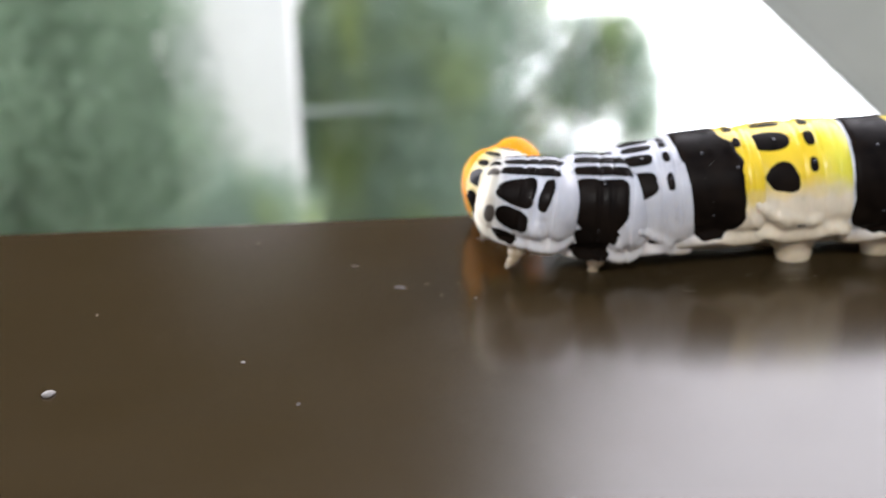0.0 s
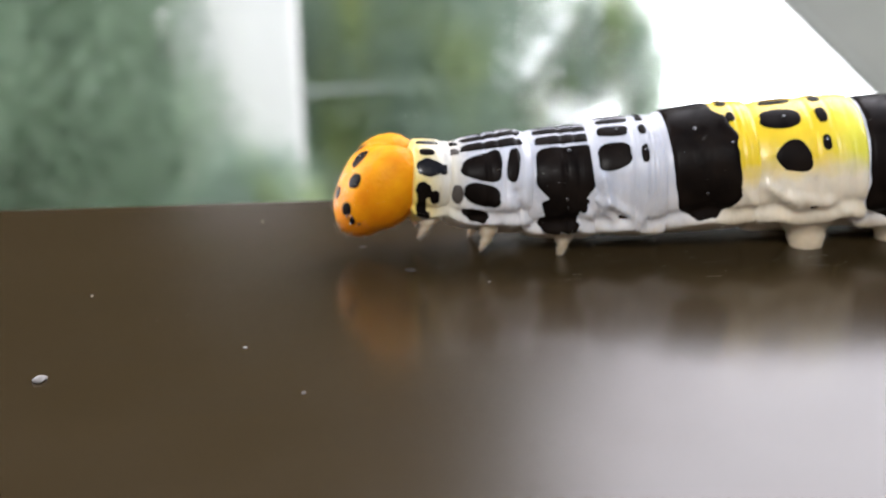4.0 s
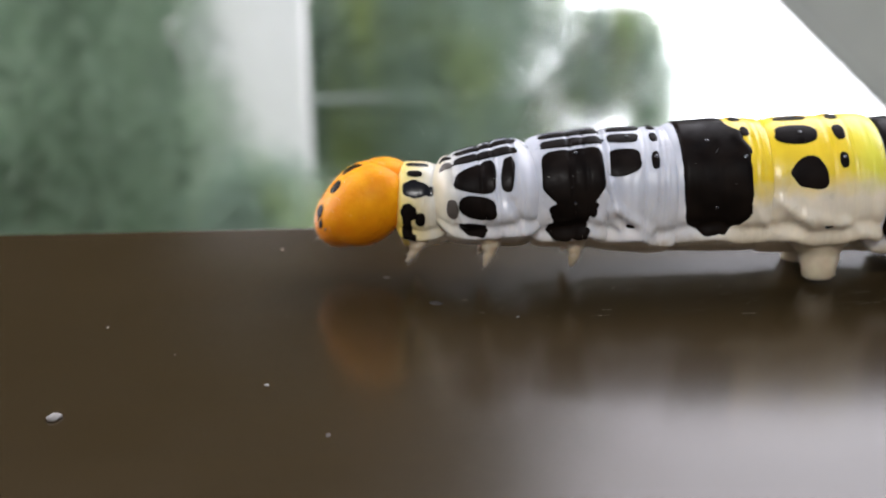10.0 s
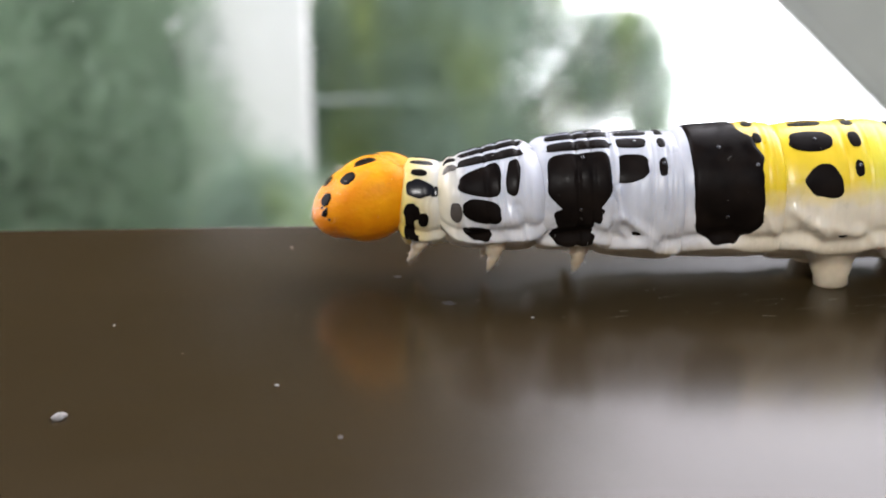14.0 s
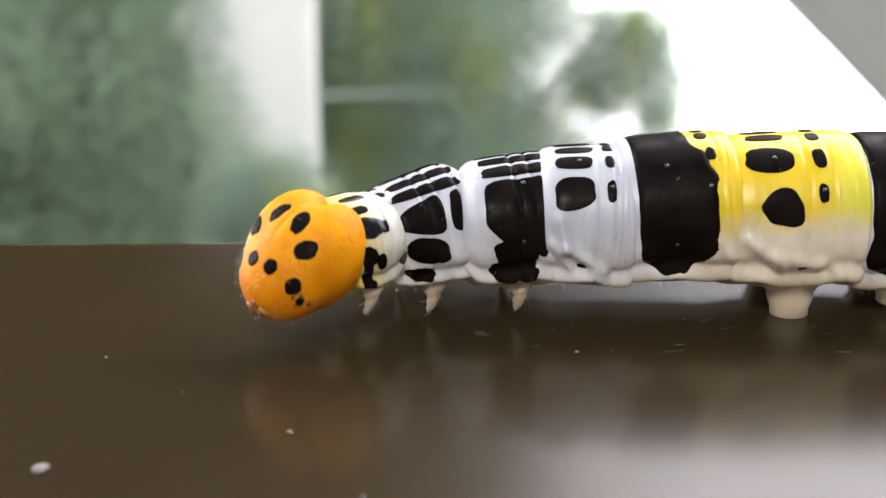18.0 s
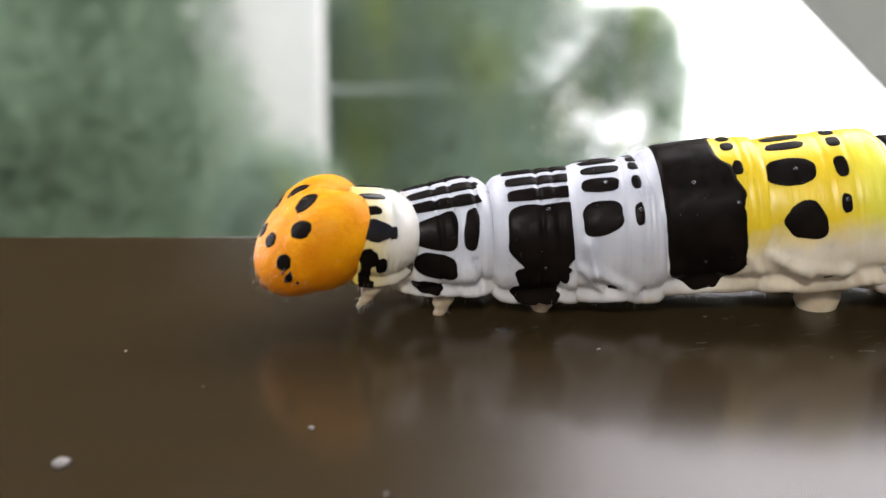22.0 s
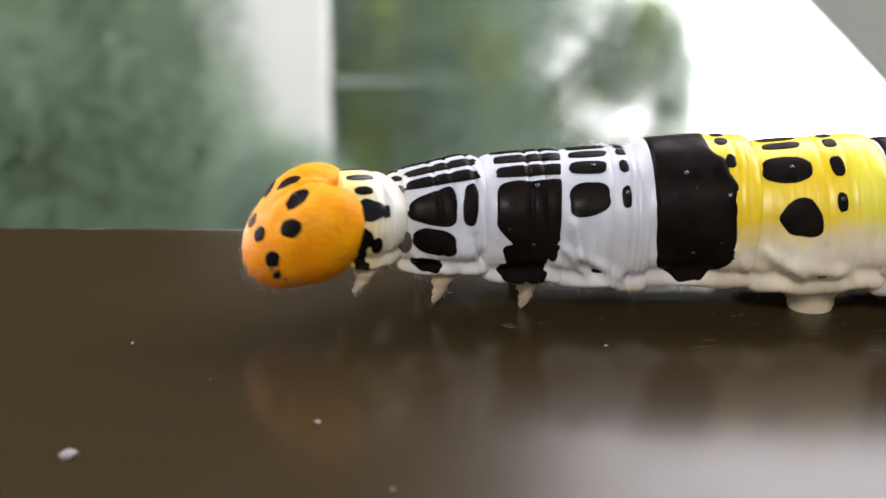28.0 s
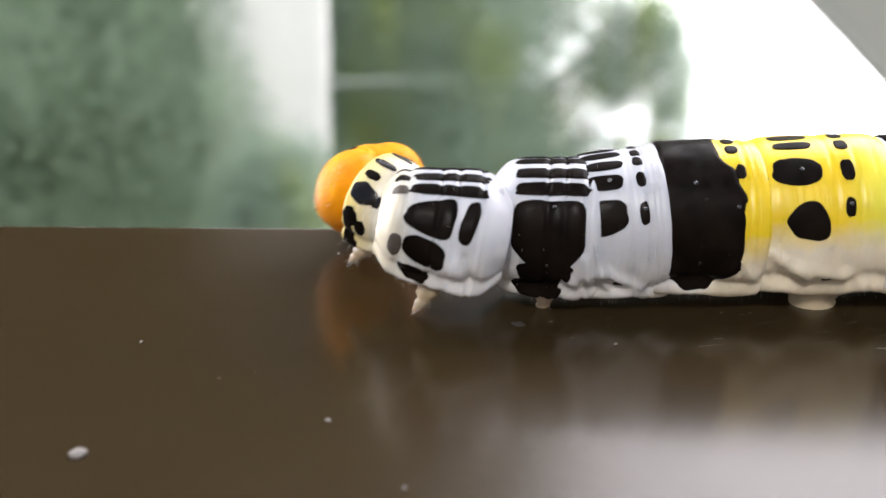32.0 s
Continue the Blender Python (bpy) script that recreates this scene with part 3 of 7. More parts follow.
def bristle_bases(ring, pits, parent):
    """Small glossy domes on the dark spots, each the foot of a bristle."""
    for x, phi in pits:
        for side in (1, -1):
            bm = bmesh.new()
            bmesh.ops.create_icosphere(bm, subdivisions=3, radius=1.0)
            c = ring.at(x, phi * side, 0.07)
            out = (ring.at(x, phi * side, 1.0) - c).normalized()
            q = out.to_track_quat("Z", "Y")
            for v in bm.verts:
                v.co = c + q @ Vector((v.co.x * 0.13, v.co.y * 0.13, v.co.z * 0.06))
            part("bristle_base", bm, PIT, parent)


def body_ring(key, ring, mat, spots, label="", grey=(), pits=(), wet=()):
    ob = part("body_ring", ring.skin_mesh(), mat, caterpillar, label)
    RINGS[key] = ob
    for k, spec in enumerate(spots):
        for side in (1, -1):
            s = dict(spec)
            s["phi"] = s["phi"] * side
            s["tilt"] = s.get("tilt", 0) * side
            s["shear"] = s.get("shear", 0) * side
            part("spot", ring.spot_mesh(seed=k + ring.seed * 5 + (2 if side < 0 else 0), **s), SPOT_GREY if k in grey else SPOT_WET if k in wet else SPOT, ob)
    bristle_bases(ring, pits, ob)
    part("hairs", hairs(ring, ring.seed + 40), HAIR, ob)["kind"] = "stuff"
    fringe(ring, ring.seed + 70, ob)
    return ob


def sp(x, phi, hx, hp, **more):
    return dict(x=x, phi=phi, hx=hx, hp=hp, **more)


def true_leg(parent, x, y, z, reach, splay, lean=0.55):
    for side in (-1, 1):
        bm = bmesh.new()
        a = Vector((x, y * side, z))
        rows = []
        n = 14
        for s, r in ((0.0, 0.95), (0.10, 0.86), (0.20, 0.66), (0.30, 0.56), (0.36, 0.60), (0.48, 0.42), (0.58, 0.35), (0.63, 0.39), (0.78, 0.25), (0.84, 0.27), (0.95, 0.14), (1.0, 0.05)):
            c = a + Vector((-lean * s ** 1.4, 0.5 * side * splay * math.sin(s * 2.2), -reach * s))
            r *= 1.05
            rows.append([c + Vector((r * (1 + 0.12 * noise.noise(Vector((k, s * 5, x)))) * math.cos(k * math.tau / n), r * 0.8 * math.sin(k * math.tau / n), 0.10 * r * math.cos(k * math.tau / n))) for k in range(n)])
        bm = grid_mesh(rows, closed=True)
        part("leg", bm, LEG, parent, "pale translucent clawed leg")
    bm = bmesh.new()
    rnd = random.Random(int(reach * 100))
    for side in (-1, 1):
        a = Vector((x, y * side, z))
        for _ in range(44):
            s = rnd.uniform(0.3, 0.95)
            o = a + Vector((-lean * s ** 1.4, 0.5 * side * splay * math.sin(s * 2.2), -reach * s)) + Vector((rnd.uniform(-0.25, 0.25), rnd.uniform(-0.25, 0.25), 0))
            tube(bm, o, o + Vector((rnd.uniform(-0.35, 0.35), rnd.uniform(-0.35, 0.35), rnd.uniform(-0.45, -0.1))), 0.008, 0.003, 3)
    part("leg_hairs", bm, HAIR, parent)["kind"] = "stuff"


def proleg(parent, x, y, z0, z1):
    for side in (-1, 1):
        rows = []
        prof = [(0.0, 2.3), (0.12, 1.95), (0.3, 1.5), (0.45, 1.22), (0.53, 1.28), (0.75, 1.05), (0.92, 1.04), (1.0, 0.75)]
        for s, r in prof:
            rows.append([(x + r * 1.05 * math.cos(k * math.tau / 18), y * side + 0.25 * s * side + r * 0.8 * math.sin(k * math.tau / 18), z0 + (z1 - z0) * s) for k in range(18)])
        part("proleg", grid_mesh(rows, closed=True), PROLEG, parent, "stubby cream proleg")


# collar behind the head
collar = Ring(-1.4, 0.7, 2.76, 2.64, [(0.45, 0.08, 0.22)], 1, 0.5, hump=0.0, rear=1.5)
ob = body_ring("collar", collar, SKIN_COLLAR, [
    sp(-0.45, 60, 0.86, 12, power=2.6, wob=0.25, taper=-0.2), sp(-0.6, 36, 0.50, 5.5), sp(-0.55, 15, 0.74, 5), sp(0.45, 62, 0.24, 7, wob=0.3),
    sp(-0.85, 92, 0.52, 12, wob=0.25), sp(-1.0, 112, 0.36, 12, wob=0.35), sp(-0.15, 101, 0.32, 9.5), sp(-0.9, 128, 0.48, 8, wob=0.3)],
    "yellow and white collar with irregular black spots", wet=(0, 2, 3))
true_leg(ob, -0.2, 1.35, -1.7, 1.75, 1.0, 0.9)

# second ring
second = Ring(-1.6, 2.75, 2.76, 3.46, [(-1.15, 0.12, 0.20), (0.55, 0.11, 0.12), (1.45, 0.10, 0.12), (2.66, 0.12, 0.12)], 2, 0.85,
              [(1.65, 103, 0.90, 14, 0.46), (-0.6, 112, 0.8, 9, 0.08)], [(2.3, 88, 2.75, 112, 0.2, -0.10), (1.2, 118, 2.6, 124, 0.3, 0.06)], rear=1.7)
ob = body_ring("second_ring", second, SKIN_SECOND, [
    sp(-1.42, 92, 0.38, 13, power=2.2), sp(0.15, 58, 1.34, 17, power=3.6, shear=-0.10, taper=0.36), sp(2.18, 58, 0.42, 20, tilt=12, power=3, taper=0.1),
    sp(0.10, 92, 1.18, 13.5, tilt=16), sp(-0.25, 119, 0.85, 8, tilt=12, wob=0.25),
    sp(0.95, 29, 2.0, 6.4, power=6, wob=0.12), sp(1.0, 11.5, 1.95, 5.9, power=6, wob=0.12),
    sp(-1.55, 30, 0.42, 5.5, power=3), sp(-1.5, 12, 0.4, 5, power=3)],
    "white body ring with black spots and stripes", grey=(0, 7))
true_leg(ob, 0.95, 1.6, -2.1, 2.0, 1.0, 0.7)

# third ring
third = Ring(-1.3, 3.0, 3.52, 3.78, [(0.85, 0.11, 0.12), (1.75, 0.10, 0.12), (2.95, 0.16, 0.15)], 3, 1.2,
             [(2.3, 109, 0.75, 12, 0.26), (0.9, 126, 1.2, 6, 0.12)], [(2.9, 84, 3.2, 104, 0.25, 0.10), (2.3, 98, 2.9, 112, 0.2, -0.06)], rear=1.8)
ob = body_ring("third_ring", third, SKIN_WHITE, [
    sp(0.95, 65.5, 1.96, 29.5, power=7, wob=0.06, lift=0.10, foot=0.34, taper=0.04), sp(0.55, 102, 1.22, 15, power=2.4, wob=0.22, lift=0.09), sp(-0.10, 119, 0.85, 9, power=2.2, wob=0.25, lift=0.08),
    sp(1.0, 118, 0.75, 8, wob=0.4, lift=0.08), sp(1.75, 96, 0.55, 8, wob=0.3, lift=0.09),
    sp(1.0, 26.0, 2.0, 6.3, power=6, wob=0.12), sp(1.0, 9.6, 2.0, 5.9, power=6, wob=0.12)],
    "white body ring with a large black block and stripes", pits=[(1.2, 42), (0.95, 92)])
true_leg(ob, 1.1, 1.8, -2.5, 2.0, 1.0, 0.45)

# fourth ring
fourth = Ring(-1.4, 3.0, 3.8, 4.05, [(1.22, 0.10, 0.11), (1.50, 0.06, 0.09), (2.15, 0.10, 0.11), (2.50, 0.08, 0.10), (2.78, 0.06, 0.08)], 4, 1.3,
              [(0.4, 116, 1.3, 7, 0.14)],
              [(-0.95, 72, -0.55, 96, 0.28, 0.15), (-0.55, 96, 1.7, 117, 0.30, 0.17), (-1.3, 94, -0.2, 114, 0.26, 0.12), (-0.55, 107, 0.8, 119, 0.2, -0.05)])
body_ring("fourth_ring", fourth, SKIN_WHITE, [
    sp(-0.02, 7.5, 1.06, 5.0, power=3.2), sp(-0.08, 24, 1.05, 6.8, power=3.0), sp(-0.12, 52, 1.1, 14, power=2.8, shear=-0.1, taper=-0.08),
    sp(1.85, 6, 0.28, 5, power=3), sp(1.86, 24, 0.27, 6.5), sp(1.86, 51, 0.27, 9), sp(0.4, 113, 0.26, 1.8, tilt=-10)],
    "white body ring with black spots and creases", pits=[(0.2, 23), (1.88, 48)])


def band_ring(key, ring, mat, label):
    ob = part("body_ring", ring.skin_mesh(), mat, caterpillar, label)
    RINGS[key] = ob
    wob = lambda phi, k: 0.16 * noise.noise(Vector((phi * 0.09, k, ring.seed))) + 0.05 * noise.noise(Vector((phi * 0.5, k + 9, ring.seed)))
    left = lambda phi: -2.12 + 0.25 * wob(phi, 1) + 0.35 * smoothstep(104, 122, abs(phi))
    right = lambda phi: 1.15 + 1.15 * smoothstep(6, 46, abs(phi)) + 1.3 * wob(phi, 2) - 0.8 * smoothstep(98, 122, abs(phi))
    part("black_band", ring.band_mesh(left, right, 122.5), SPOT, ob, "glossy black band")
    for k, spec in enumerate([sp(1.9, 7, 0.36, 5), sp(2.15, 29, 0.28, 6)]):
        for side in (1, -1):
            s = dict(spec)
            s["phi"] *= side
            part("spot", ring.spot_mesh(seed=k + 3, **s), SPOT, ob)
    bristle_bases(ring, [(-0.35, 38), (1.85, 56), (-0.05, 98)], ob)
    part("hairs", hairs(ring, ring.seed + 40), HAIR, ob)["kind"] = "stuff"
    fringe(ring, ring.seed + 70, ob)
    return ob


def yellow_ring(key, ring, mat, label):
    ob = body_ring(key, ring, mat, [
        sp(0.1, 7, 1.08, 4.5, power=3), sp(0.0, 32, 1.34, 11, power=2.6), sp(0.40, 69, 1.12, 13.5, tilt=-10, power=2.4, shear=0.15, taper=0.28),
        sp(2.75, 8, 0.37, 5.5, power=3), sp(2.7, 32, 0.36, 8.5, power=3), sp(2.64, 59, 0.28, 7), sp(1.7, 114, 0.26, 1.8)], label, pits=[(0.25, 31), (2.66, 57)])
    return ob


fifth = Ring(-2.45, 3.4, 4.05, 4.25, [(2.50, 0.06, 0.14), (2.95, 0.08, 0.10), (3.2, 0.05, 0.08)], 5, 1.1, [(2.6, 112, 0.8, 8, 0.14), (0.0, 124, 2.0, 5, 0.10)], [(2.3, 96, 3.2, 116, 0.28, 0.11)])
band_ring("fifth_ring", fifth, SKIN_BAND, "body ring with a broad black band and a yellow rear")
sixth = Ring(-1.8, 5.1, 4.25, 4.4, [(1.95, 0.05, 0.12), (3.25, 0.06, 0.12), (3.62, 0.03, 0.08), (4.3, 0.03, 0.10)], 6, 1.1, [(1.6, 118, 1.8, 6, 0.16), (4.0, 112, 0.8, 10, 0.10)], [(-1.4, 92, 0.6, 112, 0.34, 0.15), (0.2, 103, 2.6, 113, 0.34, 0.13), (2.6, 108, 3.8, 118, 0.26, 0.08)])
ob = yellow_ring("sixth_ring", sixth, SKIN_YELLOW, "yellow body ring with black spots and cream flanks")
proleg(ob, 1.9, 1.9, -2.9, -5.7)

# the rest of the body, out of sight at first
TAIL = []
for k, (kind, rf, rr) in enumerate([("band", 4.35, 4.35), ("yellow", 4.3, 4.25), ("band", 4.2, 4.1), ("yellow", 4.0, 3.7), ("band", 3.6, 3.2)]):
    key = "tail_%d" % k
    off = 7.4 + 0.0 if k == 0 else TAIL[-1][1] + (5.2 if kind == "yellow" else 7.3)
    if kind == "band":
        ob = band_ring(key, Ring(-2.3, 3.4, rf, rr, fifth.grooves, 10 + k), SKIN_BAND, "body ring with a broad black band")
    else:
        ob = yellow_ring(key, Ring(-1.8, 5.1, rf, rr, sixth.grooves, 10 + k), SKIN_YELLOW, "yellow body ring with black spots")
    if k in (0, 1, 2):
        proleg(ob, 0.8, 1.8, -2.8, -4.75)
    TAIL.append((key, off))
last = Ring(-1.5, 2.5, 3.1, 2.2, (), 20, 1.3)
RINGS["tail_end"] = part("tail_plate", last.skin_mesh(), SKIN_YELLOW, caterpillar, "tapering yellow rear end")
proleg(RINGS["tail_end"], 0.6, 1.3, -1.6, -4.75)
TAIL.append(("tail_end", TAIL[-1][1] + 5.0))


# the head: its long axis leans from the lobes, above and behind, to the mouth, below and in front
LEAN = radians(40)


def from_axis(v):
    f, u = -v.x * math.cos(LEAN) - v.z * math.sin(LEAN), -v.x * math.sin(LEAN) + v.z * math.cos(LEAN)
    return Vector((-f, v.y, u))


def head_radius(e):
    """Distance of the head's surface from its middle along the unit vector e of the leaning axes: two lobes above, a blunt muzzle below."""
    out = []
    for c, rad in (((0.15, -1.26, 0.659), (2.45, 2.13, 3.02)), ((0.15, 1.26, 0.659), (2.45, 2.13, 3.02)), ((-0.31, 0, -0.549), (2.21, 2.98, 3.13)), ((-0.657, 0, 0.495), (1.97, 2.18, 2.53))):
        p = Vector((e.x / rad[0], e.y / rad[1], e.z / rad[2]))
        o = Vector((-c[0] / rad[0], -c[1] / rad[1], -c[2] / rad[2]))
        A, B, C = p.dot(p), o.dot(p), o.dot(o) - 1
        out.append((-B + math.sqrt(max(0.0, B * B - A * C))) / A)
    k = 12.0
    seam = 0.11 * math.exp(-((e.y / 0.045) ** 2)) * smoothstep(-0.25, 0.45, e.z)
    return 0.99 * math.log(sum(math.exp(k * r) for r in out)) / k - 0.06 - seam


def head_dir(y, z):
    """The direction, in the leaning axes, of the face's point at y to the side and z up along the face."""
    x = -2.3
    for _ in range(12):
        d = Vector((x, y, z)).normalized()
        q = d * head_radius(d)
        x += (math.sqrt(max(0.05, q.length_squared - y * y - z * z)) * -1 - x) * 0.7
    return Vector((x, y, z)).normalized()


rows = []
for i in range(1, 80):
    th = math.pi * i / 80
    row = []
    for j in range(144):
        ph = math.tau * j / 144
        d = Vector((math.sin(th) * math.cos(ph), math.sin(th) * math.sin(ph), math.cos(th)))
        row.append(from_axis(d * (head_radius(d) + 0.02 * noise.noise(d * 14))))
    rows.append(row)
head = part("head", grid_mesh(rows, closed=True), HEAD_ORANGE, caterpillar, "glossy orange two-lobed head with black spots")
RINGS["head"] = head


def head_spot(y, z, hy, hz, tilt, seed):
    bm = bmesh.new()
    n, rings_ = 32, 6
    c, s = math.cos(radians(tilt)), math.sin(radians(tilt))
    base = head_dir(y, z)
    up = Vector((0, 0, 1))
    u_ = base.cross(up).normalized()
    v_ = u_.cross(base).normalized()

    def point(rho, k):
        a = math.tau * k / n
        w = 1 + 0.14 * noise.noise(Vector((1.9 * math.cos(a) + seed * 5.1, 1.9 * math.sin(a), seed)))
        u, v = rho * w * math.cos(a) * hy, rho * w * math.sin(a) * hz
        u, v = c * u - s * v, s * u + c * v
        d = (base * head_radius(base) + u_ * u + v_ * v).normalized()
        return from_axis(d * (head_radius(d) + (0.045 if rho < 0.999 else -0.03)))

    mid = bm.verts.new(point(0, 0))
    prev = None
    for i in range(1, rings_ + 1):
        ring = [bm.verts.new(point(i / rings_, k)) for k in range(n)]
        for k in range(n):
            if prev:
                bm.faces.new((prev[k], ring[k], ring[(k + 1) % n], prev[(k + 1) % n]))
            else:
                bm.faces.new((mid, ring[k], ring[(k + 1) % n]))
        prev = ring
    bmesh.ops.recalc_face_normals(bm, faces=bm.faces)
    part("spot", bm, SPOT, head)


for k, (y, z, hy, hz, tilt) in enumerate([(0.81, 1.50, 0.50, 0.78, 8), (1.94, 0.33, 0.68, 0.55, 40), (0.67, -1.23, 0.46, 0.44, 0), (2.07, -1.56, 0.46, 0.52, -25)]):
    head_spot(-y, z, hy, hz, -tilt, k)
    head_spot(y, z, hy, hz, tilt, k + 7)
# small simple eyes in a bow on each cheek, on a dark patch
for side in (-1, 1):
    head_spot(side * 2.38, -2.02, 0.24, 0.30, 20 * side, 30 + side)
for side in (-1, 1):
    for k in range(5):
        a_ = radians(20 + 55 * k)
        d = head_dir(side * (2.36 + 0.22 * math.cos(a_)), -2.02 + 0.27 * math.sin(a_))
        bm = bmesh.new()
        bmesh.ops.create_icosphere(bm, subdivisions=2, radius=0.10)
        bmesh.ops.translate(bm, vec=from_axis(d * head_radius(d)), verts=bm.verts)
        part("eye", bm, PIT, head, "tiny black simple eye")
# mouth parts
for side in (-1, 1):
    bm = bmesh.new()
    tube(bm, from_axis(Vector((-0.821, 0.466 * side, -3.10))), from_axis(Vector((-0.62, 0.269 * side, -3.55))), 0.46, 0.24, 12)
    part("mandible", bm, MOUTH, head, "brown jaw")
    bm = bmesh.new()
    tube(bm, from_axis(Vector((-0.383, 0.984 * side, -3.05))), from_axis(Vector((-0.46, 1.04 * side, -3.45))), 0.24, 0.10, 8)
    part("palp", bm, MOUTH, head)
bm = bmesh.new()
tube(bm, from_axis(Vector((-1.04, 0, -2.75))), from_axis(Vector((-0.90, 0, -3.35))), 0.58, 0.36, 14)
part("upper_lip", bm, MOUTH, head, "orange-brown upper lip")
bm = bmesh.new()
tube(bm, from_axis(Vector((0.11, 0, -3.1))), from_axis(Vector((0, 0, -3.6))), 0.5, 0.24, 10)
part("labium", bm, MOUTH, head, "brown lower lip")
bm = bmesh.new()
rnd = random.Random(77)
for _ in range(260):
    d = Vector((rnd.gauss(-0.7, 1), rnd.gauss(0, 1), rnd.gauss(-0.4, 1))).normalized()
    a = d * (head_radius(d) - 0.04)
    tip = a + (d + Vector((rnd.uniform(-0.4, 0.2), rnd.uniform(-0.3, 0.3), rnd.uniform(-0.5, 0.2)))) * rnd.uniform(0.18, 0.45)
    tube(bm, from_axis(a), from_axis(tip), 0.0035, 0.0015, 3)
part("hairs", bm, HAIR, head)["kind"] = "stuff"


# ---- on the ledge: dust and silk ----
def dust_speck(x, y, size, seed, tall=0.35, mat=None):
    rnd = random.Random(seed)
    bm = bmesh.new()
    bmesh.ops.create_icosphere(bm, subdivisions=2, radius=1.0)
    for v in bm.verts:
        v.co *= 1 + 0.45 * noise.noise(v.co * 1.6 + Vector((seed, 0, 0)))
        v.co = Vector((v.co.x * size, v.co.y * size * 0.7, (v.co.z + 0.75) * size * tall))
    ob = part("dust_speck", bm, mat or DUST)
    ob.location = (x * MM, y * MM, 0)
    ob.rotation_euler = (0, 0, rnd.uniform(0, 6))
    return tagged(ob, "tiny pale dust speck on the brown ledge", "dust speck", "dust on the ledge")


for k, (x, y, s) in enumerate([(-25.37, -10.63, 0.42), (-14.6, -7.68, 0.16), (-15.16, 11.72, 0.13), (-24.77, 0.08, 0.10), (0.0, 0.05, 0.13)]):
    dust_speck(x, y, s, k + 1)


for k, (x, y, s) in enumerate([(-4.9, 2.35, 0.42), (-8.0, 6.5, 0.26), (-11.05, -13.05, 0.20), (-18.5, -3.1, 0.07), (-20.2, -3.68, 0.08), (-14.1, 1.05, 0.08)]):
    dust_speck(x, y, s, k + 11, 0.03, SMEAR)


def silk_thread(x, y, length, turn, seed, thick=0.012):
    rnd = random.Random(seed)
    bm = bmesh.new()
    prev = Vector((-length / 2, 0, thick))
    n = max(3, int(length * 5))
    bow = rnd.uniform(-0.02, 0.02) * length
    for k in range(1, n + 1):
        u = k / n
        nxt = Vector((-length / 2 + length * u, bow * math.sin(u * math.pi) + rnd.uniform(-0.02, 0.02), thick + rnd.uniform(0, 0.012)))
        tube(bm, prev, nxt, thick, thick, 4)
        prev = nxt
    ob = part("silk_thread", bm, SILK)
    ob.location = (x * MM, y * MM, 0)
    ob.rotation_euler = (0, 0, radians(turn))
    return tagged(ob, "fine white silk thread stuck to the ledge", "silk thread", "silk on the ledge")


rnd = random.Random(5)
for k in range(30):
    silk_thread(rnd.uniform(-4, 24), rnd.uniform(-1.0, 4.0), rnd.choice((0.12, 0.2, 0.3, 0.4, 0.6, 0.9)), rnd.uniform(-2, 24), k, rnd.choice((0.003, 0.004, 0.006, 0.008)))
for k in range(9):
    silk_thread(rnd.uniform(6, 22), rnd.uniform(-0.8, 3.4), rnd.uniform(0.9, 2.4), rnd.uniform(0, 24), k + 50, 0.0022)


# ---- what moves ----
def in_mm(rows):
    return [(t, pose(x * MM, y * MM, z * MM, rx, ry, rz)) for t, x, y, z, rx, ry, rz in rows]


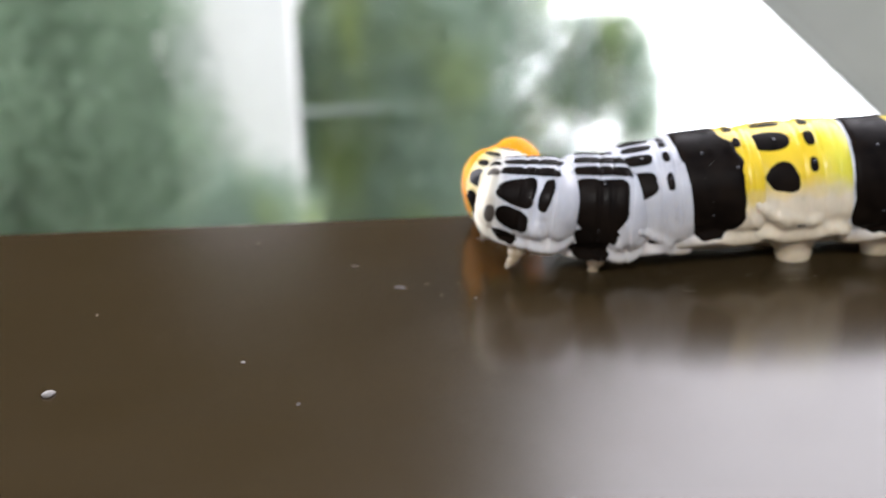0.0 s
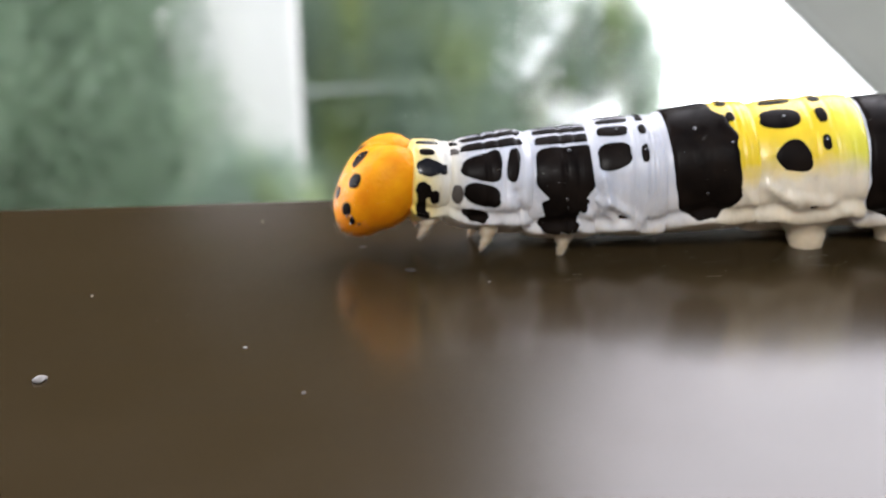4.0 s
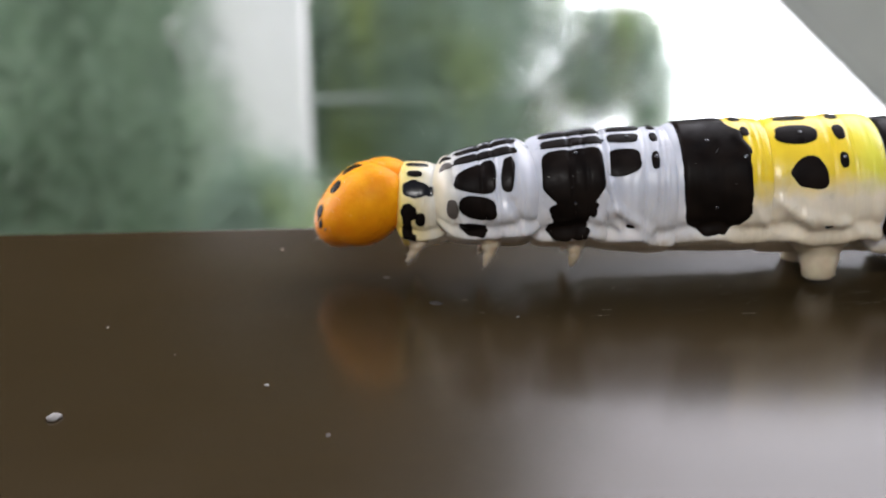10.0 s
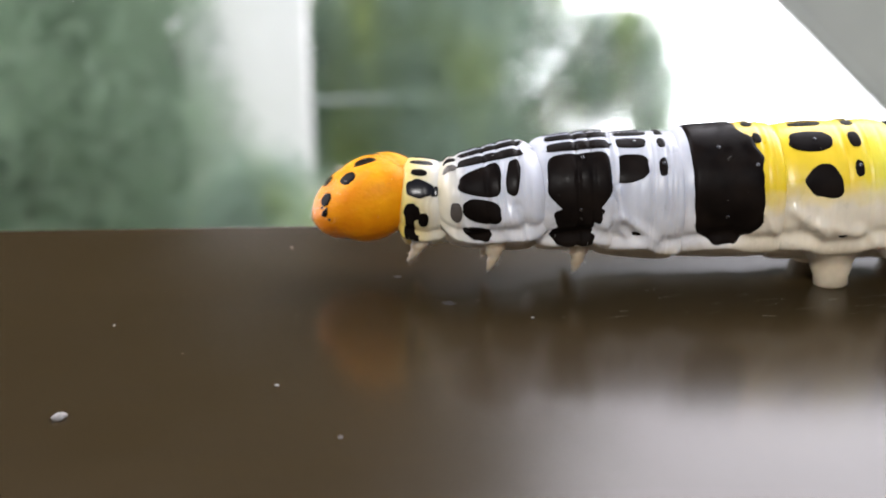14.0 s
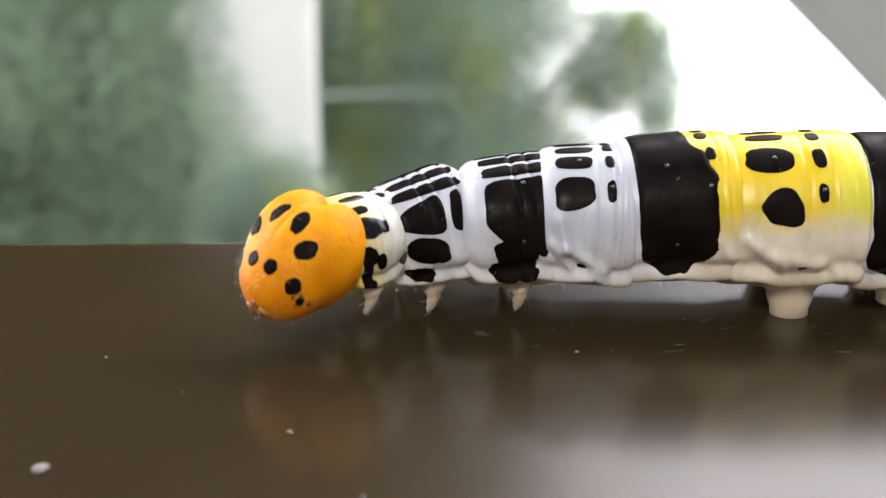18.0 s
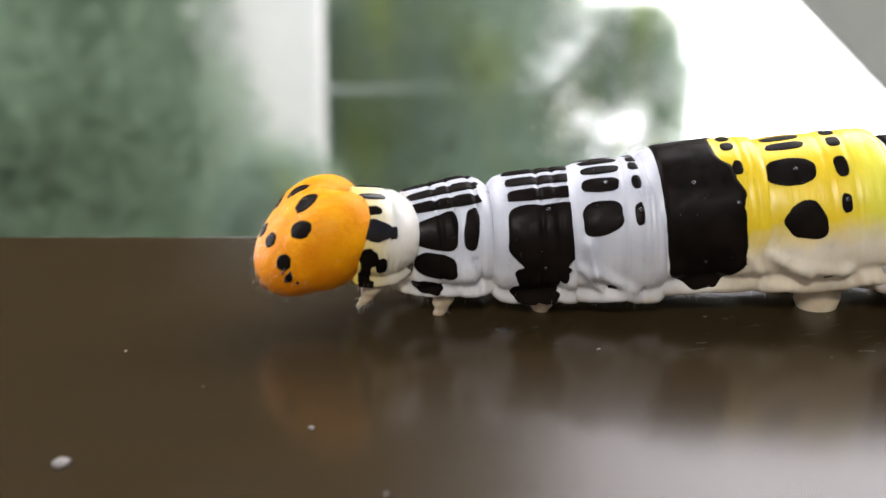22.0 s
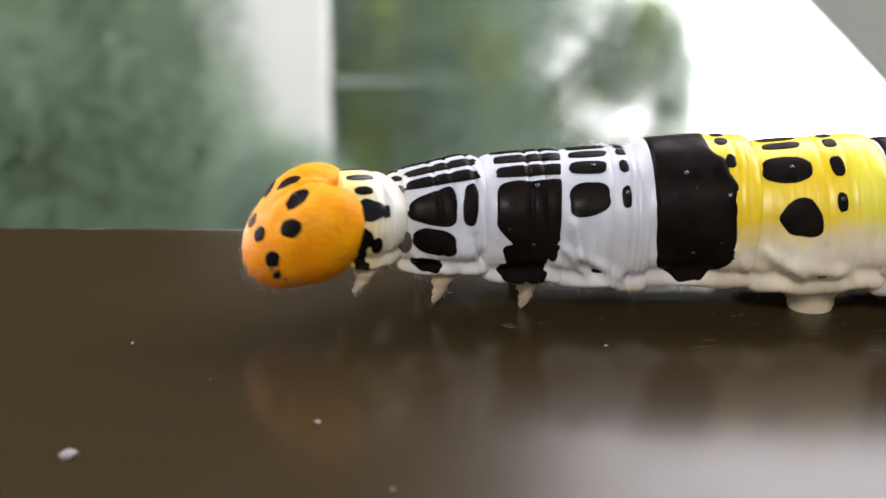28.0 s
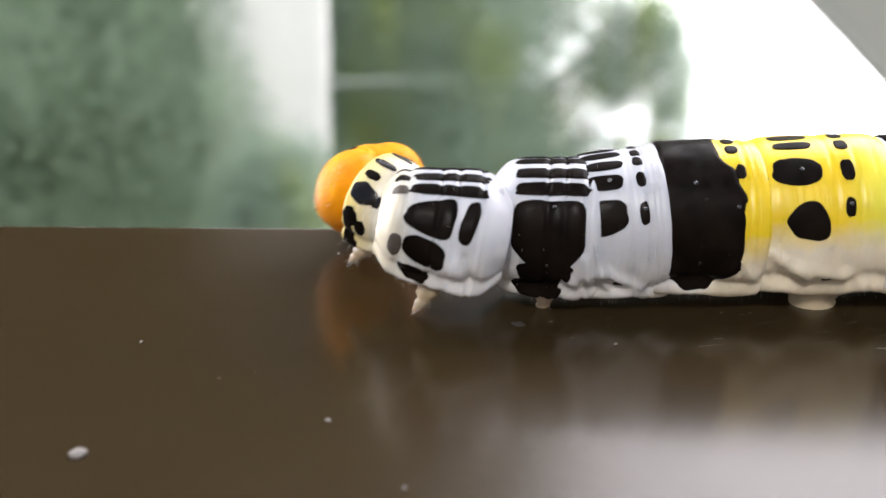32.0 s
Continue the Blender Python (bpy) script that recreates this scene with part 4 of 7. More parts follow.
def motions():
    walk(RINGS['head'], in_mm([
        (0, 3.22, 13.94, 2.97, 9, -26, -59), (0.2, 2.53, 13.88, 3.96, 6, -16, -67), (0.4, -1.52, 8.65, 3.77, 2, -2, -19), (0.6, -4.39, 4.59, 4.22, -0, -9, 18),
        (0.8, -6.36, 3.94, 3.98, -6, 6, 23), (1, -8.95, 6.36, 3.69, -11, 15, -0), (1.2, -5.46, 10.93, 3.77, -6, 17, -45), (1.4, -1.95, 12.67, 3.22, -1, 2, -64),
        (1.6, 1.51, 14.43, 2.72, 2, -2, -88), (1.8, -0.08, 12.65, 3.23, 5, -9, -57), (2, -4.58, 9.70, 3.62, 8, -15, -20), (2.2, -6.21, 3.95, 4.34, 5, -10, 31),
        (2.4, -8.22, 5.27, 3.99, 2, -8, 13), (2.6, -7.14, 9.12, 4.16, 3, 5, -27), (2.8, -5.72, 11.08, 4.09, 10, 0, -53), (3, -7.15, 7.16, 5.04, 16, 3, -19),
        (3.2, -6.72, 3.01, 5.73, 10, 0, 27), (3.5, -2.42, -0.46, 6.05, 7, -5, 73), (3.7, -3.87, 0.34, 5.25, 3, -9, 66), (3.9, -6.87, 3.82, 4.54, 1, -11, 26),
        (4.1, -6.77, 8.45, 4.19, 1, -6, -19), (4.3, -4.90, 11.38, 4.09, 1, -1, -49), (4.5, -5.37, 10.92, 4.11, 1, -1, -44), (4.7, -7.25, 6.89, 4.26, 1, -9, -4),
        (4.9, -6.84, 3.33, 4.61, 1, -13, 31), (5.1, -6.04, 1.95, 4.86, 1, -13, 46), (5.3, -6.71, 2.86, 4.69, 1, -15, 36), (5.5, -5.43, 5.55, 4.80, 2, -5, 9),
        (5.7, -6.96, 9.04, 4.06, 6, 5, -24), (5.9, -8.41, 7.78, 4.14, 14, 12, -11), (6, -8.36, 5.45, 4.63, 16, 12, 12), (6.1, -7.92, 2.74, 5.02, 14, 8, 39),
        (6.3, -5.12, -0.06, 4.94, 10, 8, 70), (6.5, -4.19, -0.01, 4.26, 5, -5, 69), (6.7, -5.95, 2.40, 4.52, -0, -12, 40), (6.9, -7.10, 6.66, 4.23, -2, -6, -3),
        (7, -7.23, 8.45, 4.25, -3, -4, -21), (7.1, -7.32, 9.71, 4.22, -2, -2, -33), (7.3, -7.63, 10.52, 4.04, -0, -1, -41), (7.5, -7.50, 9.40, 4.34, 1, 2, -28),
        (7.7, -8.56, 7.38, 4.37, -1, 2, -8), (7.9, -8.90, 5.32, 4.98, -4, 8, 12), (8, -8.88, 4.42, 4.94, -4, 9, 20), (8.1, -8.79, 4.02, 4.87, -4, 5, 24),
        (8.3, -8.63, 3.99, 4.80, -1, -8, 24), (8.5, -9.30, 6.42, 4.39, 1, -12, 1), (8.7, -8.46, 7.96, 4.60, 1, -2, -12), (8.9, -7.84, 10.86, 4.48, 2, -0, -37),
        (9, -7.76, 11.03, 4.64, 2, -0, -37), (9.1, -7.78, 11.04, 4.85, 2, -0, -38), (9.3, -8.78, 7.96, 4.90, 1, -0, -12), (9.5, -8.84, 5.28, 5.04, 1, -5, 12),
        (9.7, -8.31, 2.89, 4.89, -1, -9, 34), (9.9, -9.70, 6.40, 4.43, -5, -2, -4), (10, -9.35, 7.87, 4.57, -5, 4, -19), (10.1, -8.59, 8.89, 4.80, -5, 9, -28),
        (10.3, -6.87, 11.40, 4.92, -1, 5, -51), (10.5, -5.63, 12.68, 5.27, 1, -0, -65), (10.7, -6.45, 11.48, 5.45, 2, -0, -52), (10.9, -8.51, 6.61, 5.84, 3, 1, -6),
        (11, -8.56, 4.58, 5.98, 4, -3, 13), (11.1, -8.42, 2.89, 6.18, 3, -5, 31), (11.3, -5.28, -0.14, 6.73, 6, -5, 69), (11.5, -2.29, -1.03, 6.52, 9, -16, 80),
        (11.7, -1.96, -0.50, 5.84, 6, -10, 70), (11.9, -5.22, 4.63, 5.39, -0, -6, 8), (12, -6.66, 6.59, 5.44, -1, -7, -13), (12.1, -7.45, 7.63, 5.49, -0, -7, -21),
        (12.3, -8.59, 8.60, 5.44, 1, -4, -25), (12.5, -9.76, 8.27, 5.46, -0, -6, -17), (12.7, -9.70, 3.10, 5.78, -6, -11, 42), (12.9, -6.09, 1.12, 5.41, -15, -16, 81),
        (13, -3.84, 0.43, 5.41, -14, -24, 93), (13.1, -2.34, -0.16, 5.53, -10, -27, 97), (13.3, -1.67, -0.78, 5.16, 3, -20, 87), (13.5, -5.65, 2.47, 5.32, -0, -5, 41),
        (13.7, -8.23, 6.45, 4.95, -1, 4, 1), (13.9, -9.53, 8.32, 4.68, -3, 17, -15), (14, -9.93, 7.81, 4.87, -4, 17, -10), (14.1, -10.15, 6.51, 5.06, -3, 11, 3),
        (14.3, -10.14, 3.78, 4.78, -1, -1, 27), (14.5, -9.83, 3.32, 4.80, 1, -10, 30), (14.7, -10.29, 4.02, 4.56, 0, -12, 21), (14.9, -10.57, 7.49, 4.19, -1, -4, -15),
        (15, -10.68, 8.89, 4.47, -1, -1, -29), (15.1, -10.80, 9.87, 4.82, -1, -0, -39), (15.3, -11.21, 11.01, 4.88, 0, 1, -47), (15.5, -12.59, 10.97, 4.93, 1, 1, -45),
        (15.7, -14.41, 8.45, 4.19, 1, -6, -19), (15.9, -15.01, 5.33, 4.37, 1, -13, 11), (16.1, -14.65, 3.33, 4.61, 1, -15, 31), (16.3, -15.18, 4.82, 4.42, 1, -16, 16),
        (16.5, -14.89, 8.45, 4.19, 1, -7, -19), (16.7, -13.06, 11.38, 4.09, 1, -1, -49), (16.9, -12.06, 12.26, 4.02, 1, -1, -59), (17.1, -13.58, 10.92, 4.11, 1, -3, -44),
        (17.3, -14.64, 9.47, 4.16, 1, -6, -29), (17.5, -15.02, 8.76, 5.37, 1, -2, -22), (17.7, -15.59, 4.12, 5.73, 2, -1, 23), (17.9, -14.88, 2.64, 5.18, 4, 1, 40),
        (18, -14.65, 2.15, 4.67, 4, 1, 45), (18.1, -14.54, 1.88, 4.16, 4, -1, 48), (18.3, -14.18, 2.04, 3.30, 2, -8, 45), (18.5, -15.79, 5.54, 2.40, 1, -19, 8),
        (18.7, -16.36, 7.71, 3.22, -2, -17, -17), (18.9, -14.44, 9.72, 4.26, -7, -14, -45), (19, -13.52, 10.84, 4.22, -8, -15, -58), (19.1, -12.74, 11.82, 4.13, -7, -14, -67),
        (19.3, -10.32, 13.06, 3.87, -2, -6, -74), (19.5, -7.94, 13.78, 3.92, 1, -2, -80), (19.7, -9.53, 12.97, 4.16, 3, -3, -70), (19.9, -12.38, 8.35, 4.20, 7, -2, -23),
        (20, -13.83, 5.97, 4.43, 9, -5, -1), (20.1, -14.86, 4.31, 4.62, 7, -9, 16), (20.3, -15.70, 3.31, 4.19, 3, -10, 29), (20.5, -17.45, 5.98, 3.05, 1, -11, 5),
        (20.7, -15.91, 9.44, 3.27, 2, -2, -27), (20.9, -12.59, 11.96, 3.97, 3, 6, -51), (21, -10.43, 12.83, 4.05, 3, 7, -60), (21.1, -8.23, 13.56, 4.05, 3, 5, -71),
        (21.3, -5.61, 14.47, 3.74, 2, 1, -88), (21.5, -7.55, 14.11, 3.96, 1, -0, -84), (21.7, -11.79, 9.38, 3.91, 1, 2, -29), (21.9, -14.35, 5.53, 4.56, 2, 6, 7),
        (22, -15.16, 4.10, 4.62, 3, 3, 21), (22.1, -16.02, 3.52, 4.60, 2, -0, 26), (22.3, -17.55, 6.81, 3.61, 1, -4, -4), (22.5, -15.51, 10.26, 3.70, 1, -1, -37),
        (22.7, -11.86, 12.67, 3.59, 4, -3, -58), (22.9, -7.49, 14.43, 3.67, 11, -5, -73), (23, -7.27, 14.43, 3.74, 12, -6, -71), (23.1, -7.08, 14.43, 3.80, 11, -5, -73),
        (23.3, -11.35, 10.96, 3.90, 4, -1, -38), (23.5, -13.68, 6.69, 4.20, 1, 5, -2), (23.7, -15.91, 4.59, 4.20, 1, 4, 14), (23.9, -17.19, 7.37, 4.01, 1, 13, -19),
        (24, -17.23, 8.24, 4.27, 1, 16, -28), (24.1, -17.29, 8.41, 4.72, 1, 14, -29), (24.3, -17.61, 3.75, 5.35, 1, 3, 23), (24.5, -15.79, 1.21, 5.41, -0, -6, 55),
        (24.7, -12.03, 0.28, 5.52, -2, -15, 75), (24.9, -9.29, 1.35, 5.13, -14, -32, 79), (25, -8.32, 1.29, 5.10, -15, -36, 84), (25.1, -7.32, 0.77, 5.25, -11, -34, 87),
        (25.3, -5.61, -0.54, 5.32, 2, -23, 86), (25.5, -9.52, 1.21, 5.41, -0, -4, 56), (25.7, -15.00, 4.32, 4.48, 1, -9, 21), (25.9, -15.03, 7.41, 4.23, 1, -9, -9),
        (26.1, -14.52, 8.96, 4.18, 1, -7, -24), (26.3, -15.17, 5.85, 4.33, 1, -11, 6), (26.5, -14.13, 2.40, 4.77, 1, -11, 41), (26.7, -10.42, -0.34, 5.46, 6, -7, 73),
        (26.9, -9.61, -0.65, 5.56, 7, -9, 76), (27.1, -13.04, 1.11, 5.05, 1, -7, 56), (27.3, -15.06, 4.01, 4.52, 1, -9, 24), (27.5, -13.32, 7.37, 4.27, 1, 0, -9),
        (27.7, -14.95, 8.83, 4.50, 4, 0, -25), (27.9, -16.63, 6.13, 5.02, 11, 3, -3), (28, -16.08, 3.47, 5.04, 12, 2, 22), (28.1, -14.89, 1.93, 5.09, 11, -1, 40),
        (28.3, -11.01, -0.28, 4.66, 9, -4, 70), (28.5, -8.01, -1.29, 4.76, 10, -12, 85), (28.7, -10.86, 0.24, 4.19, 1, 0, 68), (28.9, -14.46, 6.39, 4.02, -5, -4, 4),
        (29, -15.25, 8.42, 4.10, -6, -2, -15), (29.1, -15.82, 9.10, 4.26, -5, -3, -22), (29.3, -17.16, 3.87, 4.86, -1, -3, 26), (29.5, -16.02, 2.40, 3.41, 0, -6, 41),
        (29.7, -16.83, 2.86, 2.50, -4, -11, 35), (29.9, -17.70, 6.61, 2.95, -12, -14, -4), (30, -17.01, 8.52, 3.38, -13, -8, -23), (30.1, -15.65, 10.04, 3.58, -12, -1, -38),
        (30.3, -12.82, 12.23, 2.99, -4, -0, -60), (30.5, -10.16, 13.04, 2.91, 1, -2, -70), (30.7, -7.79, 13.59, 3.54, 4, -9, -80), (30.9, -10.95, 9.17, 4.11, 9, -19, -35),
        (31, -13.07, 7.66, 3.66, 10, -19, -10), (31.1, -13.87, 6.40, 3.29, 9, -38, -8), (31.3, -16.12, 3.21, 3.23, 4, -16, 29), (31.5, -17.54, 4.19, 2.35, 1, -11, 22),
        (31.7, -18.36, 8.18, 2.40, 1, -7, -16), (31.9, -15.78, 10.67, 3.88, 1, 1, -39), (32, -13.45, 12.42, 3.81, 1, 2, -57)]))
    walk(RINGS['collar'], in_mm([
        (0, 3.02, 7.72, 4.88, -0, -5, -48), (0.2, 2.08, 7.72, 5.08, 1, -1, -46), (0.4, 0.68, 6.74, 4.06, -6, 6, -13), (0.6, -1.13, 5.46, 4.01, -10, 7, 12),
        (0.8, -2.67, 5.31, 3.73, -8, 4, 18), (1, -4.44, 6.47, 3.36, -5, 2, 3), (1.2, -2.94, 7.33, 4.06, -0, -0, -23), (1.4, -0.90, 7.52, 4.38, 0, -4, -36),
        (1.6, 0.79, 7.79, 4.54, 4, -7, -49), (1.8, 0.28, 7.28, 4.58, 2, -5, -34), (2, -1.85, 6.58, 4.35, -1, 1, -15), (2.2, -2.76, 4.94, 4.57, -8, 4, 18),
        (2.4, -4.12, 5.67, 4.17, -9, 4, 8), (2.6, -4.14, 6.80, 4.32, -4, 4, -15), (2.8, -3.91, 7.10, 4.21, -0, 3, -27), (3, -4.50, 6.30, 4.37, -4, 9, -6),
        (3.2, -3.89, 4.59, 5.23, -8, 8, 22), (3.5, -1.31, 2.97, 6.44, -14, 2, 53), (3.7, -1.79, 3.42, 5.79, -13, 2, 45), (3.9, -3.00, 5.08, 4.98, -9, 3, 17),
        (4.1, -3.19, 6.70, 4.76, -5, 2, -11), (4.3, -2.71, 7.25, 4.94, -1, -1, -27), (4.5, -2.95, 7.16, 4.89, -2, -0, -25), (4.7, -3.52, 6.41, 4.72, -7, 3, -3),
        (4.9, -3.38, 4.86, 5.00, -10, 3, 21), (5.1, -3.18, 4.22, 5.24, -11, 3, 31), (5.3, -3.52, 4.64, 5.03, -10, 4, 24), (5.5, -2.79, 5.83, 5.11, -8, 4, 6),
        (5.7, -3.94, 6.80, 4.38, -4, 2, -15), (5.9, -4.72, 6.53, 3.99, -3, 3, -7), (6, -4.70, 5.77, 4.14, -5, 4, 8), (6.1, -4.56, 4.59, 4.55, -8, 6, 25),
        (6.3, -3.48, 3.21, 5.06, -13, 3, 48), (6.5, -2.82, 3.24, 4.83, -14, 0, 48), (6.7, -3.09, 4.56, 4.82, -12, 3, 27), (6.9, -3.16, 6.66, 4.52, -9, 2, -0),
        (7, -3.33, 7.14, 4.56, -7, 2, -10), (7.1, -3.67, 7.27, 4.62, -6, 1, -16), (7.3, -4.36, 7.21, 4.60, -5, 1, -22), (7.5, -4.37, 6.92, 4.76, -7, 3, -16),
        (7.7, -4.96, 6.67, 4.60, -10, 3, -5), (7.9, -5.51, 6.19, 4.73, -11, 4, 8), (8, -5.55, 5.86, 4.75, -12, 3, 13), (8.1, -5.42, 5.63, 4.85, -12, 2, 16),
        (8.3, -4.95, 5.32, 5.36, -13, -0, 16), (8.5, -5.08, 6.25, 5.37, -12, -2, -0), (8.7, -4.61, 6.73, 5.43, -11, -0, -9), (8.9, -4.63, 7.49, 5.09, -8, 3, -25),
        (9, -4.67, 7.57, 5.13, -8, 4, -26), (9.1, -4.75, 7.53, 5.30, -8, 4, -26), (9.3, -4.96, 6.73, 5.50, -11, 1, -9), (9.5, -5.02, 5.75, 5.69, -13, 1, 8),
        (9.7, -4.69, 4.81, 5.55, -15, -1, 24), (9.9, -5.35, 6.63, 4.80, -11, -1, 1), (10, -5.24, 7.12, 4.87, -10, -1, -8), (10.1, -4.98, 7.20, 5.21, -8, -1, -13),
        (10.3, -4.38, 7.40, 5.98, -5, -4, -27), (10.5, -4.03, 7.52, 6.57, -3, -4, -36), (10.7, -4.56, 7.34, 6.29, -4, -2, -27), (10.9, -5.58, 6.45, 5.85, -9, 6, -0),
        (11, -5.66, 5.70, 5.83, -11, 7, 13), (11.1, -5.57, 4.81, 6.05, -12, 7, 25), (11.3, -3.69, 3.20, 7.00, -16, 3, 50), (11.5, -1.62, 2.64, 7.34, -18, -2, 60),
        (11.7, -1.29, 3.13, 6.82, -17, -4, 53), (11.9, -2.64, 5.90, 5.91, -11, -1, 12), (12, -3.60, 6.75, 5.79, -10, 1, -1), (12.1, -4.39, 6.99, 5.80, -8, 2, -6),
        (12.3, -5.33, 6.89, 5.84, -7, 2, -12), (12.5, -6.01, 6.71, 5.85, -8, 2, -10), (12.7, -5.96, 4.79, 6.23, -13, 2, 26), (12.9, -4.31, 3.82, 6.63, -15, -4, 51),
        (13, -3.33, 3.38, 6.94, -16, -6, 61), (13.1, -2.60, 3.03, 7.11, -17, -7, 66), (13.3, -2.02, 2.73, 6.72, -16, -8, 63), (13.5, -3.59, 4.49, 6.16, -12, -2, 27),
        (13.7, -4.92, 6.34, 5.48, -9, -0, 0), (13.9, -5.70, 7.00, 4.94, -6, 0, -9), (14, -5.90, 6.96, 4.92, -7, 1, -7), (14.1, -6.01, 6.55, 5.05, -8, 2, 1),
        (14.3, -6.15, 5.16, 5.12, -11, 2, 18), (14.5, -6.25, 4.87, 5.24, -11, 2, 21), (14.7, -6.43, 5.19, 4.95, -10, 1, 16), (14.9, -6.71, 6.60, 4.42, -7, 0, -3),
        (15, -7.12, 6.93, 4.56, -5, 1, -11), (15.1, -7.66, 7.04, 4.95, -3, 1, -16), (15.3, -8.76, 7.21, 5.48, -1, 0, -25), (15.5, -9.97, 7.18, 5.68, -1, -0, -25),
        (15.7, -10.54, 6.70, 5.05, -4, -1, -11), (15.9, -10.76, 5.74, 5.12, -7, -0, 7), (16.1, -10.71, 4.86, 5.35, -8, -0, 21), (16.3, -11.00, 5.52, 5.19, -7, -0, 11),
        (16.5, -11.12, 6.70, 5.10, -3, -1, -11), (16.7, -10.63, 7.25, 5.30, 1, -4, -27), (16.9, -10.31, 7.41, 5.39, 3, -5, -33), (17.1, -10.93, 7.16, 5.27, 1, -3, -25),
        (17.3, -11.32, 6.89, 5.16, -1, -2, -17), (17.5, -11.76, 6.75, 5.83, -2, 1, -13), (17.7, -12.03, 5.19, 5.79, -6, 3, 16), (17.9, -11.67, 4.49, 5.16, -7, -0, 26),
        (18, -11.52, 4.25, 4.77, -7, -3, 30), (18.1, -11.38, 4.14, 4.51, -7, -4, 32), (18.3, -11.00, 4.25, 4.20, -7, -4, 31), (18.5, -11.54, 5.81, 3.57, -4, -3, 6),
        (18.7, -12.13, 6.42, 4.12, -3, 2, -9), (18.9, -11.36, 6.56, 5.09, -4, 11, -23), (19, -11.01, 6.71, 5.25, -3, 12, -30), (19.1, -10.67, 6.95, 5.27, -0, 8, -35),
        (19.3, -9.42, 7.43, 5.34, 6, -2, -40), (19.5, -8.24, 7.66, 5.54, 11, -6, -44), (19.7, -9.06, 7.32, 5.35, 11, -4, -38), (19.9, -9.84, 6.04, 4.80, 5, 1, -13),
        (20, -10.56, 5.27, 4.79, 2, 3, 0), (20.1, -11.25, 4.73, 4.77, 1, 5, 11), (20.3, -11.85, 4.64, 4.44, 1, 4, 20), (20.5, -12.64, 5.95, 3.63, 2, 2, 3),
        (20.7, -12.06, 6.61, 4.10, 3, 4, -18), (20.9, -10.58, 6.57, 5.11, -0, 10, -36), (21, -9.50, 6.63, 5.48, -1, 10, -43), (21.1, -8.38, 6.88, 5.61, 2, 7, -47),
        (21.3, -7.07, 7.56, 5.51, 11, -2, -51), (21.5, -8.29, 7.71, 5.25, 13, -3, -46), (21.7, -9.69, 6.69, 4.54, 7, 0, -17), (21.9, -11.17, 5.43, 4.53, 3, 5, 3),
        (22, -11.76, 4.78, 4.52, 2, 4, 11), (22.1, -12.32, 4.56, 4.46, 2, 5, 16), (22.3, -13.21, 6.21, 3.89, 4, 2, -3), (22.5, -12.41, 7.02, 4.34, 8, 1, -21),
        (22.7, -10.45, 7.49, 4.82, 9, -2, -37), (22.9, -7.69, 7.84, 5.59, 8, -1, -52), (23, -7.42, 7.84, 5.63, 7, -1, -52), (23.1, -7.46, 7.84, 5.61, 8, -0, -52),
        (23.3, -9.70, 7.18, 4.66, 6, 2, -26), (23.5, -10.93, 6.33, 4.28, 4, 7, -2), (23.7, -12.42, 5.39, 4.11, 1, 7, 11), (23.9, -13.55, 6.41, 3.93, 3, 7, -6),
        (24, -13.86, 6.57, 4.10, 4, 8, -12), (24.1, -13.95, 6.60, 4.42, 4, 8, -12), (24.3, -13.88, 5.01, 4.84, 0, 9, 17), (24.5, -12.93, 3.81, 5.24, -1, 7, 38),
        (24.7, -10.70, 2.97, 6.06, -6, 1, 56), (24.9, -8.47, 2.82, 6.62, -12, -8, 62), (25, -7.83, 2.60, 6.93, -13, -11, 68), (25.1, -7.29, 2.44, 7.08, -13, -11, 70),
        (25.3, -6.22, 2.44, 7.05, -8, -9, 66), (25.5, -7.83, 3.81, 6.52, -3, -4, 38), (25.7, -10.59, 5.30, 5.41, -0, -1, 14), (25.9, -10.67, 6.51, 5.25, 2, -2, -6),
        (26.1, -10.55, 6.79, 5.28, 4, -3, -14), (26.3, -10.62, 5.96, 5.29, 1, -1, 4), (26.5, -10.19, 4.43, 5.71, -2, -1, 28), (26.7, -8.69, 3.04, 6.57, -5, -3, 51),
        (26.9, -8.34, 2.86, 6.70, -5, -3, 55), (27.1, -9.82, 3.81, 5.98, -3, -1, 38), (27.3, -10.63, 5.16, 5.36, -1, -0, 16), (27.5, -9.72, 6.49, 5.30, 2, -3, -5),
        (27.7, -11.40, 6.69, 5.19, 3, -0, -14), (27.9, -12.92, 5.83, 5.16, 0, 2, 1), (28, -12.80, 4.64, 5.21, -2, 2, 19), (28.1, -12.28, 3.95, 5.35, -3, 2, 30),
        (28.3, -10.08, 2.97, 5.55, -5, -2, 50), (28.5, -8.52, 2.45, 5.94, -7, -4, 63), (28.7, -9.27, 3.52, 5.44, -5, -3, 44), (28.9, -10.62, 6.59, 5.02, -1, 1, -4),
        (29, -11.28, 7.11, 5.05, 2, 3, -15), (29.1, -11.97, 7.14, 5.05, 3, 4, -18), (29.3, -13.08, 5.25, 5.02, -2, 6, 15), (29.5, -12.56, 4.44, 4.02, -2, 1, 27),
        (29.7, -12.62, 4.58, 3.56, -2, -1, 23), (29.9, -12.99, 6.09, 3.93, -1, 3, -4), (30, -12.71, 6.54, 4.36, 1, 4, -15), (30.1, -12.03, 6.77, 4.74, 3, 1, -22),
        (30.3, -10.20, 7.32, 4.92, 8, -6, -34), (30.5, -8.42, 7.51, 5.26, 11, -11, -38), (30.7, -7.54, 7.35, 5.76, 12, -10, -44), (30.9, -8.73, 5.94, 5.54, 5, -5, -17),
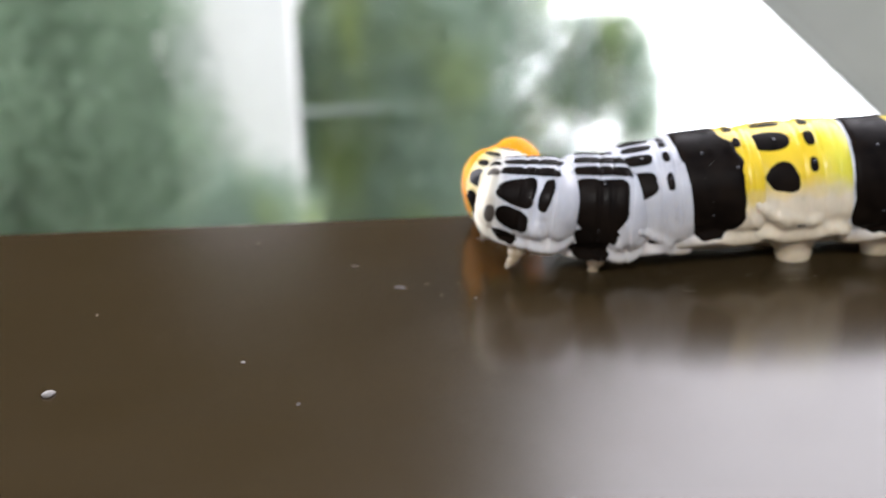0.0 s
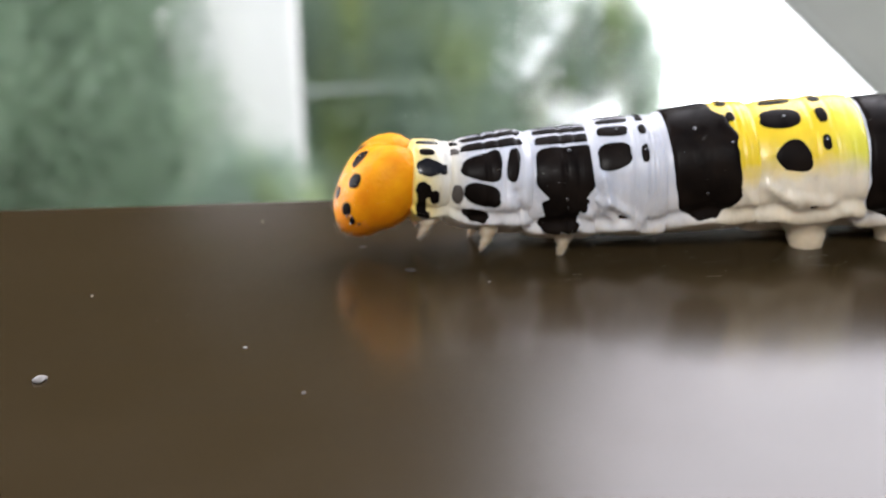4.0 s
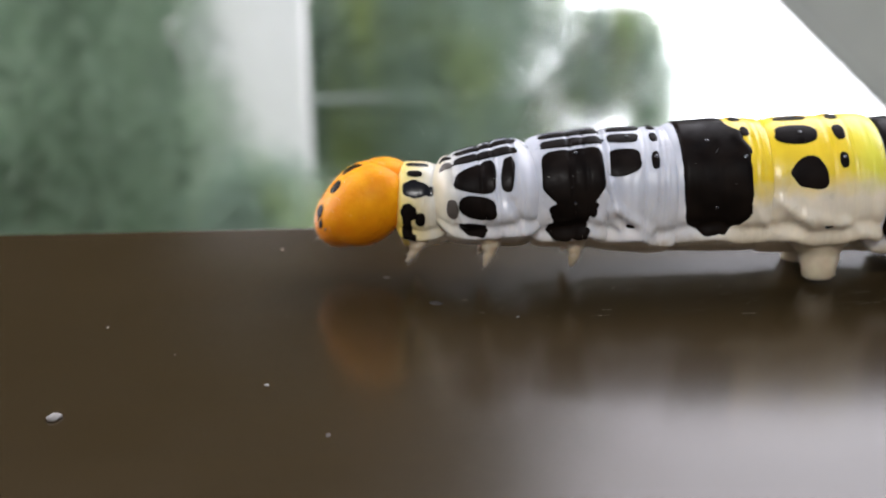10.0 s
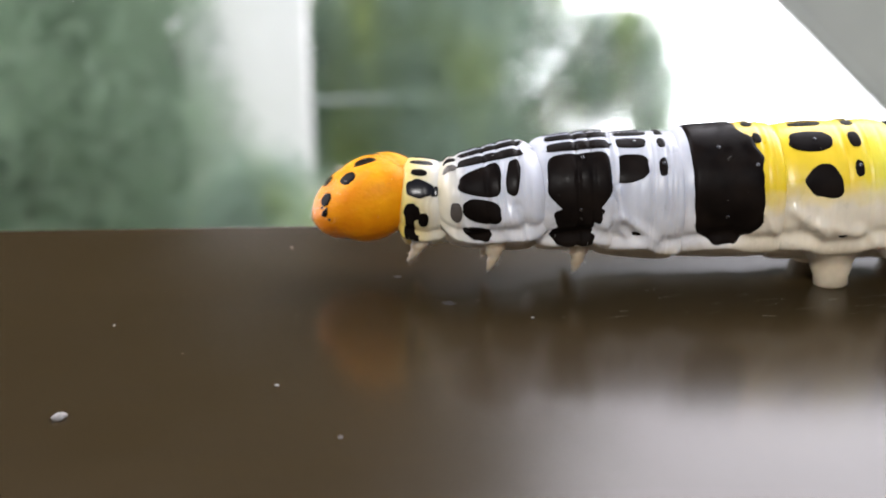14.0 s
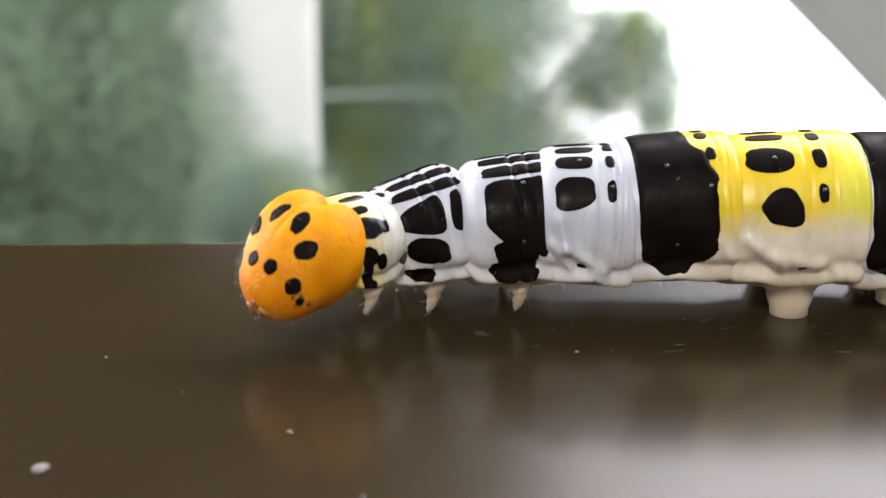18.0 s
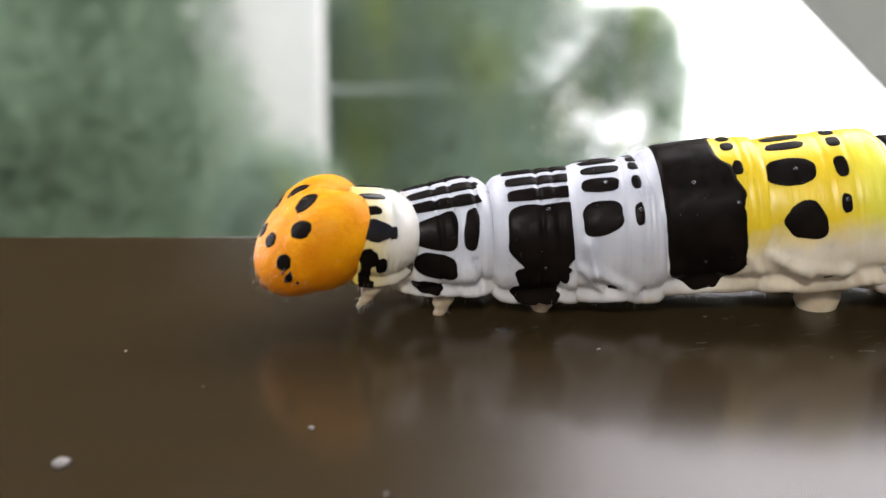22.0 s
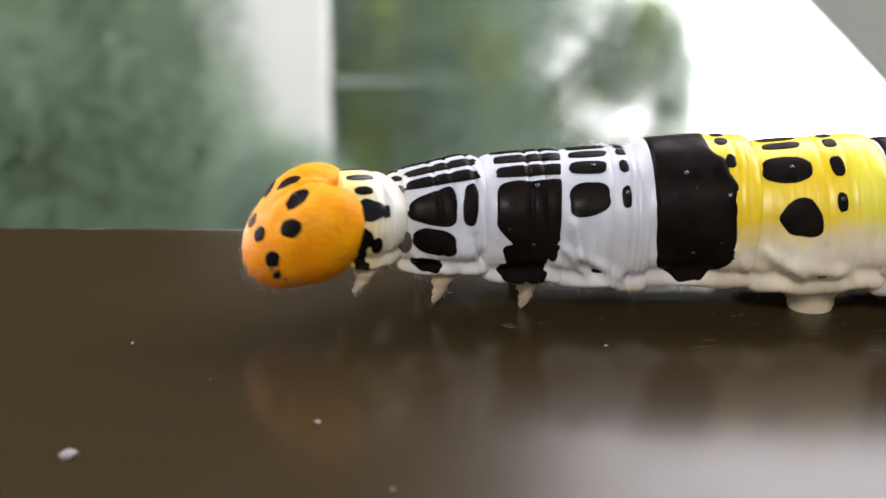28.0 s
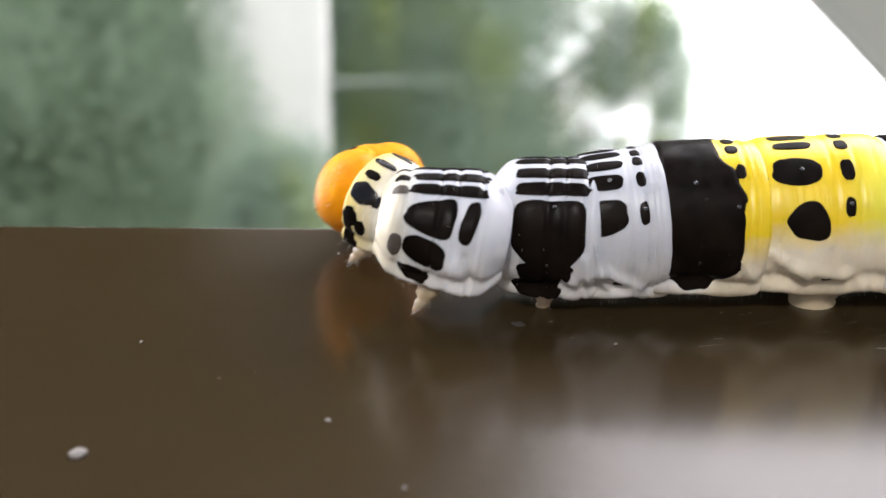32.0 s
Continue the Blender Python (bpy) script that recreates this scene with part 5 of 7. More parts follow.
        (31, -9.84, 5.54, 5.00, 3, -4, -9), (31.1, -10.31, 5.42, 4.55, 2, -3, -2), (31.3, -12.16, 4.53, 4.05, -0, -1, 20), (31.5, -13.24, 5.17, 3.20, 0, 0, 15),
        (31.7, -13.80, 6.35, 3.32, 0, 4, -11), (31.9, -12.81, 6.29, 4.74, -2, 11, -27), (32, -11.70, 6.51, 5.07, -1, 10, -39)]))
    walk(RINGS['second_ring'], in_mm([
        (0, 3.06, 5.13, 4.80, -2, 8, -10), (0.2, 2.50, 5.15, 4.72, -1, 12, -12), (0.4, 2.53, 6.18, 3.43, -7, 4, -0), (0.6, 1.30, 6.08, 3.17, -11, 4, 11),
        (0.8, 0.17, 5.97, 3.10, -10, 1, 11), (1, -1.10, 6.39, 2.90, -7, -1, 1), (1.2, -0.50, 5.77, 3.84, -2, 2, -8), (1.4, 0.80, 5.44, 4.52, -1, 2, -10),
        (1.6, 1.79, 5.10, 5.02, 3, 4, -16), (1.8, 1.52, 5.81, 4.37, 0, 9, -11), (2, 0.10, 6.62, 3.42, -3, 9, -5), (2.2, -0.44, 6.35, 3.56, -10, 8, 12),
        (2.4, -1.46, 6.29, 3.45, -10, 2, 8), (2.6, -1.81, 6.10, 3.76, -5, 2, -2), (2.8, -1.84, 5.74, 3.91, -2, 1, -7), (3, -2.02, 6.41, 3.73, -7, 1, 1),
        (3.2, -1.43, 5.75, 4.47, -10, 5, 15), (3.5, 0.41, 5.06, 6.01, -15, 12, 31), (3.7, 0.24, 5.26, 5.44, -14, 8, 27), (3.9, -0.39, 5.95, 4.54, -10, 3, 13),
        (4.1, -0.70, 6.21, 4.42, -6, 2, 0), (4.3, -0.69, 5.69, 4.79, -2, 4, -7), (4.5, -0.85, 5.77, 4.69, -3, 3, -6), (4.7, -0.98, 6.47, 4.30, -8, 1, 3),
        (4.9, -0.91, 5.86, 4.51, -11, 3, 15), (5.1, -0.90, 5.60, 4.76, -12, 5, 20), (5.3, -1.14, 5.77, 4.52, -11, 4, 17), (5.5, -0.63, 6.26, 4.60, -9, 4, 7),
        (5.7, -1.48, 6.11, 4.08, -6, 0, -3), (5.9, -1.74, 6.31, 3.71, -6, -3, -2), (6, -1.67, 6.16, 3.78, -8, -3, 4), (6.1, -1.67, 5.79, 4.04, -11, -0, 13),
        (6.3, -1.43, 5.19, 4.60, -15, 4, 27), (6.5, -1.03, 5.19, 4.54, -15, 3, 28), (6.7, -0.89, 5.75, 4.42, -13, 2, 18), (6.9, -0.72, 6.59, 4.36, -9, -3, 3),
        (7, -0.90, 6.44, 4.45, -7, -3, -2), (7.1, -1.31, 6.14, 4.53, -6, -3, -4), (7.3, -2.03, 5.91, 4.39, -6, -1, -5), (7.5, -2.01, 6.07, 4.36, -8, -1, -2),
        (7.7, -2.21, 6.46, 4.31, -10, -3, 1), (7.9, -2.35, 6.39, 4.63, -10, -4, 3), (8, -2.31, 6.26, 4.78, -10, -5, 6), (8.1, -2.25, 6.16, 4.92, -11, -5, 8),
        (8.3, -2.14, 6.04, 5.31, -13, -4, 12), (8.5, -2.32, 6.38, 5.41, -13, -5, 5), (8.7, -2.00, 6.16, 5.72, -10, -4, 3), (8.9, -2.20, 5.41, 6.02, -7, -4, -2),
        (9, -2.31, 5.33, 6.12, -6, -4, -2), (9.1, -2.37, 5.38, 6.11, -7, -3, -2), (9.3, -2.35, 6.16, 5.63, -10, -3, 3), (9.5, -2.42, 6.18, 5.51, -14, -3, 9),
        (9.7, -2.09, 5.71, 5.68, -15, -3, 16), (9.9, -2.44, 6.19, 5.45, -11, -6, 5), (10, -2.39, 6.08, 5.62, -10, -5, 1), (10.1, -2.34, 5.93, 5.89, -8, -4, -1),
        (10.3, -2.20, 5.62, 6.40, -5, -2, -7), (10.5, -2.14, 5.44, 6.82, -4, 1, -10), (10.7, -2.34, 5.80, 6.32, -5, 1, -8), (10.9, -2.50, 6.69, 5.60, -8, 1, 0),
        (11, -2.47, 6.51, 5.62, -9, 1, 5), (11.1, -2.48, 6.04, 5.69, -11, 3, 12), (11.3, -1.52, 5.24, 6.62, -17, 8, 29), (11.5, -0.04, 4.93, 7.22, -19, 10, 34),
        (11.7, 0.24, 5.21, 6.95, -17, 8, 30), (11.9, -0.58, 6.51, 6.01, -10, 4, 8), (12, -1.39, 6.76, 5.81, -8, 4, 1), (12.1, -2.16, 6.74, 5.74, -7, 4, -1),
        (12.3, -2.98, 6.33, 5.54, -7, 3, -2), (12.5, -3.45, 6.29, 5.35, -9, 2, 0), (12.7, -3.28, 5.89, 5.49, -14, 3, 18), (12.9, -2.12, 5.58, 5.93, -15, 3, 31),
        (13, -1.55, 5.38, 6.36, -16, 5, 36), (13.1, -1.13, 5.21, 6.68, -17, 7, 39), (13.3, -0.75, 4.98, 6.80, -17, 7, 36), (13.5, -1.59, 5.70, 6.03, -13, 4, 18),
        (13.7, -2.46, 6.29, 5.48, -10, -1, 5), (13.9, -2.92, 5.97, 5.37, -8, -5, -0), (14, -3.03, 6.00, 5.37, -9, -5, 1), (14.1, -3.13, 6.11, 5.30, -10, -4, 5),
        (14.3, -3.41, 5.83, 4.98, -12, -3, 13), (14.5, -3.71, 5.84, 4.88, -12, -2, 15), (14.7, -3.74, 5.92, 4.73, -11, -4, 14), (14.9, -3.93, 6.25, 4.53, -9, -10, 3),
        (15, -4.42, 6.08, 4.66, -7, -9, 0), (15.1, -5.12, 5.85, 4.98, -5, -6, -2), (15.3, -6.58, 5.72, 5.40, -2, -1, -5), (15.5, -7.79, 5.77, 5.51, -2, 0, -6),
        (15.7, -7.93, 6.21, 4.93, -5, -3, 0), (15.9, -8.02, 6.21, 4.91, -8, -3, 8), (16.1, -8.06, 5.86, 5.13, -9, -2, 15), (16.3, -8.29, 6.12, 4.98, -8, -3, 10),
        (16.5, -8.55, 6.21, 5.00, -4, -4, 0), (16.7, -8.53, 5.69, 5.41, 0, -2, -7), (16.9, -8.43, 5.52, 5.63, 2, -2, -9), (17.1, -8.75, 5.77, 5.35, 0, -3, -6),
        (17.3, -8.91, 6.04, 5.14, -2, -4, -3), (17.5, -9.38, 6.18, 5.42, -3, 0, -0), (17.7, -9.54, 6.22, 5.11, -6, 1, 15), (17.9, -9.31, 6.32, 4.55, -6, -1, 23),
        (18, -9.19, 6.30, 4.28, -5, -3, 25), (18.1, -9.03, 6.18, 4.16, -6, -5, 26), (18.3, -8.61, 5.84, 4.14, -7, -6, 22), (18.5, -8.82, 6.22, 3.66, -5, -9, 8),
        (18.7, -9.46, 5.86, 4.05, -4, -4, 3), (18.9, -9.22, 4.68, 5.01, -5, 5, 1), (19, -9.09, 4.29, 5.29, -4, 6, -1), (19.1, -8.88, 4.29, 5.42, -1, 5, -4),
        (19.3, -7.89, 4.88, 5.67, 5, 0, -9), (19.5, -7.08, 5.13, 5.94, 10, -1, -13), (19.7, -7.67, 5.39, 5.35, 10, 2, -10), (19.9, -7.83, 6.29, 4.18, 4, 2, 1),
        (20, -8.28, 6.29, 3.89, 1, 3, 8), (20.1, -8.83, 6.19, 3.82, 0, 4, 13), (20.3, -9.27, 5.91, 3.74, -0, -0, 16), (20.5, -9.71, 6.27, 3.28, 2, -5, 7),
        (20.7, -9.63, 5.58, 3.90, 3, -1, 0), (20.9, -9.08, 4.28, 5.04, 1, 9, -2), (21, -8.45, 3.92, 5.52, 1, 12, -3), (21.1, -7.64, 3.94, 5.84, 3, 10, -6),
        (21.3, -6.49, 4.54, 5.99, 11, 3, -14), (21.5, -7.28, 5.04, 5.42, 13, 1, -14), (21.7, -7.70, 6.07, 4.19, 6, -3, -3), (21.9, -8.77, 6.46, 3.63, 2, -2, 6),
        (22, -9.25, 6.31, 3.56, 1, -1, 11), (22.1, -9.70, 6.11, 3.49, 1, -1, 13), (22.3, -10.41, 6.52, 3.29, 3, -3, 3), (22.5, -10.14, 5.92, 4.00, 7, -0, -4),
        (22.7, -9.23, 5.58, 4.60, 8, 3, -11), (22.9, -7.97, 5.42, 5.24, 5, 10, -19), (23, -7.89, 5.48, 5.16, 4, 11, -19), (23.1, -7.81, 5.42, 5.17, 5, 11, -19),
        (23.3, -8.43, 5.92, 4.09, 5, 5, -7), (23.5, -8.81, 6.44, 3.55, 3, 2, 4), (23.7, -9.85, 5.90, 3.40, 0, 2, 11), (23.9, -10.75, 5.89, 3.44, 2, 2, 2),
        (24, -11.10, 5.76, 3.60, 2, 3, 1), (24.1, -11.25, 5.72, 3.77, 3, 5, 0), (24.3, -11.21, 5.75, 3.83, -1, 5, 13), (24.5, -10.62, 5.43, 4.31, -2, 7, 24),
        (24.7, -9.04, 5.24, 5.24, -4, 9, 35), (24.9, -7.23, 5.47, 5.66, -5, 10, 42), (25, -6.77, 5.43, 5.94, -6, 10, 46), (25.1, -6.32, 5.29, 6.36, -6, 10, 46),
        (25.3, -5.27, 4.99, 7.10, -6, 8, 40), (25.5, -5.96, 5.46, 6.50, -4, 3, 24), (25.7, -7.78, 6.04, 5.31, -1, -4, 11), (25.9, -7.90, 6.38, 5.22, 1, -5, 2),
        (26.1, -7.91, 6.12, 5.32, 3, -4, -1), (26.3, -7.77, 6.30, 5.23, 0, -4, 6), (26.5, -7.52, 5.69, 5.62, -3, -2, 18), (26.7, -6.77, 5.09, 6.61, -6, 3, 30),
        (26.9, -6.58, 5.01, 6.77, -6, 5, 32), (27.1, -7.39, 5.43, 5.90, -4, -0, 23), (27.3, -7.81, 5.99, 5.22, -2, -3, 13), (27.5, -7.18, 6.41, 5.28, 1, -4, 2),
        (27.7, -8.72, 6.25, 4.94, 2, -2, -2), (27.9, -9.85, 6.59, 4.49, -0, -1, 4), (28, -9.79, 6.16, 4.56, -2, -1, 12), (28.1, -9.55, 5.84, 4.78, -3, -0, 19),
        (28.3, -8.25, 5.19, 5.43, -6, 1, 29), (28.5, -7.40, 4.80, 6.05, -8, 4, 36), (28.7, -7.61, 5.07, 5.63, -7, 0, 28), (28.9, -8.62, 5.92, 5.11, -5, 1, 6),
        (29, -9.31, 5.68, 5.05, -3, 2, 1), (29.1, -9.96, 5.53, 4.99, -1, 3, -0), (29.3, -10.59, 5.78, 4.43, -4, 2, 14), (29.5, -10.09, 5.61, 3.72, -3, -4, 19),
        (29.7, -9.83, 5.35, 3.62, -4, -7, 17), (29.9, -10.06, 5.24, 3.99, -3, -2, 7), (30, -9.91, 4.90, 4.45, -2, 0, 3), (30.1, -9.47, 4.72, 4.93, 1, 1, -1),
        (30.3, -7.97, 5.09, 5.60, 6, -3, -8), (30.5, -6.53, 5.29, 6.16, 10, -4, -10), (30.7, -6.36, 5.14, 6.29, 10, 3, -12), (30.9, -7.24, 5.88, 4.91, 2, 7, 3),
        (31, -8.06, 6.11, 4.17, 0, 5, 6), (31.1, -8.35, 6.35, 3.80, -1, 2, 9), (31.3, -9.69, 5.83, 3.55, -2, 0, 17), (31.5, -10.50, 5.94, 3.00, -0, -6, 13),
        (31.7, -11.05, 5.64, 3.22, 0, -3, 2), (31.9, -10.79, 4.13, 4.55, -1, 8, 1), (32, -10.14, 3.57, 5.17, -0, 9, -2)]))
    walk(RINGS['third_ring'], in_mm([
        (0, 8.17, 5.99, 3.94, 3, 3, -9), (0.2, 7.83, 6.08, 3.50, 3, 5, -9), (0.4, 7.31, 6.75, 3.05, -5, -1, -2), (0.6, 6.45, 6.89, 2.88, -8, -2, 3),
        (0.8, 5.36, 6.87, 2.89, -8, -2, 3), (1, 4.53, 6.88, 2.93, -6, -4, 1), (1.2, 5.04, 6.40, 3.11, 0, -0, -5), (1.4, 5.87, 6.09, 3.33, 2, 3, -7),
        (1.6, 6.27, 5.84, 3.37, 6, 8, -10), (1.8, 5.93, 6.16, 3.00, 1, 6, -7), (2, 5.21, 6.58, 2.76, -3, 1, -3), (2.2, 4.57, 6.74, 3.00, -9, 1, 3),
        (2.4, 3.90, 6.86, 3.17, -8, -2, 2), (2.6, 3.69, 6.74, 3.27, -3, -1, -3), (2.8, 3.66, 6.55, 3.28, -1, -0, -5), (3, 3.41, 6.95, 3.47, -5, -2, 0),
        (3.2, 3.74, 6.81, 3.77, -8, 2, 5), (3.5, 4.45, 6.66, 4.26, -12, 12, 10), (3.7, 4.44, 6.70, 4.17, -12, 8, 8), (3.9, 4.31, 6.86, 4.00, -8, 1, 4),
        (4.1, 4.31, 6.81, 3.94, -4, -0, -2), (4.3, 4.44, 6.50, 3.91, 0, 3, -5), (4.5, 4.36, 6.56, 3.93, -1, 2, -5), (4.7, 4.12, 6.98, 4.04, -6, -1, 0),
        (4.9, 4.10, 6.85, 4.09, -9, 1, 4), (5.1, 4.07, 6.79, 4.14, -10, 3, 6), (5.3, 3.98, 6.83, 4.10, -9, 1, 5), (5.5, 4.05, 6.94, 4.10, -7, 2, 2),
        (5.7, 3.86, 6.77, 3.82, -4, -1, -3), (5.9, 3.56, 6.89, 3.66, -5, -1, -1), (6, 3.46, 6.88, 3.68, -7, -0, 2), (6.1, 3.44, 6.84, 3.74, -10, 1, 5),
        (6.3, 3.50, 6.71, 3.90, -13, 4, 9), (6.5, 3.58, 6.70, 3.97, -13, 3, 9), (6.7, 3.57, 6.78, 4.11, -11, 1, 5), (6.9, 3.54, 6.89, 4.29, -8, -2, 0),
        (7, 3.54, 6.80, 4.33, -6, -2, -2), (7.1, 3.50, 6.63, 4.33, -5, -1, -3), (7.3, 3.37, 6.52, 4.33, -4, -2, -4), (7.5, 3.27, 6.63, 4.44, -6, -3, -3),
        (7.7, 3.05, 6.87, 4.60, -8, -4, -1), (7.9, 2.88, 6.89, 4.81, -10, -3, 2), (8, 2.83, 6.89, 4.91, -11, -3, 3), (8.1, 2.83, 6.89, 5.07, -11, -3, 3),
        (8.3, 2.80, 6.90, 5.45, -11, -2, 3), (8.5, 2.71, 6.97, 5.74, -11, -4, 1), (8.7, 2.83, 6.82, 5.95, -9, -4, -1), (8.9, 2.97, 6.44, 6.01, -6, -3, -5),
        (9, 2.99, 6.44, 6.04, -6, -3, -5), (9.1, 2.99, 6.43, 6.03, -6, -3, -5), (9.3, 2.92, 6.82, 5.94, -9, -4, -1), (9.5, 2.90, 6.93, 5.84, -12, -3, 2),
        (9.7, 2.99, 6.86, 5.76, -14, -2, 5), (9.9, 2.90, 6.95, 5.61, -11, -4, 1), (10, 2.95, 6.88, 5.62, -9, -3, -1), (10.1, 2.99, 6.72, 5.70, -8, -2, -2),
        (10.3, 3.07, 6.34, 5.94, -4, 0, -5), (10.5, 3.08, 6.13, 6.06, -2, 3, -7), (10.7, 2.89, 6.35, 5.73, -4, 2, -5), (10.9, 2.57, 6.89, 5.35, -10, 1, 1),
        (11, 2.56, 6.89, 5.26, -11, 2, 3), (11.1, 2.68, 6.86, 5.23, -13, 2, 5), (11.3, 3.19, 6.72, 5.57, -16, 7, 9), (11.5, 3.73, 6.64, 5.80, -17, 12, 11),
        (11.7, 3.83, 6.68, 5.68, -16, 10, 10), (11.9, 3.59, 6.92, 5.34, -11, 3, 3), (12, 3.36, 6.91, 5.25, -9, 2, 0), (12.1, 3.03, 6.90, 5.24, -8, 1, -1),
        (12.3, 2.44, 6.78, 5.25, -5, 1, -2), (12.5, 1.96, 6.80, 5.32, -6, -0, -2), (12.7, 1.85, 6.76, 5.51, -11, 2, 5), (12.9, 2.13, 6.70, 5.75, -13, 7, 9),
        (13, 2.25, 6.66, 5.88, -14, 11, 11), (13.1, 2.42, 6.64, 5.91, -15, 13, 12), (13.3, 2.65, 6.65, 5.75, -14, 13, 11), (13.5, 2.56, 6.83, 5.47, -10, 6, 5),
        (13.7, 2.38, 6.96, 5.38, -8, 1, 1), (13.9, 2.30, 6.84, 5.36, -6, -1, -2), (14, 2.26, 6.90, 5.39, -6, -2, -1), (14.1, 2.23, 6.95, 5.36, -8, -2, 1),
        (14.3, 2.34, 6.88, 5.12, -10, -3, 4), (14.5, 2.17, 6.86, 4.98, -10, -3, 4), (14.7, 1.47, 6.85, 4.95, -9, -5, 3), (14.9, 0.49, 6.90, 4.94, -6, -8, -1),
        (15, 0.02, 6.81, 4.90, -4, -7, -2), (15.1, -0.50, 6.64, 4.91, -2, -4, -3), (15.3, -1.56, 6.45, 4.80, -0, -1, -5), (15.5, -2.32, 6.43, 4.73, -0, -0, -5),
        (15.7, -2.67, 6.69, 4.73, -3, -4, -2), (15.9, -2.92, 6.65, 4.81, -6, -4, 2), (16.1, -3.07, 6.59, 4.92, -7, -3, 4), (16.3, -3.22, 6.66, 4.93, -6, -4, 2),
        (16.5, -3.30, 6.73, 4.93, -3, -4, -2), (16.7, -3.23, 6.43, 4.94, 1, -2, -5), (16.9, -3.23, 6.34, 4.99, 3, -1, -7), (17.1, -3.43, 6.51, 5.03, 1, -2, -5),
        (17.3, -3.60, 6.68, 5.07, -1, -4, -3), (17.5, -3.82, 6.77, 5.16, -2, -2, -2), (17.7, -4.00, 6.84, 5.09, -6, -2, 3), (17.9, -3.97, 6.86, 4.81, -7, -2, 5),
        (18, -3.96, 6.87, 4.69, -7, -2, 6), (18.1, -3.91, 6.87, 4.60, -7, -3, 6), (18.3, -3.79, 6.87, 4.47, -6, -5, 6), (18.5, -3.78, 6.98, 4.31, -3, -8, 2),
        (18.7, -3.79, 6.89, 4.41, -0, -6, -1), (18.9, -3.49, 6.61, 4.63, 2, -2, -3), (19, -3.29, 6.46, 4.69, 4, -1, -4), (19.1, -3.06, 6.33, 4.71, 6, -1, -6),
        (19.3, -2.43, 6.12, 4.86, 9, 0, -8), (19.5, -1.97, 6.00, 4.89, 12, 2, -9), (19.7, -2.14, 6.19, 4.42, 12, 0, -8), (19.9, -2.56, 6.81, 3.88, 7, -4, -2),
        (20, -2.81, 6.94, 3.70, 4, -4, 1), (20.1, -3.05, 6.96, 3.65, 3, -4, 3), (20.3, -3.43, 6.92, 3.63, 2, -4, 4), (20.5, -3.68, 6.96, 3.64, 4, -7, 1),
        (20.7, -3.41, 6.63, 3.96, 8, -6, -3), (20.9, -2.89, 6.24, 4.42, 12, -3, -6), (21, -2.60, 6.11, 4.61, 13, -1, -7), (21.1, -2.28, 5.99, 4.67, 14, 1, -8),
        (21.3, -1.74, 5.83, 4.66, 16, 4, -10), (21.5, -1.82, 5.92, 4.43, 15, 1, -10), (21.7, -2.51, 6.58, 4.03, 8, -4, -3), (21.9, -3.39, 6.91, 3.69, 4, -2, 1),
        (22, -3.68, 6.90, 3.57, 3, -2, 2), (22.1, -3.94, 6.88, 3.53, 3, -2, 3), (22.3, -4.34, 6.94, 3.53, 5, -5, -0), (22.5, -4.19, 6.53, 3.68, 9, -2, -4),
        (22.7, -3.63, 6.19, 3.95, 13, 1, -7), (22.9, -2.89, 5.89, 4.37, 16, 5, -10), (23, -2.81, 5.90, 4.37, 16, 5, -10), (23.1, -2.75, 5.93, 4.27, 16, 5, -10),
        (23.3, -3.17, 6.52, 3.66, 10, -1, -5), (23.5, -3.64, 7.02, 3.34, 5, -2, 0), (23.7, -4.22, 6.96, 3.27, 3, -3, 3), (23.9, -4.80, 6.96, 3.31, 6, -4, -1),
        (24, -4.96, 6.91, 3.34, 7, -4, -2), (24.1, -5.10, 6.85, 3.41, 7, -3, -2), (24.3, -5.31, 6.89, 3.55, 2, -1, 4), (24.5, -5.15, 6.80, 3.85, -0, 2, 7),
        (24.7, -4.52, 6.72, 4.58, -2, 7, 10), (24.9, -3.74, 6.69, 5.36, -3, 9, 10), (25, -3.50, 6.66, 5.67, -4, 10, 11), (25.1, -3.29, 6.65, 5.87, -4, 12, 12),
        (25.3, -2.92, 6.65, 6.09, -4, 15, 12), (25.5, -3.01, 6.79, 5.95, -2, 6, 7), (25.7, -3.40, 6.92, 5.67, 1, -4, 3), (25.9, -3.40, 6.96, 5.62, 3, -4, -1),
        (26.1, -3.33, 6.80, 5.56, 5, -4, -2), (26.3, -3.39, 6.97, 5.59, 2, -4, 1), (26.5, -3.34, 6.83, 5.66, -1, -2, 5), (26.7, -3.19, 6.69, 5.84, -4, 6, 10),
        (26.9, -3.17, 6.68, 5.82, -4, 8, 10), (27.1, -3.38, 6.77, 5.57, -2, 1, 7), (27.3, -3.53, 6.89, 5.35, -0, -3, 3), (27.5, -3.46, 6.96, 5.27, 3, -2, -1),
        (27.7, -4.03, 6.83, 4.89, 4, -2, -2), (27.9, -4.80, 6.99, 4.53, 1, -1, 1), (28, -4.92, 6.89, 4.45, -1, 0, 4), (28.1, -4.88, 6.83, 4.52, -2, 1, 6),
        (28.3, -4.47, 6.73, 4.83, -4, 4, 10), (28.5, -4.15, 6.67, 5.14, -6, 8, 12), (28.7, -4.10, 6.74, 5.16, -3, 3, 8), (28.9, -4.23, 6.95, 5.09, 2, -2, -0),
        (29, -4.29, 6.85, 5.00, 4, -1, -2), (29.1, -4.43, 6.74, 4.85, 6, -1, -3), (29.3, -4.83, 6.90, 4.50, -0, -2, 3), (29.5, -4.82, 6.86, 4.10, -1, -5, 5),
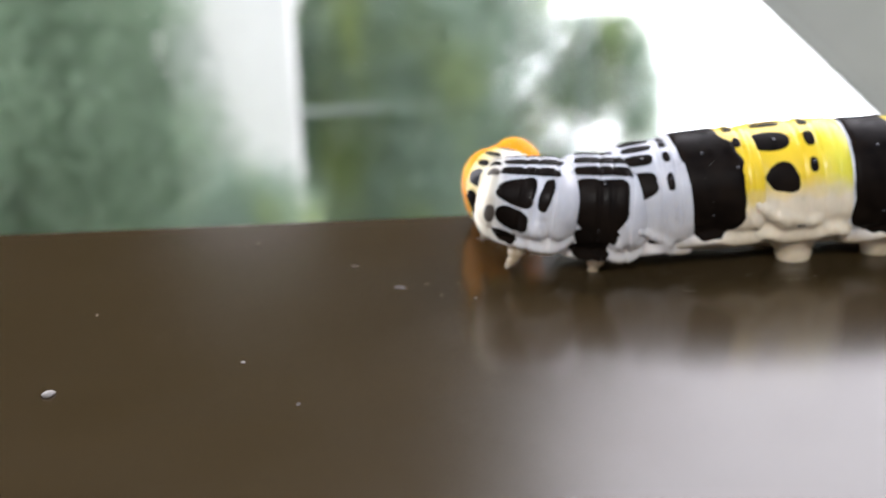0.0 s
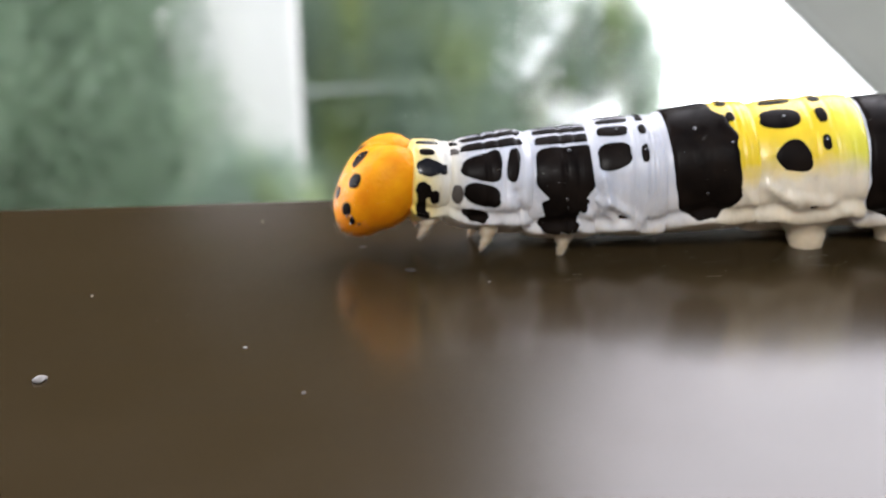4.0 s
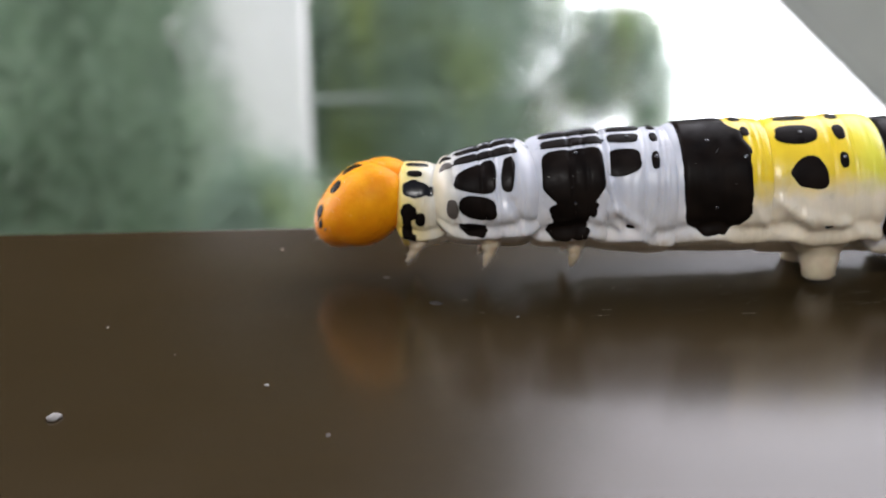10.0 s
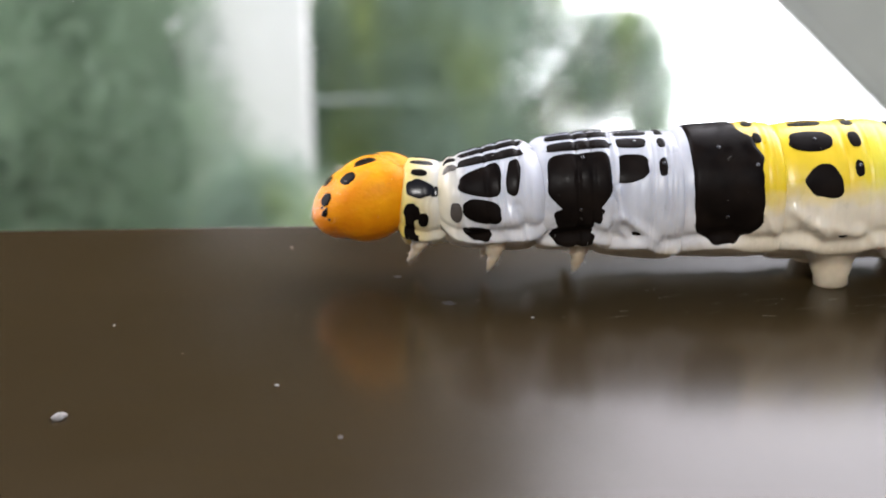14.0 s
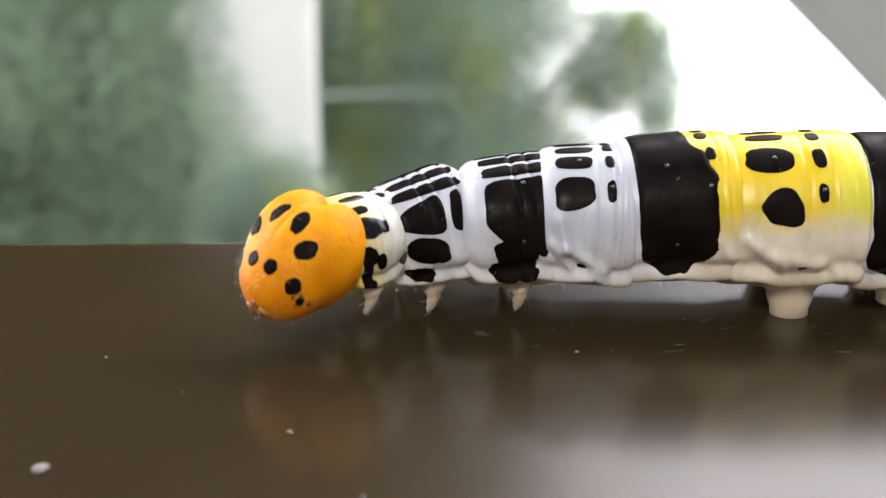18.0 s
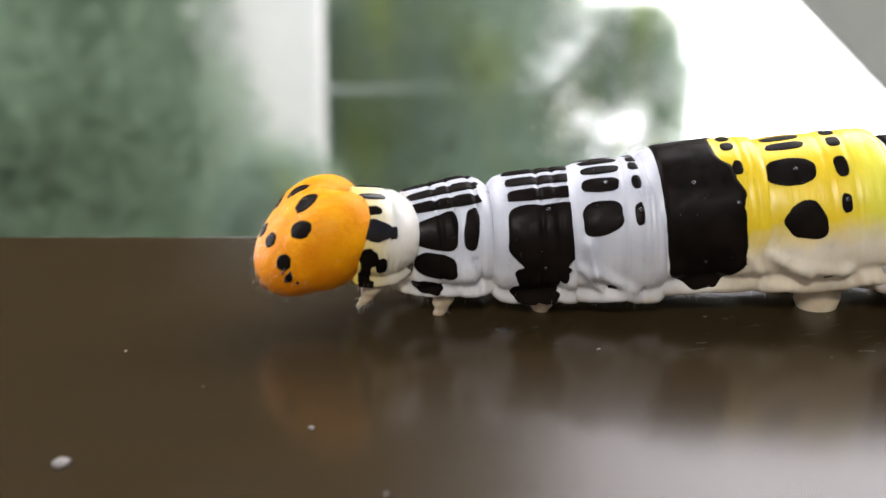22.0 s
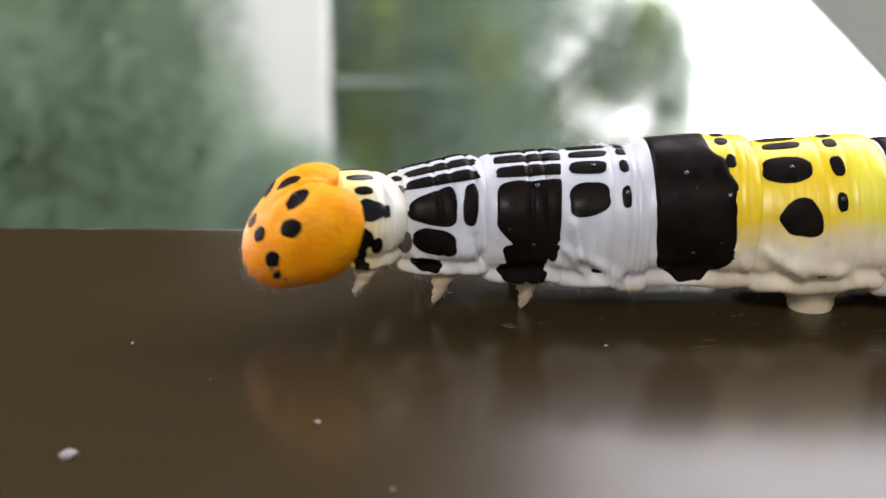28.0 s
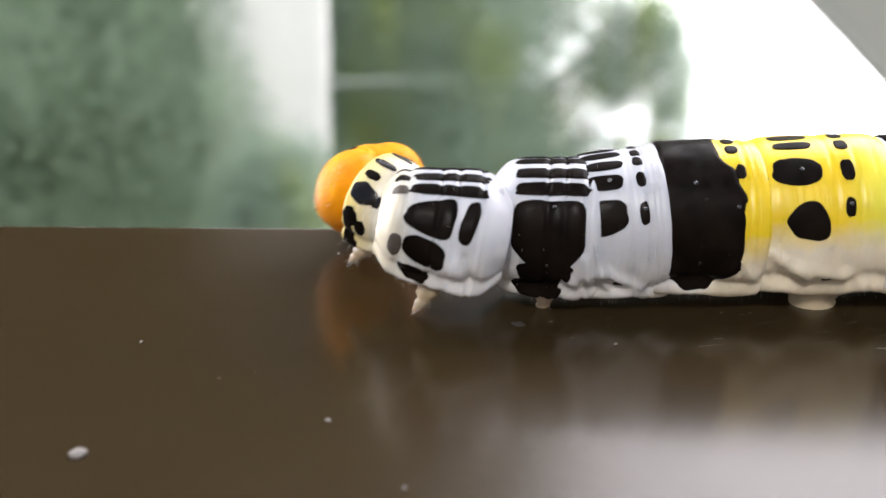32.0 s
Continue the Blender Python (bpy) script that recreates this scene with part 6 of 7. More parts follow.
        (29.7, -4.79, 6.86, 4.06, -0, -7, 5), (29.9, -4.81, 6.95, 4.21, 3, -6, -0), (30, -4.65, 6.83, 4.31, 5, -4, -2), (30.1, -4.28, 6.60, 4.43, 7, -2, -4),
        (30.3, -3.35, 6.25, 4.72, 10, 1, -7), (30.5, -2.63, 6.08, 4.91, 12, 5, -8), (30.7, -2.44, 6.02, 4.69, 13, 9, -9), (30.9, -2.83, 6.59, 4.20, 7, 3, -3),
        (31, -3.14, 6.76, 3.94, 5, -1, -2), (31.1, -3.43, 6.93, 3.79, 4, -3, 0), (31.3, -4.23, 6.86, 3.50, 1, -3, 4), (31.5, -4.77, 6.89, 3.30, 2, -6, 3),
        (31.7, -4.78, 6.81, 3.50, 5, -8, -1), (31.9, -4.35, 6.46, 4.04, 9, -3, -4), (32, -4.04, 6.23, 4.25, 11, 0, -7)]))
    walk(RINGS['fourth_ring'], in_mm([
        (0, 11.81, 6.35, 4.11, 4, -4, -0), (0.2, 11.55, 6.60, 3.70, 4, -3, -1), (0.4, 11.24, 6.82, 3.33, -3, -5, -0), (0.6, 10.57, 6.93, 3.20, -7, -4, 1),
        (0.8, 9.48, 6.93, 3.30, -6, -3, 0), (1, 8.76, 6.83, 3.49, -4, -1, -1), (1.2, 9.06, 6.60, 3.68, 2, 0, -2), (1.4, 9.71, 6.32, 3.87, 4, 1, -2),
        (1.6, 9.91, 6.26, 3.80, 8, 2, -3), (1.8, 9.74, 6.41, 3.44, 4, -0, -2), (2, 9.44, 6.58, 3.19, -0, -3, -0), (2.2, 8.95, 6.70, 3.33, -6, -2, 1),
        (2.4, 8.41, 6.81, 3.59, -5, -3, -0), (2.6, 8.10, 6.86, 3.75, -0, -1, -1), (2.8, 7.96, 6.87, 3.81, 2, -0, -2), (3, 7.97, 6.86, 3.89, -3, 1, -1),
        (3.2, 8.20, 6.87, 4.03, -6, 1, -0), (3.5, 8.56, 6.87, 4.21, -10, 4, 1), (3.7, 8.57, 6.87, 4.23, -9, 2, 1), (3.9, 8.57, 6.87, 4.25, -5, 0, -0),
        (4.1, 8.56, 6.87, 4.26, -1, 0, -1), (4.3, 8.54, 6.87, 4.27, 3, 1, -2), (4.5, 8.51, 6.87, 4.27, 2, 1, -2), (4.7, 8.46, 6.87, 4.26, -3, 0, -1),
        (4.9, 8.42, 6.87, 4.25, -7, 1, -0), (5.1, 8.36, 6.87, 4.24, -8, 1, 1), (5.3, 8.31, 6.87, 4.22, -7, 1, -0), (5.5, 8.25, 6.87, 4.18, -5, 1, -1),
        (5.7, 8.14, 6.87, 4.05, -2, 0, -2), (5.9, 7.97, 6.87, 3.85, -3, 0, -1), (6, 7.90, 6.87, 3.80, -5, 0, -1), (6.1, 7.86, 6.88, 3.78, -8, 0, -0),
        (6.3, 7.79, 6.90, 3.80, -11, 1, 1), (6.5, 7.74, 6.90, 3.90, -11, 1, 1), (6.7, 7.71, 6.87, 4.08, -9, 1, -1), (6.9, 7.69, 6.82, 4.32, -6, 1, -2),
        (7, 7.68, 6.79, 4.40, -4, 1, -2), (7.1, 7.64, 6.76, 4.46, -3, 2, -3), (7.3, 7.57, 6.70, 4.55, -2, 2, -3), (7.5, 7.50, 6.67, 4.65, -4, 2, -3),
        (7.7, 7.41, 6.75, 4.79, -7, 1, -2), (7.9, 7.33, 6.87, 4.96, -9, 1, -3), (8, 7.28, 6.90, 5.07, -10, 1, -2), (8.1, 7.24, 6.93, 5.17, -10, 1, -2),
        (8.3, 7.11, 6.97, 5.43, -11, 2, -1), (8.5, 7.01, 6.95, 5.65, -11, 1, -2), (8.7, 6.99, 6.79, 5.80, -9, 1, -2), (8.9, 7.02, 6.62, 5.87, -7, 1, -3),
        (9, 7.04, 6.63, 5.84, -7, 1, -3), (9.1, 7.05, 6.63, 5.85, -7, 2, -3), (9.3, 7.09, 6.84, 5.74, -10, 1, -2), (9.5, 7.13, 7.00, 5.62, -13, 0, -2),
        (9.7, 7.12, 7.04, 5.55, -14, 1, -1), (9.9, 7.08, 6.99, 5.53, -11, 1, -2), (10, 7.07, 6.94, 5.56, -9, 1, -3), (10.1, 7.04, 6.84, 5.65, -8, 2, -4),
        (10.3, 6.97, 6.55, 5.96, -4, 4, -4), (10.5, 6.92, 6.39, 6.09, -1, 5, -5), (10.7, 6.88, 6.57, 5.74, -3, 4, -4), (10.9, 6.88, 6.87, 5.24, -9, 2, -3),
        (11, 6.91, 6.97, 5.12, -10, 2, -3), (11.1, 7.00, 7.01, 5.08, -12, 2, -2), (11.3, 7.27, 7.00, 5.24, -15, 5, -1), (11.5, 7.48, 6.97, 5.38, -16, 5, 1),
        (11.7, 7.49, 6.99, 5.29, -15, 4, -0), (11.9, 7.39, 6.99, 5.16, -10, 2, -1), (12, 7.29, 6.98, 5.11, -8, 2, -1), (12.1, 7.12, 6.97, 5.12, -7, 2, -2),
        (12.3, 6.65, 6.92, 5.17, -4, 3, -3), (12.5, 6.32, 6.90, 5.23, -5, 3, -3), (12.7, 6.35, 6.95, 5.28, -10, 3, -2), (12.9, 6.51, 7.04, 5.33, -11, 6, -1),
        (13, 6.56, 7.07, 5.34, -12, 7, -1), (13.1, 6.60, 7.08, 5.29, -13, 7, -0), (13.3, 6.66, 7.07, 5.13, -13, 7, -0), (13.5, 6.64, 7.06, 5.03, -10, 5, -2),
        (13.7, 6.54, 7.03, 5.08, -7, 3, -3), (13.9, 6.38, 7.00, 5.17, -6, 2, -3), (14, 6.34, 7.00, 5.18, -7, 2, -2), (14.1, 6.34, 7.00, 5.19, -8, 2, -2),
        (14.3, 6.46, 7.04, 5.14, -10, 1, -1), (14.5, 6.25, 7.05, 5.12, -9, 0, -1), (14.7, 5.35, 7.01, 5.29, -8, 1, -1), (14.9, 4.12, 6.95, 5.48, -5, 1, -1),
        (15, 3.59, 6.91, 5.50, -3, 1, -2), (15.1, 3.05, 6.85, 5.51, -1, 1, -2), (15.3, 1.99, 6.71, 5.35, 2, 3, -2), (15.5, 1.35, 6.64, 5.25, 2, 3, -2),
        (15.7, 1.11, 6.62, 5.27, -1, 1, -2), (15.9, 0.91, 6.62, 5.30, -4, 1, -2), (16.1, 0.77, 6.61, 5.34, -5, 1, -1), (16.3, 0.66, 6.62, 5.40, -4, 1, -1),
        (16.5, 0.58, 6.64, 5.46, 0, 2, -2), (16.7, 0.52, 6.64, 5.51, 5, 3, -3), (16.9, 0.45, 6.66, 5.56, 7, 3, -4), (17.1, 0.39, 6.68, 5.60, 5, 3, -3),
        (17.3, 0.33, 6.70, 5.61, 3, 2, -3), (17.5, 0.25, 6.72, 5.61, 2, 3, -3), (17.7, 0.21, 6.77, 5.45, -2, 2, -1), (17.9, 0.20, 6.84, 5.18, -2, 2, -1),
        (18, 0.20, 6.86, 5.09, -2, 1, -1), (18.1, 0.21, 6.89, 4.98, -3, 0, -1), (18.3, 0.24, 6.91, 4.81, -3, -1, -0), (18.5, 0.32, 6.87, 4.72, -1, -3, -0),
        (18.7, 0.43, 6.73, 4.72, 1, -4, 0), (18.9, 0.59, 6.56, 4.79, 3, -3, -0), (19, 0.71, 6.49, 4.82, 4, -3, -0), (19.1, 0.89, 6.42, 4.91, 7, -2, -1),
        (19.3, 1.37, 6.30, 5.14, 10, -2, -1), (19.5, 1.70, 6.29, 5.18, 13, -1, -1), (19.7, 1.67, 6.50, 4.81, 13, -2, -2), (19.9, 1.48, 6.80, 4.28, 8, -5, -1),
        (20, 1.37, 6.89, 4.10, 5, -5, 0), (20.1, 1.23, 6.94, 4.00, 4, -6, 1), (20.3, 0.87, 6.97, 3.92, 2, -7, 2), (20.5, 0.65, 6.90, 3.97, 4, -8, 1),
        (20.7, 0.80, 6.67, 4.24, 8, -8, 1), (20.9, 1.10, 6.40, 4.58, 12, -6, 0), (21, 1.24, 6.31, 4.68, 13, -5, 1), (21.1, 1.39, 6.24, 4.76, 14, -4, 0),
        (21.3, 1.75, 6.20, 4.81, 16, -2, -1), (21.5, 1.87, 6.24, 4.73, 16, -2, -1), (21.7, 1.45, 6.45, 4.45, 9, -4, -1), (21.9, 0.83, 6.71, 4.11, 5, -4, -0),
        (22, 0.61, 6.75, 4.01, 5, -3, 0), (22.1, 0.46, 6.77, 3.93, 4, -4, 1), (22.3, 0.26, 6.64, 3.91, 6, -5, 0), (22.5, 0.27, 6.49, 3.96, 9, -5, -0),
        (22.7, 0.67, 6.35, 4.14, 13, -6, -1), (22.9, 1.20, 6.26, 4.30, 16, -4, -1), (23, 1.33, 6.29, 4.25, 15, -5, -1), (23.1, 1.36, 6.34, 4.18, 16, -5, -1),
        (23.3, 1.18, 6.61, 3.75, 10, -7, 1), (23.5, 0.84, 6.82, 3.42, 5, -7, 1), (23.7, 0.28, 6.80, 3.47, 4, -6, 2), (23.9, -0.37, 6.70, 3.67, 7, -4, 0),
        (24, -0.59, 6.68, 3.73, 8, -3, -0), (24.1, -0.73, 6.73, 3.72, 8, -2, -0), (24.3, -0.87, 6.87, 3.62, 3, -1, 1), (24.5, -0.79, 7.01, 3.70, 1, -1, 2),
        (24.7, -0.38, 7.11, 4.17, -1, 2, 2), (24.9, 0.18, 7.20, 4.79, -3, 4, 3), (25, 0.39, 7.24, 5.01, -3, 4, 3), (25.1, 0.51, 7.23, 5.19, -4, 5, 3),
        (25.3, 0.65, 7.20, 5.42, -4, 6, 3), (25.5, 0.69, 7.18, 5.50, -2, 4, 2), (25.7, 0.69, 7.15, 5.52, 1, 1, 1), (25.9, 0.69, 7.11, 5.54, 3, -0, -0),
        (26.1, 0.69, 7.08, 5.54, 6, 1, -1), (26.3, 0.68, 7.05, 5.55, 3, 1, -0), (26.5, 0.68, 7.01, 5.53, -0, 2, 1), (26.7, 0.65, 6.99, 5.51, -3, 5, 2),
        (26.9, 0.61, 6.95, 5.49, -3, 4, 3), (27.1, 0.56, 6.92, 5.43, -1, 2, 2), (27.3, 0.48, 6.90, 5.38, 1, 0, 1), (27.5, 0.39, 6.87, 5.31, 4, 1, 0),
        (27.7, -0.00, 6.85, 5.00, 5, 0, -1), (27.9, -0.56, 6.85, 4.58, 2, 0, 0), (28, -0.73, 6.84, 4.47, 0, 0, 1), (28.1, -0.78, 6.85, 4.47, -1, 0, 2),
        (28.3, -0.69, 6.88, 4.63, -3, 1, 2), (28.5, -0.57, 6.89, 4.80, -6, 2, 3), (28.7, -0.50, 6.86, 4.87, -3, 1, 2), (28.9, -0.47, 6.83, 4.86, 1, -1, 0),
        (29, -0.47, 6.84, 4.81, 4, -1, -1), (29.1, -0.51, 6.83, 4.71, 5, -2, -1), (29.3, -0.67, 6.89, 4.37, -0, -3, 1), (29.5, -0.78, 6.92, 4.14, -1, -4, 2),
        (29.7, -0.84, 6.88, 4.21, -0, -5, 2), (29.9, -0.79, 6.80, 4.41, 3, -4, 1), (30, -0.68, 6.75, 4.53, 5, -3, 0), (30.1, -0.46, 6.67, 4.66, 7, -2, -0),
        (30.3, 0.20, 6.45, 5.00, 10, -0, -1), (30.5, 0.72, 6.33, 5.15, 13, 1, -1), (30.7, 0.85, 6.48, 4.87, 14, 2, -1), (30.9, 0.75, 6.73, 4.39, 8, -2, -0),
        (31, 0.64, 6.81, 4.19, 6, -4, 1), (31.1, 0.46, 6.87, 4.02, 5, -5, 1), (31.3, -0.11, 6.96, 3.69, 1, -7, 2), (31.5, -0.51, 6.94, 3.54, 2, -8, 3),
        (31.7, -0.49, 6.77, 3.74, 5, -8, 2), (31.9, -0.26, 6.51, 4.11, 9, -5, 1), (32, -0.16, 6.38, 4.28, 11, -5, 0)]))
    walk(RINGS['fifth_ring'], in_mm([
        (0, 16.37, 6.69, 4.43, -5, -3, 0), (0.2, 16.21, 6.82, 4.16, -5, -5, 0), (0.4, 16.03, 6.95, 3.90, -7, -7, 0), (0.6, 15.67, 7.01, 3.77, -7, -8, 0),
        (0.8, 15.08, 7.03, 3.77, -7, -6, 0), (1, 14.71, 6.99, 3.82, -7, -5, 0), (1.2, 14.84, 6.87, 3.93, -6, -4, 0), (1.4, 15.20, 6.73, 4.06, -5, -3, 0),
        (1.6, 15.29, 6.69, 4.04, -5, -3, 0), (1.8, 15.17, 6.77, 3.87, -5, -5, 0), (2, 14.95, 6.85, 3.76, -6, -6, 0), (2.2, 14.64, 6.91, 3.86, -7, -6, 0),
        (2.4, 14.29, 6.96, 4.03, -7, -5, 0), (2.6, 14.08, 6.99, 4.13, -6, -5, 0), (2.8, 14.00, 6.99, 4.18, -5, -5, 0), (3, 14.00, 6.99, 4.25, -6, -5, 0),
        (3.2, 14.14, 6.99, 4.38, -7, -5, 0), (3.5, 14.36, 6.99, 4.57, -8, -5, 0), (3.7, 14.37, 6.99, 4.58, -7, -5, 0), (3.9, 14.36, 6.99, 4.59, -7, -5, 0),
        (4.1, 14.35, 6.99, 4.58, -6, -5, 0), (4.3, 14.33, 6.99, 4.57, -5, -5, 0), (4.5, 14.30, 6.99, 4.56, -5, -4, 0), (4.7, 14.27, 6.99, 4.54, -6, -4, 0),
        (4.9, 14.24, 6.99, 4.52, -7, -4, 0), (5.1, 14.20, 6.99, 4.49, -7, -4, 0), (5.3, 14.17, 6.99, 4.46, -7, -4, 0), (5.5, 14.13, 6.99, 4.43, -6, -4, 0),
        (5.7, 14.05, 6.99, 4.34, -6, -4, 0), (5.9, 13.93, 6.99, 4.21, -6, -5, 0), (6, 13.89, 6.99, 4.19, -7, -5, 0), (6.1, 13.84, 6.99, 4.17, -8, -5, 0),
        (6.3, 13.74, 6.99, 4.22, -9, -5, 0), (6.5, 13.66, 6.99, 4.30, -9, -5, 0), (6.7, 13.57, 6.97, 4.37, -9, -4, 0), (6.9, 13.49, 6.94, 4.46, -8, -3, 0),
        (7, 13.45, 6.93, 4.49, -8, -3, 0), (7.1, 13.45, 6.91, 4.52, -8, -2, 0), (7.3, 13.46, 6.88, 4.54, -8, -1, 0), (7.5, 13.45, 6.87, 4.61, -8, -1, 0),
        (7.7, 13.37, 6.91, 4.80, -9, -1, 0), (7.9, 13.25, 6.97, 5.04, -10, -2, 0), (8, 13.20, 6.99, 5.17, -10, -2, 0), (8.1, 13.11, 7.00, 5.26, -10, -2, 0),
        (8.3, 12.90, 7.02, 5.47, -11, -1, 0), (8.5, 12.74, 7.00, 5.63, -10, 0, 0), (8.7, 12.65, 6.92, 5.71, -10, 1, 0), (8.9, 12.60, 6.82, 5.73, -10, 2, 0),
        (9, 12.57, 6.82, 5.73, -10, 2, 0), (9.1, 12.58, 6.82, 5.75, -10, 1, 0), (9.3, 12.60, 6.92, 5.75, -11, 0, 0), (9.5, 12.62, 6.99, 5.73, -11, -1, 0),
        (9.7, 12.59, 7.00, 5.69, -11, -1, 0), (9.9, 12.56, 6.98, 5.66, -10, -1, 0), (10, 12.55, 6.96, 5.68, -10, -1, 0), (10.1, 12.54, 6.91, 5.69, -10, 0, 0),
        (10.3, 12.54, 6.77, 5.81, -9, 1, 0), (10.5, 12.53, 6.69, 5.83, -9, 2, 0), (10.7, 12.50, 6.78, 5.61, -9, 0, 0), (10.9, 12.48, 6.94, 5.34, -10, -2, 0),
        (11, 12.52, 6.99, 5.27, -10, -3, 0), (11.1, 12.57, 7.01, 5.26, -10, -3, 0), (11.3, 12.75, 7.00, 5.40, -11, -3, 0), (11.5, 12.89, 6.99, 5.51, -11, -2, 0),
        (11.7, 12.87, 6.99, 5.46, -11, -2, 0), (11.9, 12.77, 6.99, 5.37, -9, -2, 0), (12, 12.69, 6.99, 5.33, -9, -2, 0), (12.1, 12.60, 6.99, 5.30, -9, -2, 0),
        (12.3, 12.34, 6.96, 5.23, -8, -1, 0), (12.5, 12.16, 6.94, 5.21, -8, 0, 0), (12.7, 12.17, 6.96, 5.29, -9, -1, 0), (12.9, 12.27, 6.99, 5.40, -10, -2, 0),
        (13, 12.29, 7.00, 5.41, -10, -2, 0), (13.1, 12.30, 7.00, 5.39, -10, -2, 0), (13.3, 12.30, 7.00, 5.29, -10, -2, 0), (13.5, 12.25, 7.00, 5.21, -9, -2, 0),
        (13.7, 12.17, 6.99, 5.25, -8, -2, 0), (13.9, 12.08, 6.98, 5.31, -7, -1, 0), (14, 12.03, 6.98, 5.33, -7, -1, 0), (14.1, 11.97, 6.98, 5.36, -7, -1, 0),
        (14.3, 11.94, 7.00, 5.38, -8, -1, 0), (14.5, 11.55, 7.00, 5.39, -8, -1, 0), (14.7, 10.34, 6.98, 5.40, -7, 1, -0), (14.9, 8.81, 6.95, 5.40, -6, 4, -0),
        (15, 8.20, 6.92, 5.40, -5, 4, 0), (15.1, 7.75, 6.90, 5.39, -5, 4, -0), (15.3, 7.01, 6.84, 5.35, -5, 3, -0), (15.5, 6.60, 6.81, 5.35, -4, 1, -0),
        (15.7, 6.41, 6.81, 5.37, -5, 1, -0), (15.9, 6.25, 6.81, 5.40, -5, 1, -0), (16.1, 6.12, 6.82, 5.44, -5, 1, -0), (16.3, 6.02, 6.82, 5.48, -5, 1, -0),
        (16.5, 5.94, 6.83, 5.52, -4, 1, 0), (16.7, 5.86, 6.85, 5.55, -3, 1, 0), (16.9, 5.80, 6.86, 5.58, -3, 1, 0), (17.1, 5.73, 6.88, 5.61, -3, 1, 0),
        (17.3, 5.67, 6.89, 5.63, -3, 1, 0), (17.5, 5.59, 6.91, 5.64, -3, 1, 0), (17.7, 5.56, 6.94, 5.57, -3, -1, 0), (17.9, 5.59, 6.99, 5.43, -3, -2, 0),
        (18, 5.60, 7.01, 5.37, -3, -3, 0), (18.1, 5.57, 7.01, 5.29, -3, -3, 0), (18.3, 5.52, 7.02, 5.13, -3, -3, 0), (18.5, 5.50, 7.00, 5.01, -2, -2, 0),
        (18.7, 5.52, 6.93, 4.97, -1, -2, -0), (18.9, 5.59, 6.84, 4.97, -1, -1, -0), (19, 5.64, 6.80, 4.99, -0, -1, -0), (19.1, 5.78, 6.77, 5.06, 1, -0, -0),
        (19.3, 6.13, 6.71, 5.26, 2, 1, 0), (19.5, 6.38, 6.70, 5.37, 4, 1, 0), (19.7, 6.41, 6.81, 5.24, 5, -1, 0), (19.9, 6.33, 6.95, 5.03, 5, -4, 0),
        (20, 6.28, 6.99, 4.95, 5, -5, 0), (20.1, 6.15, 7.02, 4.87, 5, -6, 0), (20.3, 5.86, 7.04, 4.75, 4, -5, 0), (20.5, 5.66, 7.00, 4.71, 5, -5, 0),
        (20.7, 5.66, 6.89, 4.81, 5, -3, 0), (20.9, 5.75, 6.75, 4.95, 6, -1, -0), (21, 5.80, 6.70, 4.98, 6, -0, -0), (21.1, 5.96, 6.68, 5.05, 6, -0, -0),
        (21.3, 6.34, 6.66, 5.12, 7, -1, 0), (21.5, 6.55, 6.70, 5.11, 7, -2, 0), (21.7, 6.36, 6.82, 4.98, 6, -4, 0), (21.9, 6.03, 6.97, 4.78, 5, -6, 0),
        (22, 5.92, 6.99, 4.73, 4, -6, 0), (22.1, 5.79, 7.00, 4.65, 4, -6, 0), (22.3, 5.60, 6.92, 4.53, 5, -5, 0), (22.5, 5.54, 6.83, 4.48, 6, -4, 0),
        (22.7, 5.72, 6.76, 4.55, 6, -3, 0), (22.9, 5.97, 6.69, 4.65, 7, -2, 0), (23, 6.02, 6.70, 4.61, 7, -2, 0), (23.1, 6.08, 6.73, 4.60, 7, -3, 0),
        (23.3, 6.07, 6.87, 4.39, 6, -6, 0), (23.5, 5.96, 6.99, 4.21, 5, -8, 0), (23.7, 5.70, 6.99, 4.19, 5, -7, 0), (23.9, 5.39, 6.95, 4.22, 5, -5, 0),
        (24, 5.29, 6.95, 4.24, 5, -5, 0), (24.1, 5.14, 6.95, 4.25, 5, -5, 0), (24.3, 4.92, 6.98, 4.27, 4, -5, 0), (24.5, 4.84, 7.00, 4.42, 3, -5, 0),
        (24.7, 5.02, 7.00, 4.87, 2, -4, 0), (24.9, 5.30, 7.00, 5.42, 2, -3, 0), (25, 5.39, 7.00, 5.62, 2, -2, 0), (25.1, 5.49, 7.00, 5.74, 2, -2, 0),
        (25.3, 5.62, 7.00, 5.86, 1, -1, 0), (25.5, 5.68, 7.00, 5.88, 2, 0, 0), (25.7, 5.69, 7.00, 5.87, 2, 0, 0), (25.9, 5.70, 7.00, 5.85, 3, 0, 0),
        (26.1, 5.71, 6.99, 5.82, 3, 1, 0), (26.3, 5.72, 6.99, 5.78, 2, 1, 0), (26.5, 5.72, 6.99, 5.75, 2, 1, 0), (26.7, 5.70, 6.98, 5.70, 1, 1, 0),
        (26.9, 5.68, 6.98, 5.64, 1, 1, 0), (27.1, 5.65, 6.98, 5.58, 1, 1, 0), (27.3, 5.61, 6.98, 5.52, 2, 1, 0), (27.5, 5.55, 6.98, 5.44, 2, 1, 0),
        (27.7, 5.29, 6.98, 5.22, 2, 0, 0), (27.9, 4.93, 7.00, 4.93, 2, -2, 0), (28, 4.82, 7.00, 4.87, 1, -2, 0), (28.1, 4.76, 7.00, 4.87, 1, -2, 0),
